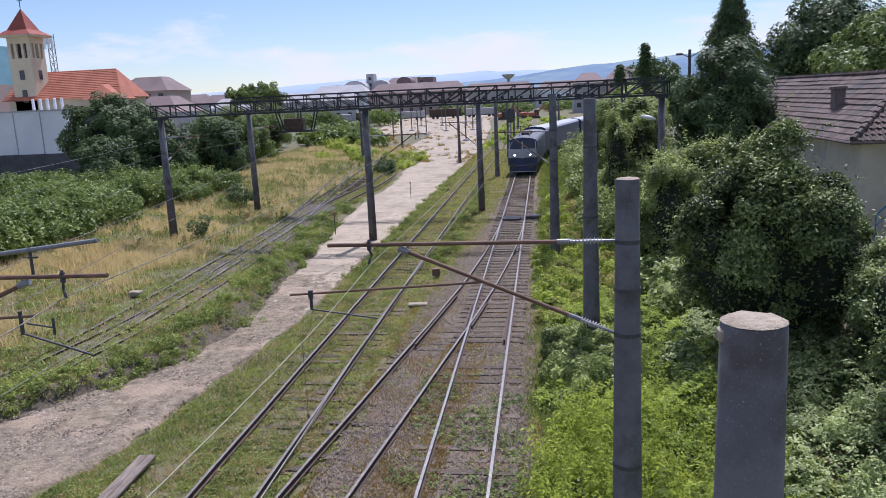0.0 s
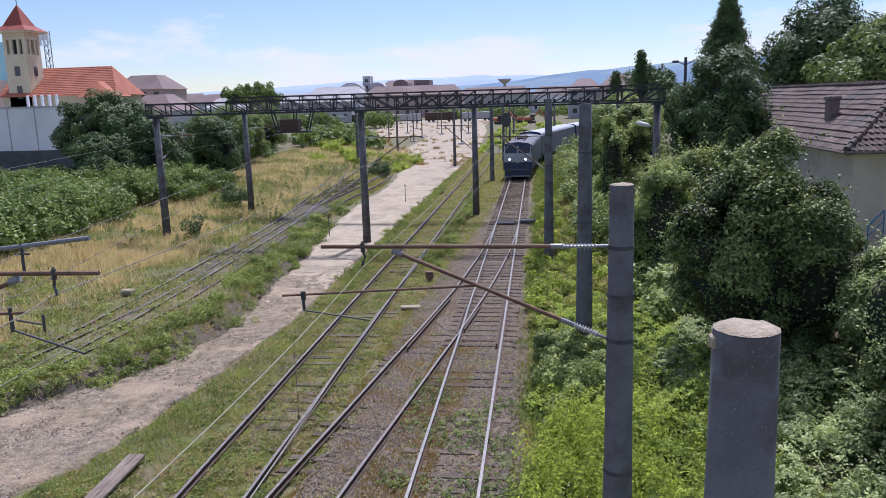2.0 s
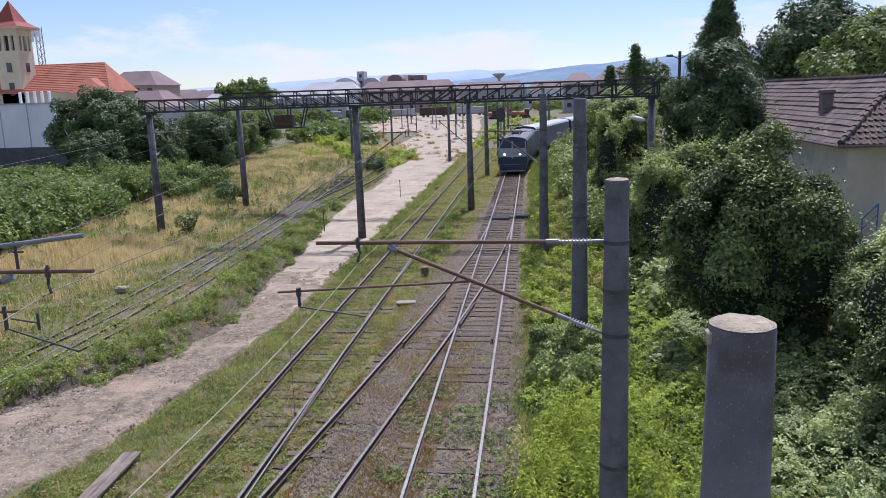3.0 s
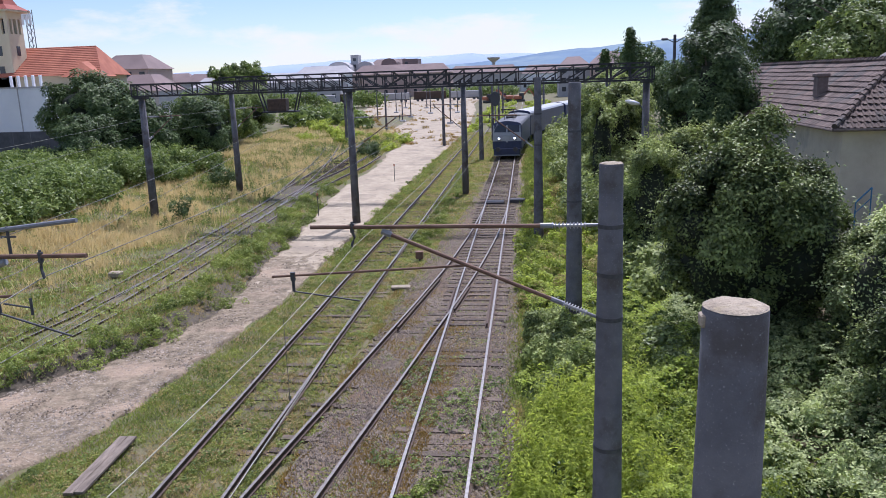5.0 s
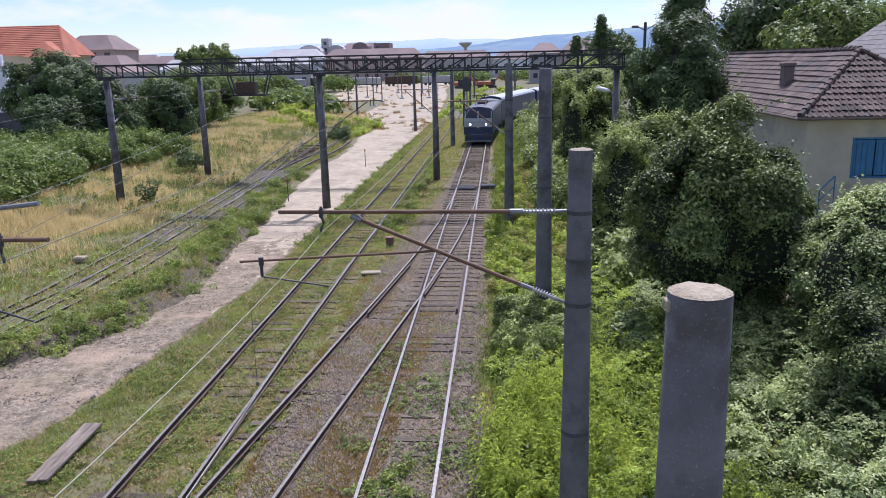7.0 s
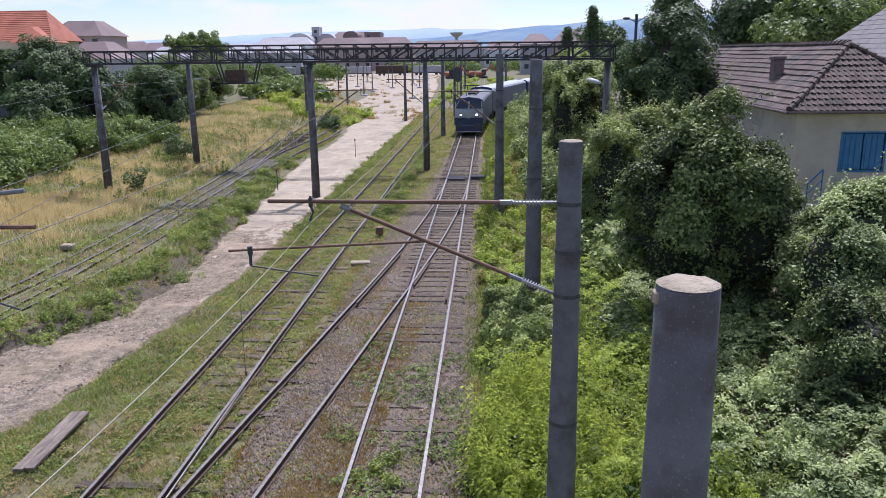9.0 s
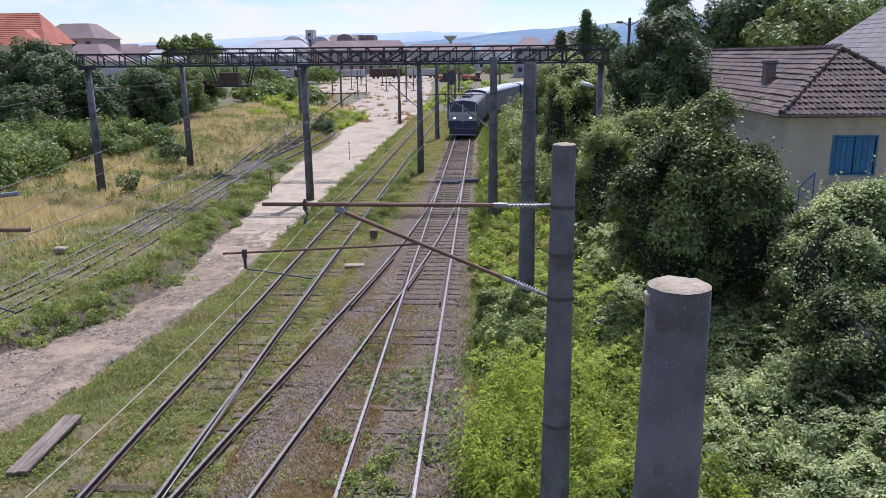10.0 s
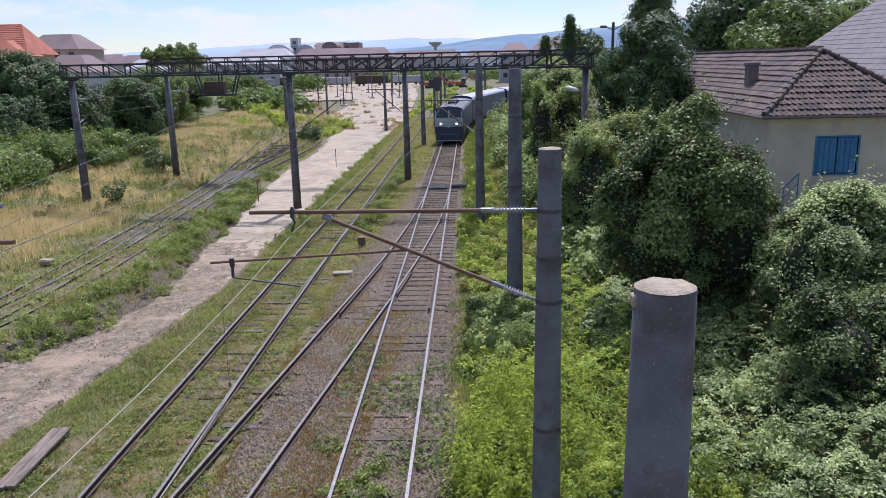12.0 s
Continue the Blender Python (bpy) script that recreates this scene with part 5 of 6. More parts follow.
def excavator(x, y, turn):
    t = empty("excavator", (x, y, 0.08), radians(turn))
    tagged(t, "orange-red tracked excavator working far off in the yard", "excavator", "excavators")
    for sx in (-1.0, 1.0):
        bm = bmesh.new()
        box(bm, sx - 0.28, -1.7, 0.0, sx + 0.28, 1.7, 0.8, bevel=0.25)
        part("crawler", bm, M["band"], t)
    bm = bmesh.new()
    box(bm, -1.3, -0.6, 0.85, 1.3, 2.1, 2.0, bevel=0.15)
    part("house", bm, M["redpaint"], t)
    bm = bmesh.new()
    box(bm, -1.3, -1.2, 0.9, -0.35, 0.3, 2.8, bevel=0.12)
    part("cab", bm, M["pane"], t, "dark glazed cab")
    bm = bmesh.new()
    bar(bm, (0.2, -0.6, 1.4), (0.2, -3.2, 4.2), 0.4, 0.5)
    part("boom", bm, M["redpaint"], t)
    bm = bmesh.new()
    bar(bm, (0.2, -3.2, 4.2), (0.2, -5.0, 1.6), 0.28, 0.35)
    part("dipper", bm, M["redpaint"], t)
    bm = bmesh.new()
    box(bm, -0.4, -5.5, 0.7, 0.8, -4.7, 1.6, bevel=0.15)
    part("bucket", bm, M["band"], t)


for x, y, turn in ((-9.5, 256, 70), (-4.0, 262, -60), (0.5, 258, 100)):
    excavator(x, y, turn)
for k in range(5):
    t = empty("freight_wagon", (-74 + k * 13.5, 285 + k * 3.0, 0.2), radians(12))
    tagged(t, "rusty brown freight wagon parked far off", "wagon", "parked wagons")
    bm = bmesh.new()
    box(bm, -6, -1.4, 1.0, 6, 1.4, 3.4 + 0.3 * (k % 2), bevel=0.12)
    part("body", bm, M["rust" if k % 2 else "greywall"], t)
    for wx in (-4.6, -3.0, 3.0, 4.6):
        for wy in (-0.75, 0.75):
            bm = bmesh.new()
            tube(bm, (wx, wy - 0.07, 0.46), (wx, wy + 0.07, 0.46), 0.46, 0.46, 14)
            part("wheel", bm, M["band"], t)
    bm = bmesh.new()
    box(bm, -6.2, -1.1, 0.7, 6.2, 1.1, 1.02)
    part("underframe", bm, M["band"], t)


def ridge(name, label, y, mat, pts, depth):
    xs = np.linspace(pts[0][0], pts[-1][0], 240)
    h = np.interp(xs, [p[0] for p in pts], [p[1] for p in pts])
    h = h + np.array([noise.fractal((v * 0.004, 0.5, y * 0.01), 1.0, 2.0, 5) for v in xs]) * h * 0.07
    rows = [np.stack([xs, np.full_like(xs, y - depth), np.full_like(xs, -5)], 1), np.stack([xs, np.full_like(xs, y - depth * 0.4), h * 0.6], 1), np.stack([xs, np.full_like(xs, y), h], 1), np.stack([xs, np.full_like(xs, y + depth), np.full_like(xs, -5)], 1)]
    v = np.concatenate(rows)
    i = np.arange(len(v)).reshape(4, -1)
    q = np.stack([i[:-1, :-1].ravel(), i[:-1, 1:].ravel(), i[1:, 1:].ravel(), i[1:, :-1].ravel()], 1)
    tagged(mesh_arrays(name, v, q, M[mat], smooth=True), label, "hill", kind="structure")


# backdrop ridges with the haze held in their base colour
ridge("backdrop_hill", "wooded hill on the horizon, blue from painted haze", 2500, "hill", ((-900, 8), (-600, 20), (-420, 44), (-206, 52), (-60, 66), (80, 80), (250, 90), (420, 100), (800, 115), (1500, 120), (2400, 60)), 600)
ridge("backdrop_ridge", "mountain ridge far away, pale from painted haze", 4300, "hillfar", ((-3500, 60), (-2400, 75), (-1500, 105), (-900, 125), (-300, 130), (300, 120), (2000, 110)), 500)

# ---- street lamps ----
t = empty("street_lamp", (9.15, 43.6, 0.4))
tagged(t, "street lamp with a white cobra head on a grey pole", "street lamp")
bm = bmesh.new()
tube(bm, (0, 0, 0), (0, 0, 5.6), 0.07, 0.055)
chain(bm, [(0, 0, 5.5), (-0.05, 0, 5.9), (-0.2, 0, 6.15), (-0.35, 0, 6.22)], 0.035)
part("pole", bm, M["galva"], t)
bm = bmesh.new()
bmesh.ops.create_uvsphere(bm, u_segments=14, v_segments=8, radius=1.0)
for v in bm.verts:
    v.co = Vector((-0.62 + v.co.x * 0.42, v.co.y * 0.17, 6.32 + v.co.z * 0.13 - v.co.x * 0.10))
part("lamp_head", bm, M["lampwhite"], t, "white lamp head", True)
t = empty("street_lamp", (14.0, 62, 0.5))
tagged(t, "double street lamp rising above the trees", "street lamp")
bm = bmesh.new()
tube(bm, (0, 0, 0), (0, 0, 10.5), 0.13, 0.11)
bar(bm, (-0.6, 0, 10.2), (0, 0, 9.9), 0.06)
bar(bm, (0.7, 0, 10.3), (0, 0, 9.9), 0.06)
part("pole", bm, M["band"], t)
bm = bmesh.new()
box(bm, -1.0, -0.12, 10.1, -0.5, 0.12, 10.28, bevel=0.05)
part("lamp_head", bm, M["band"], t)

# ---- trees ----
def lump(lobes, wob):
    """Uneven rounded masses: one ball for each lobe x, y, z, rx, ry, rz, roughened by noise."""
    bm = bmesh.new()
    for x, y, z, a, b, c in lobes:
        vs = bmesh.ops.create_icosphere(bm, subdivisions=3, radius=1.0)["verts"]
        for v in vs:
            k = 1 + wob * noise.noise(v.co * 2.1 + Vector((x, y, z)))
            v.co = Vector((x + v.co.x * a * k, y + v.co.y * b * k, z + v.co.z * c * k))
    return bm


def vine_mass(name, label, lobes, n, leaf, mat, cat, shoots=60, clump=0.42, up=0.5):
    """A mass draped in vines: sprigs of leaves shingled over uneven lobes, hanging folds, loose shoots, a near-black
    core painted as inner shade.
    """
    lb = np.array(lobes, float)
    x0, y0 = lb[0, 0], lb[0, 1]
    z0 = float(ground_z(x0, y0))
    t = empty(name, (x0, y0, z0))
    tagged(t, label, cat, "vine-covered plants")
    lb[:, :3] -= (x0, y0, z0)
    bm = bmesh.new()
    for k in range(3):
        a = k * 2.1
        chain(bm, [(0.3 * math.cos(a), 0.3 * math.sin(a), -0.3), (0.15 * math.cos(a), 0.2 * math.sin(a), lb[0, 2] * 0.5), (0.4 * math.cos(a), 0.4 * math.sin(a), lb[0, 2])], [0.13, 0.1, 0.05], 7)
    part("stem", bm, M["bark"], t)
    # added solid lumps, coloured as the dark between the vines
    part("inner_mass", lump([(*q[:3], *(q[3:] * 0.8)) for q in lb], 0.2), M["shade_core"], t, "near-black core lump added for the shade under the vines")
    # bulging clumps over the lobes
    area = lb[:, 3] * lb[:, 5] + lb[:, 3] * lb[:, 4]
    k = np.repeat(np.arange(len(lb)), np.maximum(5, (area * 9 / clump**2 * 0.135).astype(int)))
    d = unit(rng.normal(size=(len(k), 3)))
    d[:, 2] = np.where(d[:, 2] < -0.45, -d[:, 2], d[:, 2])
    cc = lb[k, :3] + d * lb[k, 3:] * rng.uniform(0.72, 1.06, len(k))[:, None]
    keep = cc[:, 2] > 0.15
    for j in range(len(lb)):
        keep &= (k == j) | ((((cc - lb[j, :3]) / lb[j, 3:]) ** 2).sum(1) > 0.55)
    cc, out = cc[keep], unit((d / lb[k, 3:])[keep])
    cr = clump * rng.uniform(0.55, 1.35, len(cc))
    # sprigs on the outer and upper side of each clump
    m = n // 5
    k = rng.choice(len(cc), m, p=cr**2 / (cr**2).sum())
    e = unit(rng.normal(size=(m, 3)) + out[k] * 0.7 + np.array([0, 0, 0.6]))
    c = cc[k] + e * cr[k, None] * np.array([1, 1, 1.15]) * rng.uniform(0.7, 1.12, m)[:, None]
    g = unit(e + 0.35 * out[k])
    ok = (c[:, 2] > 0.1) & (rng.random(m) < 0.48 + 0.55 * e[:, 2] + 0.4 * e[:, 1])   # thinned away from the sun so the near-black core shows as shade
    c, g = c[ok], g[ok]
    m = len(c)
    off = rng.normal(scale=0.8 * leaf, size=(m, 5, 3))
    nn = g[:, None] * 0.9 + np.array([0, 0, up]) + rng.normal(scale=0.25, size=(m, 1, 3)) + rng.normal(scale=0.36, size=(m, 5, 3))
    q = rng.integers(0, len(lb), n // 14)               # sparse shaded leaves behind the clumps
    e = unit(rng.normal(size=(len(q), 3)))
    inner = lb[q, :3] + e * lb[q, 3:] * rng.uniform(0.84, 0.95, len(q))[:, None]
    inner[:, 2] = np.maximum(inner[:, 2], 0.1)
    P, N = [(c[:, None] + off).reshape(-1, 3), inner], [nn.reshape(-1, 3), rng.normal(size=(len(q), 3))]
    for q in rng.choice(m, shoots):                    # loose shoots standing off the mass
        if g[q, 2] < -0.2:
            continue
        u = np.linspace(0.1, 1, 14)[:, None]
        L = rng.uniform(0.25, 0.95)
        axis = g[q] * 0.7 + np.array([0, 0, 0.7]) + rng.normal(scale=0.35, size=3)
        P.append(c[q] + axis * L * u - np.array([0, 0, 0.5]) * L * u ** 2 + rng.normal(scale=0.045, size=(14, 3)))
        N.append(np.array([0, 0, 0.8]) + rng.normal(scale=0.5, size=(14, 3)))
    P, N = np.concatenate(P), np.concatenate(N)
    leaves("vine_cover", P, N, leaf * rng.uniform(0.6, 1.3, len(P)), M[mat], t, width=0.56, small=leaf > 0.13)
    return t


def tree(name, label, x, y, z0, height, crown_c, crown_r, mat, n, leaf, clumps, csize, fill=0.35, trunk=0.25, cat="tree", shade=0.0, core=0.0):
    t = empty(name, (x, y, z0))
    tagged(t, label, cat, "trees")
    bm = bmesh.new()
    cz = crown_c[2]
    pts = [(0, 0, -0.3), (0.1, 0.05, height * 0.2), (-0.08, 0.1, height * 0.45), (0.05, 0, height * 0.75), (0, 0, height * 0.92)]
    chain(bm, pts, [trunk, trunk * 0.8, trunk * 0.6, trunk * 0.35, trunk * 0.1], 8)
    part("trunk", bm, M["bark"], t)
    for k in range(9):
        a = k * 2.4 + random.uniform(-0.3, 0.3)
        zb = height * random.uniform(0.25, 0.7)
        rr = random.uniform(0.5, 0.85)
        bm = bmesh.new()
        e = Vector((crown_c[0] + crown_r[0] * rr * math.cos(a), crown_c[1] + crown_r[1] * rr * math.sin(a), min(zb + height * 0.22, height * 0.95)))
        chain(bm, [(0, 0, zb), Vector((0, 0, zb)).lerp(e, 0.5) + Vector((0, 0, 0.2)), e], [trunk * 0.4, trunk * 0.25, trunk * 0.06], 6)
        part("limb", bm, M["bark"], t)
    # added opaque lump that stands for the shade within the crown
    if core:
        part("inner_mass", lump([(*crown_c, *(v * core for v in crown_r))], 0.3), M["shade_core"], t, "near-black core lump added for the shade inside the crown")
    p, nn = crown_points(n, crown_c, crown_r, clumps, csize, fill, 0.0, shade)
    p[:, 2] = np.maximum(p[:, 2], 0.15)
    leaves("crown", p, nn, leaf * rng.uniform(0.7, 1.4, n), M[mat], t, small=True)
    return t


def conifer(label, x, y, z0, height, base_r, mat, n, leaf, taper=0.62):
    t = empty("conifer", (x, y, z0))
    tagged(t, label, "tree", "trees")
    bm = bmesh.new()
    chain(bm, [(0, 0, -0.3), (0, 0, height * 0.5), (0, 0, height * 0.97)], [0.22, 0.13, 0.03], 8)
    part("trunk", bm, M["bark"], t)
    k = 520
    h = rng.uniform(0.03, 1, k) ** 0.62
    a = rng.uniform(0, 6.283, k)
    r = base_r * (1 - h) ** taper * rng.uniform(0.25, 1.2, k) + 0.04
    cc = np.stack([r * np.cos(a), r * np.sin(a), h * height], 1)
    kk = rng.integers(0, k, n)
    p = cc[kk] + rng.normal(size=(n, 3)) * (np.array([0.26, 0.26, 0.2]) * (0.55 + (1 - h[kk])[:, None]))
    p[:, 2] = np.clip(p[:, 2], 0.2, height * 1.02)
    e = np.stack([np.cos(a[kk]), np.sin(a[kk]), np.full(n, 0.6)], 1) + rng.normal(scale=0.5, size=(n, 3))
    leaves("crown", p, e, leaf * rng.uniform(0.6, 1.3, n), M[mat], t, width=0.4, small=True)
    return t


# vine-covered mass in front of the house
vine_mass("vine_covered_tree", "dense dark tree overgrown with vines beside the house",
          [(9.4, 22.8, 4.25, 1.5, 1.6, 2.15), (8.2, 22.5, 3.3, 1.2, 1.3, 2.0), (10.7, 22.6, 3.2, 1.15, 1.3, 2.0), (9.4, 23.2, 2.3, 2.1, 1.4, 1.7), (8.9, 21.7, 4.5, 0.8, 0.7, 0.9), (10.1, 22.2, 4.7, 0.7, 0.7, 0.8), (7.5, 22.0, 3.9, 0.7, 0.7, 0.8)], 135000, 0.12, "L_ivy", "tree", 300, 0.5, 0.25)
vine_mass("vine_covered_shrub", "tall vine-covered shrub below the house wall",
          [(12.7, 20.8, 2.9, 1.3, 1.2, 1.45), (11.6, 20.0, 2.4, 0.75, 0.8, 1.6), (14.6, 21.2, 2.7, 1.6, 1.4, 1.5), (12.9, 20.2, 1.9, 1.5, 1.0, 1.2), (12.3, 19.6, 3.0, 0.6, 0.55, 0.6)], 100000, 0.105, "L_creeper", "shrub", 120, 0.42, 0.8)
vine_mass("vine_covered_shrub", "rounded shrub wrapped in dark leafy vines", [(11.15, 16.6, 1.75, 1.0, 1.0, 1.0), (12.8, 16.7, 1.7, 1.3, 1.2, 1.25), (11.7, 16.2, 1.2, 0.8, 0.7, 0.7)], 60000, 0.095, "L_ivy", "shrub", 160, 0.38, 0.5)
vine_mass("vine_covered_shrub", "shrub with climbing vines near the house corner", [(15.6, 24.0, 2.4, 2.1, 1.4, 1.3), (13.4, 23.4, 2.2, 1.2, 1.2, 1.3), (17.6, 24.0, 2.4, 1.7, 1.4, 1.3), (14.4, 22.8, 2.5, 0.8, 0.7, 0.9)], 66000, 0.105, "L_creeper", "shrub", 60, 0.36, 0.9)
shrub_later = [(7.0, 21.6, 0.9, 1.1), (8.2, 20.6, 0.8, 0.8), (10.2, 20.2, 0.9, 0.9)]
# trees along the right verge
tree("tree", "dark broad-leaved tree beside the tiled house", 12.0, 41.0, 1.2, 8.6, (0, 0, 4.7), (2.15, 2.4, 4.1), "L_dark", 64000, 0.14, 230, 0.55, 0.35, 0.25, shade=0.7, core=0.72)
vine_mass("vine_covered_tree", "ragged leafy tree at the trackside", [(9.9, 37.5, 3.2, 1.0, 1.1, 2.3), (8.9, 38.0, 2.9, 0.9, 1.0, 2.0), (11.0, 37.8, 3.2, 0.9, 1.1, 2.3), (9.4, 36.8, 1.9, 1.4, 0.9, 1.3)], 52000, 0.125, "L_side", "tree", 320)
vine_mass("vine_covered_tree", "low leafy tree climbing beside the masts", [(8.0, 33.5, 2.6, 0.8, 0.9, 2.5), (8.9, 34.2, 2.3, 0.8, 0.9, 1.9), (7.3, 34.6, 1.9, 0.6, 0.8, 1.5), (8.4, 33.0, 1.4, 1.0, 0.7, 1.0)], 44000, 0.12, "L_side", "tree", 280)
vine_mass("vine_covered_tree", "tall narrow ivy columns beside the gantry post", [(7.2, 47.0, 3.6, 0.7, 0.9, 3.4), (8.5, 49.5, 4.3, 0.9, 1.1, 3.3), (9.7, 51.0, 3.8, 0.9, 1.1, 3.2), (8.0, 47.6, 2.0, 1.5, 1.2, 1.5)], 40000, 0.15, "L_side", "tree", 240)
tree("tree", "leafy tree above the branch track", 9.2, 62.0, 1.0, 7.4, (0, 0, 3.8), (2.5, 3.8, 3.3), "L_side", 26000, 0.2, 120, 0.65, 0.3, 0.22, shade=0.5, core=0.66)
tree("tree", "leafy tree above the branch track", 11.5, 76.0, 1.0, 7.6, (0, 0, 3.9), (3.2, 5.0, 3.4), "L_side", 20000, 0.24, 120, 0.8, 0.35, 0.22, shade=0.5, core=0.66)
tree("tree", "round dark tree further along the line", 17.0, 96.0, 0.8, 9.0, (0, 0, 4.6), (5.0, 6.5, 4.2), "L_dark", 18000, 0.32, 110, 1.1, 0.35, 0.25)
tree("tree", "round tree before the far houses", 36, 235, 0, 17, (0, 0, 9.5), (7, 6, 6.5), "L_dark", 9000, 0.7, 70, 1.9, 0.35, 0.4)
conifer("slim dark conifer with a pointed top", 11.2, 66.0, 0.9, 10.8, 1.7, "L_dark", 9000, 0.2, 1.0)
conifer("slim dark conifer with a pointed top", 9.4, 68.0, 0.9, 9.2, 1.5, "L_dark", 7000, 0.2, 1.0)
conifer("tall dark spruce behind the tiled house", 17.0, 62.0, 1.2, 14.2, 4.3, "L_dark", 70000, 0.2, 0.85)
tree("tree", "big dark tree behind the tiled house", 25.0, 66.0, 1.2, 13.4, (0, 0, 8.8), (4.2, 4.2, 4.7), "L_dark", 42000, 0.27, 190, 1.1, 0.35, 0.4, shade=0.5, core=0.75)
tree("tree", "big bright green tree behind the tiled house", 25.8, 57.0, 1.2, 12.6, (0, 0, 7.0), (4.2, 4.0, 4.3), "L_mid", 42000, 0.23, 150, 0.95, 0.35, 0.4, shade=0.5, core=0.7)
tree("tree", "bright green tree behind the larger house", 34.0, 60.0, 1.2, 11.8, (0, 0, 6.6), (5.6, 5.0, 4.6), "L_mid", 32000, 0.26, 150, 1.1, 0.35, 0.4, shade=0.5, core=0.7)
# trees beyond the sidings
tree("tree", "dark bushy tree before the white hall", -40.4, 74.0, 0.9, 9.0, (0, 0, 5.3), (4.5, 4.0, 3.5), "L_dark", 44000, 0.22, 110, 0.9, 0.3, 0.3, shade=0.5, core=0.68)
tree("tree", "spreading tree with a flat ragged crown", -43.0, 122.0, 0.5, 11.8, (0, 0, 9.2), (4.6, 4.0, 2.2), "L_mid", 13000, 0.28, 100, 0.6, 0.3, 0.35)
for x, y, h, r in ((-33.5, 71, 6.6, 3.0), (-30.5, 77, 6.2, 2.9), (-34.5, 88, 7.4, 3.6), (-38, 100, 7.2, 4.0), (-40, 116, 7.4, 4.2), (-36.5, 66, 5.0, 2.6), (-46, 134, 7.6, 4.5), (-35, 96, 6.2, 3.0)):
    tree("tree", "dense leafy tree beyond the sidings", x, y, 0.9, h, (0, 0, h * 0.5), (r, r, h * 0.5), "L_dark" if y < 80 else "L_mid", 22000, 0.21, 80, 0.8, 0.35, 0.2, shade=0.5, core=0.66)


# ---- shrubs and ground cover ----
def shrub_field(name, label, spots, mat, per, leaf, kind="stuff", cat="shrubs", csize=0.4, width=0.55):
    """Low rounded shrubs merged into one leafy belt. spots: x, y, half width, height."""
    P, N = [], []
    for x, y, r, h in spots:
        n = int(per * r * (r + h))
        k = max(6, int(10 * r * h))
        p, nn = crown_points(n, (x, y, float(ground_z(x, y)) + h * 0.42), (r, r, h * 0.58), k, csize * (0.6 + 0.4 * r), 0.25)
        p[:, 2] = np.maximum(p[:, 2], ground_z(p[:, 0], p[:, 1]) + 0.03)
        P.append(p)
        N.append(nn)
    P, N = np.concatenate(P), np.concatenate(N)
    return tagged(leaves(name, P, N, leaf * rng.uniform(0.6, 1.35, len(P)), M[mat], width=width, small=leaf > 0.115), label, cat, kind=kind)


R = random.Random(5)
spots = []
for k in range(150):                                  # belt beyond the sidings
    y = R.uniform(33, 70)
    x = -R.uniform(24.5, 46) - (y - 33) * 0.02
    spots.append((x, y, R.uniform(1.2, 2.3), R.uniform(1.3, 2.6)))
for k in range(60):
    y = R.uniform(60, 125)
    spots.append((-29 - 0.16 * (y - 60) - R.uniform(0, 10), y, R.uniform(1.3, 2.4), R.uniform(1.3, 2.6)))
for k in range(70):                                   # ragged front of the belt
    y = R.uniform(31, 66)
    x = float(np.interp(y, (31, 45, 52, 66), (-25.2, -25.8, -28.0, -30.5)))
    spots.append((x - R.uniform(-0.3, 2.5), y, R.uniform(0.8, 1.7), R.uniform(0.9, 2.0)))
shrub_field("shrub_belt", "dense green shrubs and brambles beyond the sidings", spots, "L_mid", 270, 0.22, width=0.45)
spots = [(float(x_at(ROAD_L, y)) - R.uniform(5.0, 15.0), y, R.uniform(0.7, 1.5), R.uniform(0.5, 1.3)) for y in [R.uniform(96, 190) for k in range(46)]]
spots += [(float(x_at(ROAD_L, y)) - R.uniform(0.2, 2.6), y, R.uniform(0.4, 0.9), R.uniform(0.3, 0.7)) for y in [R.uniform(92, 118) for k in range(20)]]
shrub_field("shrub_belt", "light green bushes between the far sidings", spots, "L_bright", 300, 0.2)
spots = [(-18.3, 44.8, 0.55, 1.5), (-21.0, 58.0, 1.0, 1.9), (-15.6, 88, 1.0, 2.0), (-14.0, 84, 0.9, 1.6)]
for s in spots:
    shrub_field("bush", "small dark green bush in dry grass", [s], "L_dark", 900, 0.12, "", "bush")
spots = [(R.uniform(-150, -44), R.uniform(200, 300), R.uniform(2.5, 5), R.uniform(3, 6)) for k in range(40)]
spots += [(R.uniform(-50, 40), R.uniform(340, 390), R.uniform(3, 5), R.uniform(2.5, 5)) for k in range(30)]
spots += [(float(x_at(ROAD_L, y)) - R.uniform(4, 16), y, R.uniform(1.5, 3), R.uniform(1.5, 3)) for y in [R.uniform(125, 230) for k in range(34)]]
shrub_field("far_trees", "hazy line of trees before the town", spots, "L_mid", 22, 0.75, cat="trees")
def edge_r(y):
    """The ragged edge where the verge plants meet the ballast."""
    return 2.75 + 0.75 * noise.noise((0.3, y * 0.33, 5.0)) + 0.45 * noise.noise((4.3, y * 1.2, 1.0))


# right verge: low creepers, brighter shrubs near the masts
def canopy(x, y):
    """Height of the creeper canopy above the ground."""
    hill = 0.34 + 0.50 * noise2(x, y, 0.75, 40.0) + 0.42 * noise2(x, y, 2.2, 44.0)
    return np.maximum(hill, 0.04) * sm(2.0, 4.0, x) * (1 - 0.6 * sm(24, 33, y)) * 1.25


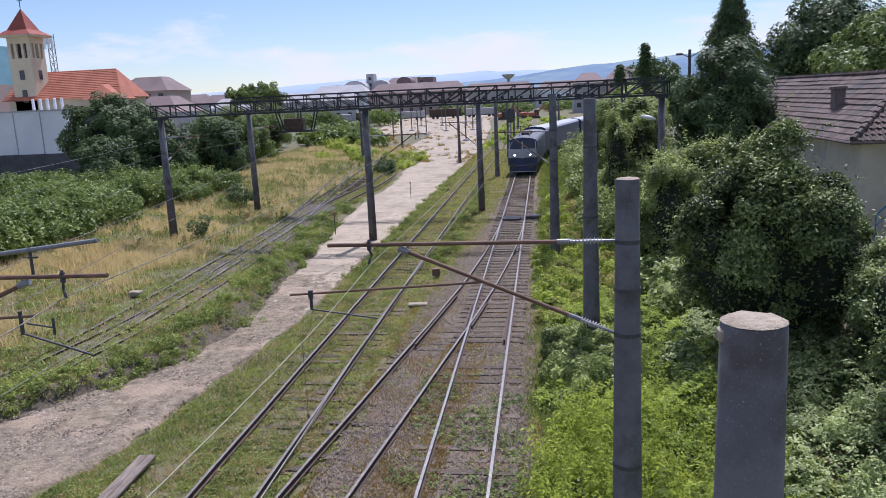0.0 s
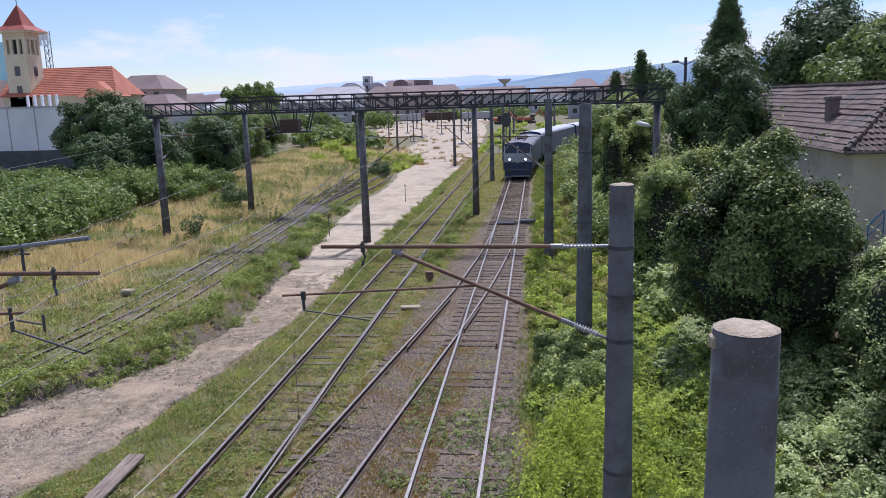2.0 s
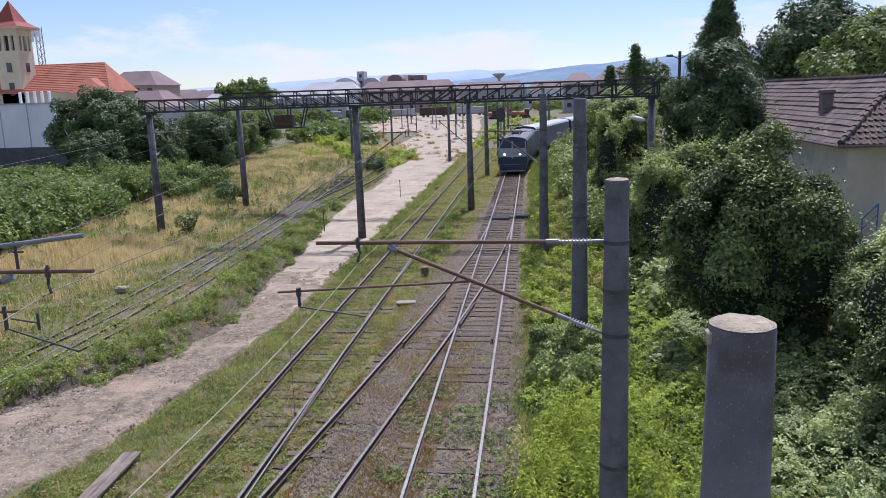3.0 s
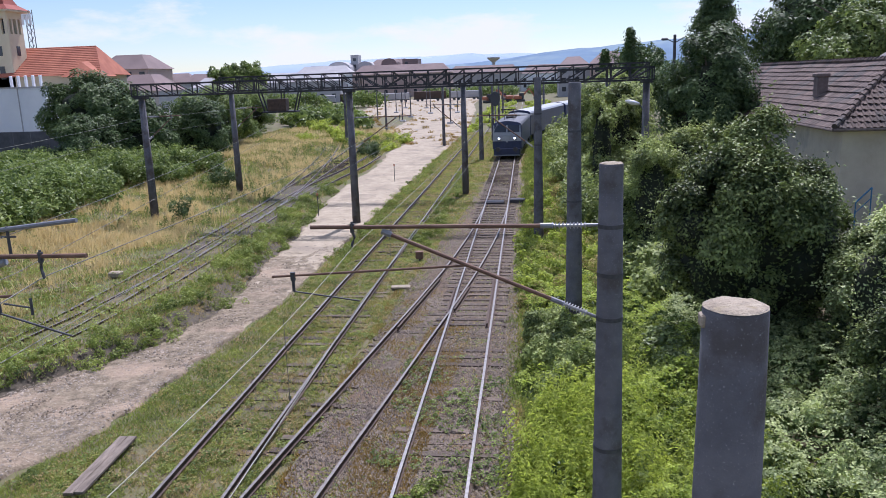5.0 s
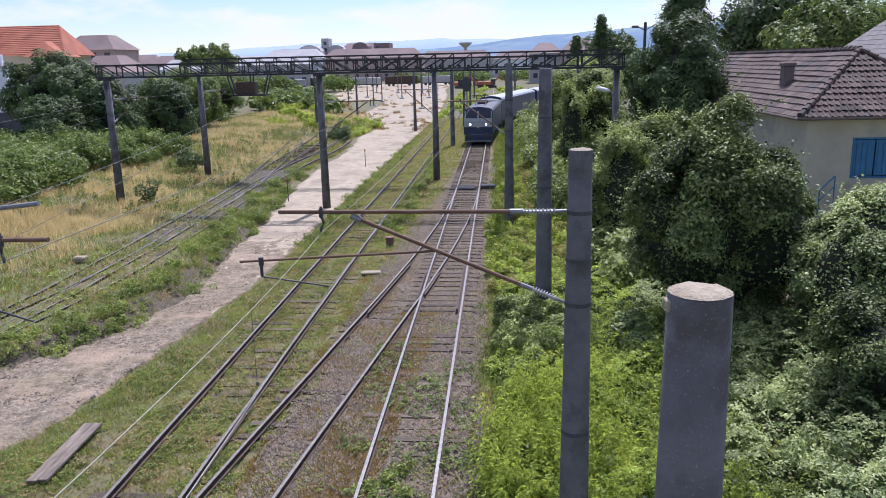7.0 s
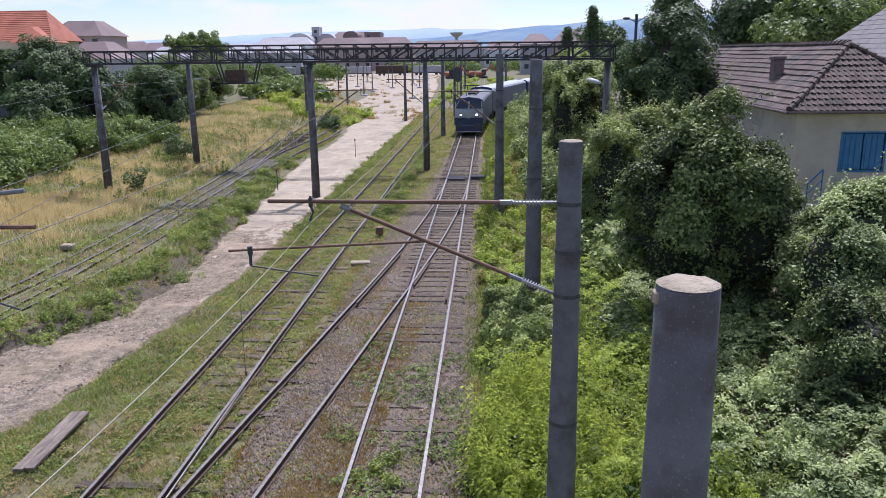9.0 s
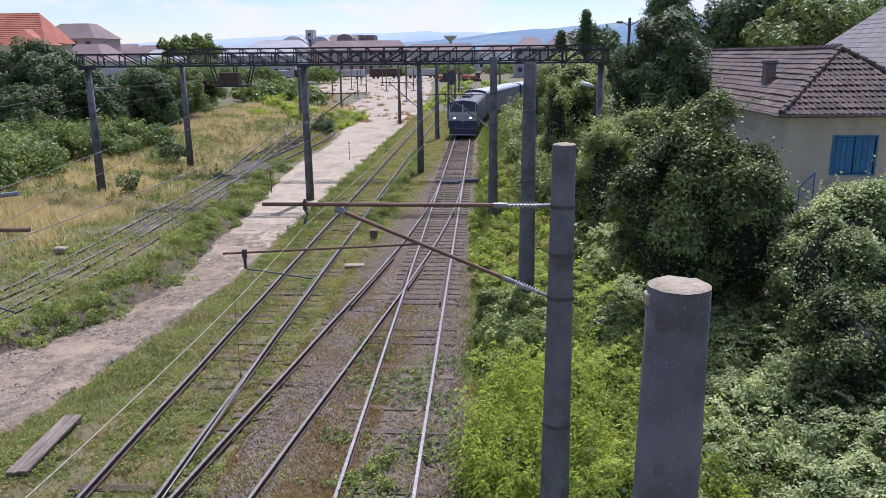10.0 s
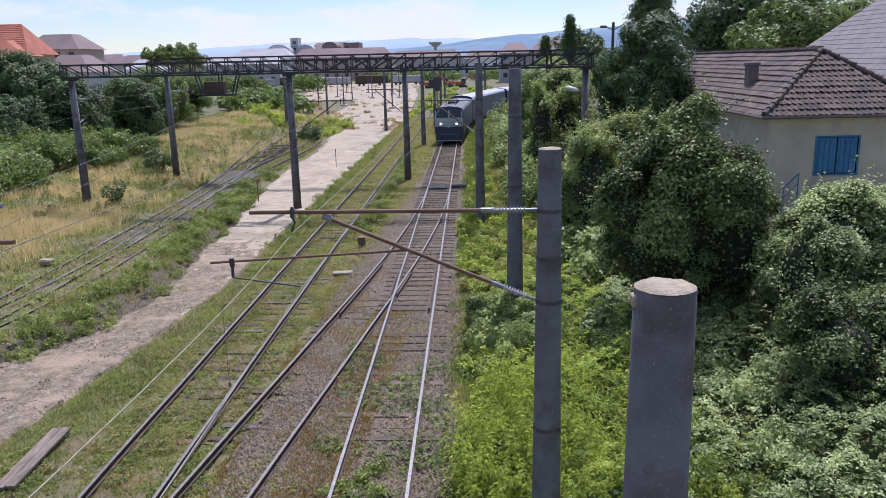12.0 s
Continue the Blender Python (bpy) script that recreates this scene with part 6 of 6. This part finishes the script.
def sprigs(name, label, x, y, z, per, spread, size, tilt, mat, cat="creepers"):
    """Rosettes of a few upturned leaves round each point."""
    n = len(x)
    a = rng.uniform(0, 6.283, (n, 1)) + np.arange(per)[None] * (6.283 / per) + rng.normal(scale=0.3, size=(n, per))
    r = spread * rng.uniform(0.5, 1.2, (n, per))
    px_ = x[:, None] + r * np.cos(a)
    py_ = y[:, None] + r * np.sin(a)
    pz_ = z[:, None] - 0.35 * r + rng.normal(scale=0.02, size=(n, per))
    tn = rng.normal(scale=tilt, size=(n, 1, 2))
    nn = np.stack([0.35 * np.cos(a) + tn[..., 0], 0.35 * np.sin(a) + tn[..., 1], np.ones((n, per))], -1)
    c = np.stack([px_, py_, pz_], -1).reshape(-1, 3)
    return tagged(leaves(name, c, nn.reshape(-1, 3), size * rng.uniform(0.6, 1.3, len(c)), M[mat], width=0.62), label, cat, kind="stuff")


# dark leaves below the canopy, coloured as the shade in its gaps
n = 70000
x, y = rng.uniform(2.2, 17, n), 6.5 + 27 * rng.random(n) ** 1.25
keep = x > np.array([edge_r(v) for v in y])
x, y = x[keep], y[keep]
n = len(x)
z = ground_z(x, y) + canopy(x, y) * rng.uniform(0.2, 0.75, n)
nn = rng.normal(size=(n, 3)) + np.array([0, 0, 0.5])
tagged(leaves("creeper_undergrowth", np.stack([x, y, z], 1), nn, 0.14 * rng.uniform(0.6, 1.4, n), M["L_dark"], small=True), "dark leaf layer added as shade below the creepers", "creepers", kind="stuff")
n = 38000
x, y = rng.uniform(2.2, 17, n), 6.5 + 27 * rng.random(n) ** 1.25
keep = x > np.array([edge_r(v) for v in y])
x, y = x[keep], y[keep]
n = len(x)
keep = noise2(x, y, 1.6, 51.0) + 0.3 * rng.random(n) > -0.12
x, y = x[keep], y[keep]
z = ground_z(x, y) + canopy(x, y) * rng.uniform(0.85, 1.15, len(x)) + 0.06
lime = x + 1.6 * noise2(x, y, 0.5, 77.0) < 7.2
for sel, mat, lab in ((lime, "L_lime", "bright green creepers beside the tracks"), (~lime, "L_creeper", "tangled grey-green creepers covering the verge")):
    sprigs("creeper_cover", lab, x[sel], y[sel], z[sel], 6, 0.07, 0.085, 0.4, mat)
spots = [(R.uniform(7.0, 16), R.uniform(7, 30), R.uniform(0.4, 0.9), R.uniform(0.5, 1.0)) for k in range(70)]
shrub_field("creeper_mounds", "mounds of bramble rising from the creepers", spots, "L_creeper", 1000, 0.095, csize=0.34)
def stems(name, label, spots, per, leaf, mat, width=0.34):
    """Upright leafy shoots: leaves set round a thin stem, drooping outwards, smaller towards the tip."""
    sp = np.array(spots)
    n = len(sp) * per
    q = np.repeat(np.arange(len(sp)), per)
    t = rng.uniform(0.15, 1.0, n)
    a = rng.uniform(0, 6.283, n)
    r = (0.05 + 0.17 * (1.05 - t)) * rng.uniform(0.4, 1.2, n) * (0.6 + sp[q, 2])
    lx, ly = rng.normal(scale=0.12, size=len(sp)), rng.normal(scale=0.12, size=len(sp))
    x = sp[q, 0] + lx[q] * t * sp[q, 2] + r * np.cos(a)
    y = sp[q, 1] + ly[q] * t * sp[q, 2] + r * np.sin(a)
    z = ground_z(sp[q, 0], sp[q, 1]) + t * sp[q, 2] - 0.3 * r
    nn = np.stack([np.cos(a) * 0.7, np.sin(a) * 0.7, np.full(n, 0.75)], 1) + rng.normal(scale=0.3, size=(n, 3))
    return tagged(leaves(name, np.stack([x, y, z], 1), nn, leaf * rng.uniform(0.6, 1.3, n) * (1.15 - 0.4 * t), M[mat], width=width), label, "saplings", kind="stuff")


spots = [(R.uniform(2.2, 5.3), R.uniform(12.8, 18.2), R.uniform(0.5, 1.7)) for k in range(200)]
spots += [(R.uniform(2.7, 7.5), R.uniform(8.5, 13.5), R.uniform(0.4, 1.0)) for k in range(220)]
spots = [q for q in spots if q[0] > edge_r(q[1])]
stems("saplings", "bright yellow-green saplings beside the main track", spots, 120, 0.13, "L_bright")
spots = [(R.uniform(4.6, 8.5), R.uniform(12, 24), R.uniform(0.5, 1.0)) for k in range(260)]
stems("tall_weeds", "tall green weeds among the creepers", spots, 70, 0.12, "L_sunny", 0.4)
spots = [(R.uniform(4.4, 7.6), R.uniform(9, 20), R.uniform(0.5, 0.95)) for k in range(240)]
stems("tall_weeds", "bright tall weeds among the creepers", spots, 80, 0.11, "L_bright", 0.4)
# dark vine-leaf colour also serves as shade at the tree's foot
shrub_field("shrubs", "shrubs under the vine-covered tree, leaf colour darkened for shade", shrub_later, "L_ivy", 1100, 0.12, csize=0.4)
spots = [(R.uniform(2.2, 6.5), R.uniform(26, 58), R.uniform(0.25, 0.8)) for k in range(360)]
spots = [q for q in spots if q[0] > edge_r(q[1])]
stems("tall_weeds", "sunlit tall weeds between the masts", spots, 60, 0.12, "L_sunny", 0.4)
spots = [(float(x_at(ROAD_L, y)) - R.uniform(0.2, 1.6), y, R.uniform(0.12, 0.42)) for y in np.arange(12, 46, 0.08) if noise.noise((2.0, y * 0.55, 7.0)) > -0.05]
stems("tall_weeds", "green weeds on the crumbling bank", spots, 40, 0.085, "L_sunny", 0.5)
spots = [(R.uniform(-24, -15.5), R.uniform(40, 110), R.uniform(0.4, 1.0)) for k in range(420)]
stems("tall_weeds", "green weeds standing in the dry grass", spots, 40, 0.15, "L_mid", 0.4)
spots = [(R.uniform(3.0, 4.6), R.uniform(19.5, 24.2), R.uniform(0.5, 0.8), R.uniform(0.7, 1.3)) for k in range(16)]
shrub_field("shrubs", "darker shrubs at the foot of the mast", spots, "L_side", 1300, 0.11, csize=0.32)
spots = [(R.uniform(2.9, 6.8), R.uniform(27, 60), R.uniform(0.5, 1.0), R.uniform(0.25, 0.8)) for k in range(110)]
shrub_field("verge_weeds", "sunlit weeds between the masts", spots[:45], "L_bright", 600, 0.12, csize=0.3)
shrub_field("verge_weeds", "drying yellow weeds between the masts", spots[45:], "L_grass", 600, 0.1, csize=0.25)
spots = [(R.uniform(6.0, 9.0), R.uniform(40, 100), R.uniform(1.2, 2.0), R.uniform(1.5, 3.4)) for k in range(50)]
spots += [(R.uniform(7.0, 9.0), R.uniform(28, 40), R.uniform(0.9, 1.5), R.uniform(1.2, 2.2)) for k in range(14)]
shrub_field("shrub_belt", "leafy shrubs along the far verge", spots, "L_side", 260, 0.2)
spots = [(x, R.uniform(118, 270), R.uniform(0.8, 1.5), R.uniform(0.3, 0.8)) for x in [R.choice((R.uniform(-6.5, -5.2), R.uniform(-3, -0.8), R.uniform(2.6, 9))) for k in range(110)]]
shrub_field("far_weeds", "sunlit weeds between the distant tracks", spots, "L_bright", 120, 0.3, csize=0.4)
spots = []
for k in range(150):
    y = R.uniform(95, 300)
    a, b = float(x_at(ROAD_L, y)), float(x_at(ROAD_R, y))
    u = R.random() ** 2
    spots.append((a + (b - a) * (u if R.random() < 0.6 else 1 - u), y, R.uniform(0.3, 1.1), R.uniform(0.12, 0.4)))
shrub_field("yard_weeds", "dry weeds and rubble scattered over the yard", spots, "L_weed", 160, 0.16, cat="weeds", csize=0.3)
# low weeds along the road edge
spots = [(float(x_at(ROAD_L, y)) - R.uniform(-0.2, 2.2), y, R.uniform(0.25, 0.65), R.uniform(0.1, 0.34)) for y in np.arange(16, 62, 0.3) if noise.noise((2.0, y * 0.5, 3.0)) > -0.15]
shrub_field("bank_weeds", "green weeds on the low bank of the road", spots, "L_sunny", 900, 0.085, csize=0.22)
spots = [(float(x_at(ROAD_R, y)) + R.uniform(0.1, 1.0), y, R.uniform(0.25, 0.5), R.uniform(0.1, 0.25)) for y in np.arange(34, 90, 0.7)]
spots += [(-2.7 + R.uniform(-0.5, 0.5), y, R.uniform(0.3, 0.6), R.uniform(0.1, 0.25)) for y in np.arange(38, 70, 0.6)]
spots += [(0.75 + R.uniform(-0.4, 0.4), R.uniform(13.4, 15.6), 0.35, 0.25) for k in range(4)]
shrub_field("edge_weeds", "light green weeds along the road edge", spots, "L_sunny", 900, 0.08, csize=0.2)


# ---- grass ----
def scatter(n, x0, x1, y0, y1, dens=None, near_bias=True):
    y = y0 * (y1 / y0) ** rng.random(n) if near_bias else rng.uniform(y0, y1, n)
    x = rng.uniform(x0, x1, n)
    keep = np.ones(n, bool) if dens is None else rng.random(n) < dens(x, y)
    x, y = x[keep], y[keep]
    return np.stack([x, y, ground_z(x, y) - 0.03], 1)


def patches(x, y, scale, cut, soft, seed):
    return sm(cut - soft, cut + soft, noise2(x, y, scale, seed))


def d_tracks(x, y):
    road = (x < x_at(ROAD_R, y) + 0.1) & (x > x_at(ROAD_L, y) - 0.1)
    bal = (x > np.interp(y, [0, 14, 30, 40, 52, 110], [-2.3, -2.2, -1.6, -1.2, -0.6, -0.6])) & (x < 2.2)
    v = np.where(road, 0.0, np.where(bal, 0.12 + 0.55 * (1 - sm(22, 29, y)) * patches(x, y, 0.9, 0.0, 0.18, 47.0), 1.0))
    v = v * np.where(bal, 1.0, (0.5 + 0.5 * patches(x, y, 0.55, -0.05, 0.25, 4.0)) * (0.3 + 0.7 * patches(x, y, 2.6, -0.12, 0.16, 41.0)))
    inner = (np.abs(x - 0.75) < 0.7) & (y < 21) | (np.abs(x + 2.0) < 0.6) & (y < 24)
    return np.where(inner, 0.55 * patches(x, y, 0.8, 0.05, 0.2, 9.0) + 0.1, v)


c = scatter(520000, -10.5, 3.6, 9.5, 120, d_tracks)
h = rng.uniform(0.02, 0.075, len(c)) * (1 + c[:, 1] / 60)
tagged(blades("track_grass", c, h, rng.uniform(0.4, 1.4, len(c)), rng.uniform(0.015, 0.035, len(c)) * (1 + c[:, 1] / 40), M["L_grass"]), "short green and yellow grass between the rails", "grass", kind="stuff")


def straw(x, y):
    """Where the dry grass stands, 0 to 1."""
    return sm(0, 2.0, -15.2 - 0.03 * np.maximum(y - 40, 0) - x) * patches(x, y, 0.28, -0.06, 0.2, 12.0)


def d_left(x, y):
    road = x > x_at(ROAD_L, y) - 0.5
    bare = (x > -15.7) & (x < -11.9) & (y > 24) & (y < 62)
    v = (0.25 + 0.75 * patches(x, y, 0.4, -0.1, 0.25, 6.0)) * (0.3 + 0.7 * patches(x, y, 1.9, -0.08, 0.2, 43.0))
    return np.where(road, 0.0, np.where(bare, 0.5 * v, v)) * (1 - 0.55 * straw(x, y))


c = scatter(460000, -38, -9, 14, 130, d_left)
h = rng.uniform(0.06, 0.2, len(c)) * (1 + c[:, 1] / 120)
tagged(blades("siding_grass", c, h, rng.uniform(0.2, 0.8, len(c)), rng.uniform(0.015, 0.035, len(c)) * (1 + c[:, 1] / 40), M["L_grass"]), "rough green grass around the sidings", "grass", kind="stuff")


def d_straw(x, y):
    return (0.03 + 0.97 * straw(x, y)) * sm(0, 1.0, -15.0 - x) * (0.2 + 0.8 * patches(x, y, 1.1, 0.03, 0.18, 45.0)) * (1 - 0.5 * sm(55, 90, y))


c = scatter(560000, -36, -15, 20, 130, d_straw)
h = rng.uniform(0.15, 0.6, len(c))
tagged(blades("dry_grass", c, h, rng.uniform(0.1, 0.7, len(c)), rng.uniform(0.02, 0.036, len(c)) * (1 + c[:, 1] / 60), M["L_straw"]), "tall dry straw-coloured grass beyond the sidings", "grass", kind="stuff")


def d_right(x, y):
    return sm(2.15, 3.1, x + 0.7 * noise2(x, y, 0.9, 17.0)) * (0.5 + 0.5 * patches(x, y, 0.5, 0.0, 0.2, 15.0))


c = scatter(140000, 1.9, 8, 12, 120, d_right)
h = rng.uniform(0.1, 0.4, len(c))
tagged(blades("verge_grass", c, h, rng.uniform(0.2, 0.8, len(c)), rng.uniform(0.015, 0.03, len(c)) * (1 + c[:, 1] / 40), M["L_sunny"]), "uncut grass on the sunny verge", "grass", kind="stuff")


def d_weed(x, y):
    return (0.25 + 0.75 * patches(x, y, 0.7, -0.1, 0.2, 21.0)) * (np.abs(x + 0.55 - 0.06 * (y - 13)) < 0.75) * (y < 25) + 0.35 * patches(x, y, 1.1, 0.05, 0.15, 23.0) * (x < -0.9)


c = scatter(190000, -2.6, 2.6, 11, 30, lambda x, y: d_weed(x, y) + 0.02)
h = rng.uniform(0.05, 0.16, len(c))
tagged(blades("dry_weeds", c, h, rng.uniform(0.3, 0.9, len(c)), rng.uniform(0.02, 0.04, len(c)), M["L_weed"]), "dry brown weeds on the ballast", "grass", kind="stuff")

c = scatter(42000, float(-9.8), -5.3, 12, 60, lambda x, y: sm(-0.1, 0.25, x - x_at(ROAD_R, y)) * (1 - sm(0.9, 2.0, x - x_at(ROAD_R, y))))
h = rng.uniform(0.05, 0.17, len(c))
tagged(blades("edge_grass", c, h, rng.uniform(0.2, 0.8, len(c)), rng.uniform(0.015, 0.03, len(c)), M["L_sunny"]), "longer green grass along the road edge", "grass", kind="stuff")


def d_low(x, y):
    return d_tracks(x, y) * patches(x, y, 1.4, -0.05, 0.2, 61.0)


c = scatter(95000, -8.5, 3.2, 10, 60, d_low)
z = c[:, 2] + 0.03 + rng.uniform(0.0, 0.06, len(c))
h = rng.random(len(c)) < 0.45
sprigs("track_weeds", "small leafy weeds between the rails", c[~h, 0], c[~h, 1], z[~h], 4, 0.04, 0.06, 0.4, "L_grass", "weeds")
sprigs("track_weeds", "darker green weeds between the rails", c[h, 0], c[h, 1], z[h], 5, 0.045, 0.06, 0.4, "L_mid", "weeds")
c = scatter(16000, -24, -10.5, 16, 70, d_left)
sprigs("siding_weeds", "leafy weeds around the sidings", c[:, 0], c[:, 1], c[:, 2] + rng.uniform(0.05, 0.25, len(c)), 5, 0.08, 0.10, 0.4, "L_sunny", "weeds")
c = scatter(1500, -0.9, 2.2, 12, 22, lambda x, y: patches(x, y, 0.7, 0.12, 0.1, 71.0))
sprigs("ballast_weeds", "green weeds growing through the ballast", c[:, 0], c[:, 1], 0.06 + rng.uniform(0, 0.12, len(c)), 6, 0.05, 0.075, 0.4, "L_mid", "weeds")

# ---- ballast stones ----
def stones(name, label, c, size, mat, flat=1.0):
    n = len(c)
    base = np.array([(1, 0, -0.5), (-1, 0, -0.5), (0, 1, -0.5), (0, -1, -0.5), (0, 0, 0.8)], float)
    tri = np.array([(0, 2, 4), (2, 1, 4), (1, 3, 4), (3, 0, 4)])      # the buried underside is left open
    v = base[None] * rng.uniform(0.6, 1.2, (n, 5, 1)) * size[:, None, None]
    v[..., 2] *= flat
    a = rng.uniform(0, 6.283, n)
    ca, sa = np.cos(a)[:, None], np.sin(a)[:, None]
    x, y = v[..., 0] * ca - v[..., 1] * sa, v[..., 0] * sa + v[..., 1] * ca
    v = np.stack([x, y, v[..., 2] + 0.3 * flat * x * rng.uniform(-1, 1, (n, 1))], -1) + c[:, None]
    f = (tri[None] + (np.arange(n) * 5)[:, None, None]).reshape(-1, 3)
    return tagged(mesh_arrays(name, v.reshape(-1, 3), f, mat), label, "stones", kind="stuff")


def d_bal(x, y):
    lo = np.interp(y, [0, 14, 30, 40, 52, 110], [-2.7, -2.5, -2.2, -1.7, -1.0, -0.7])
    return ((x > lo) & (x < 2.4)) * (0.45 + 0.55 * patches(x, y, 0.5, -0.1, 0.2, 30.0))


c = scatter(52000, -2.8, 2.5, 11, 62, d_bal)
c[:, 2] = 0.045 + rng.uniform(-0.01, 0.015, len(c))
stones("ballast_stones", "loose grey ballast stones", c, rng.uniform(0.018, 0.042, len(c)), M["stone"])
c = scatter(70000, -15, -6.8, 9, 44, lambda x, y: ((x < x_at(ROAD_R, y)) & (x > x_at(ROAD_L, y))) * (0.25 + 0.75 * (y < 24)) * patches(x, y, 0.5, -0.05, 0.3, 33.0))
c[:, 2] = 0.06
stones("loose_stones", "pale loose stones on the bare dirt", c, 0.009 + 0.045 * rng.random(len(c)) ** 3, M["stone_pale"], 0.6)
c = scatter(26000, -16, -6.8, 9, 40, lambda x, y: ((x < x_at(ROAD_R, y) - 0.2) & (x > x_at(ROAD_L, y) - 0.9)) * (patches(x, y, 0.8, 0.12, 0.12, 37.0) + 0.5 * (x < x_at(ROAD_L, y) + 0.4)))
c[:, 2] = np.maximum(c[:, 2] + 0.07, 0.06)
stones("soil_clods", "brown clods of soil and rubble along the bank", c, 0.012 + 0.05 * rng.random(len(c)) ** 2, M["clod"], 0.7)
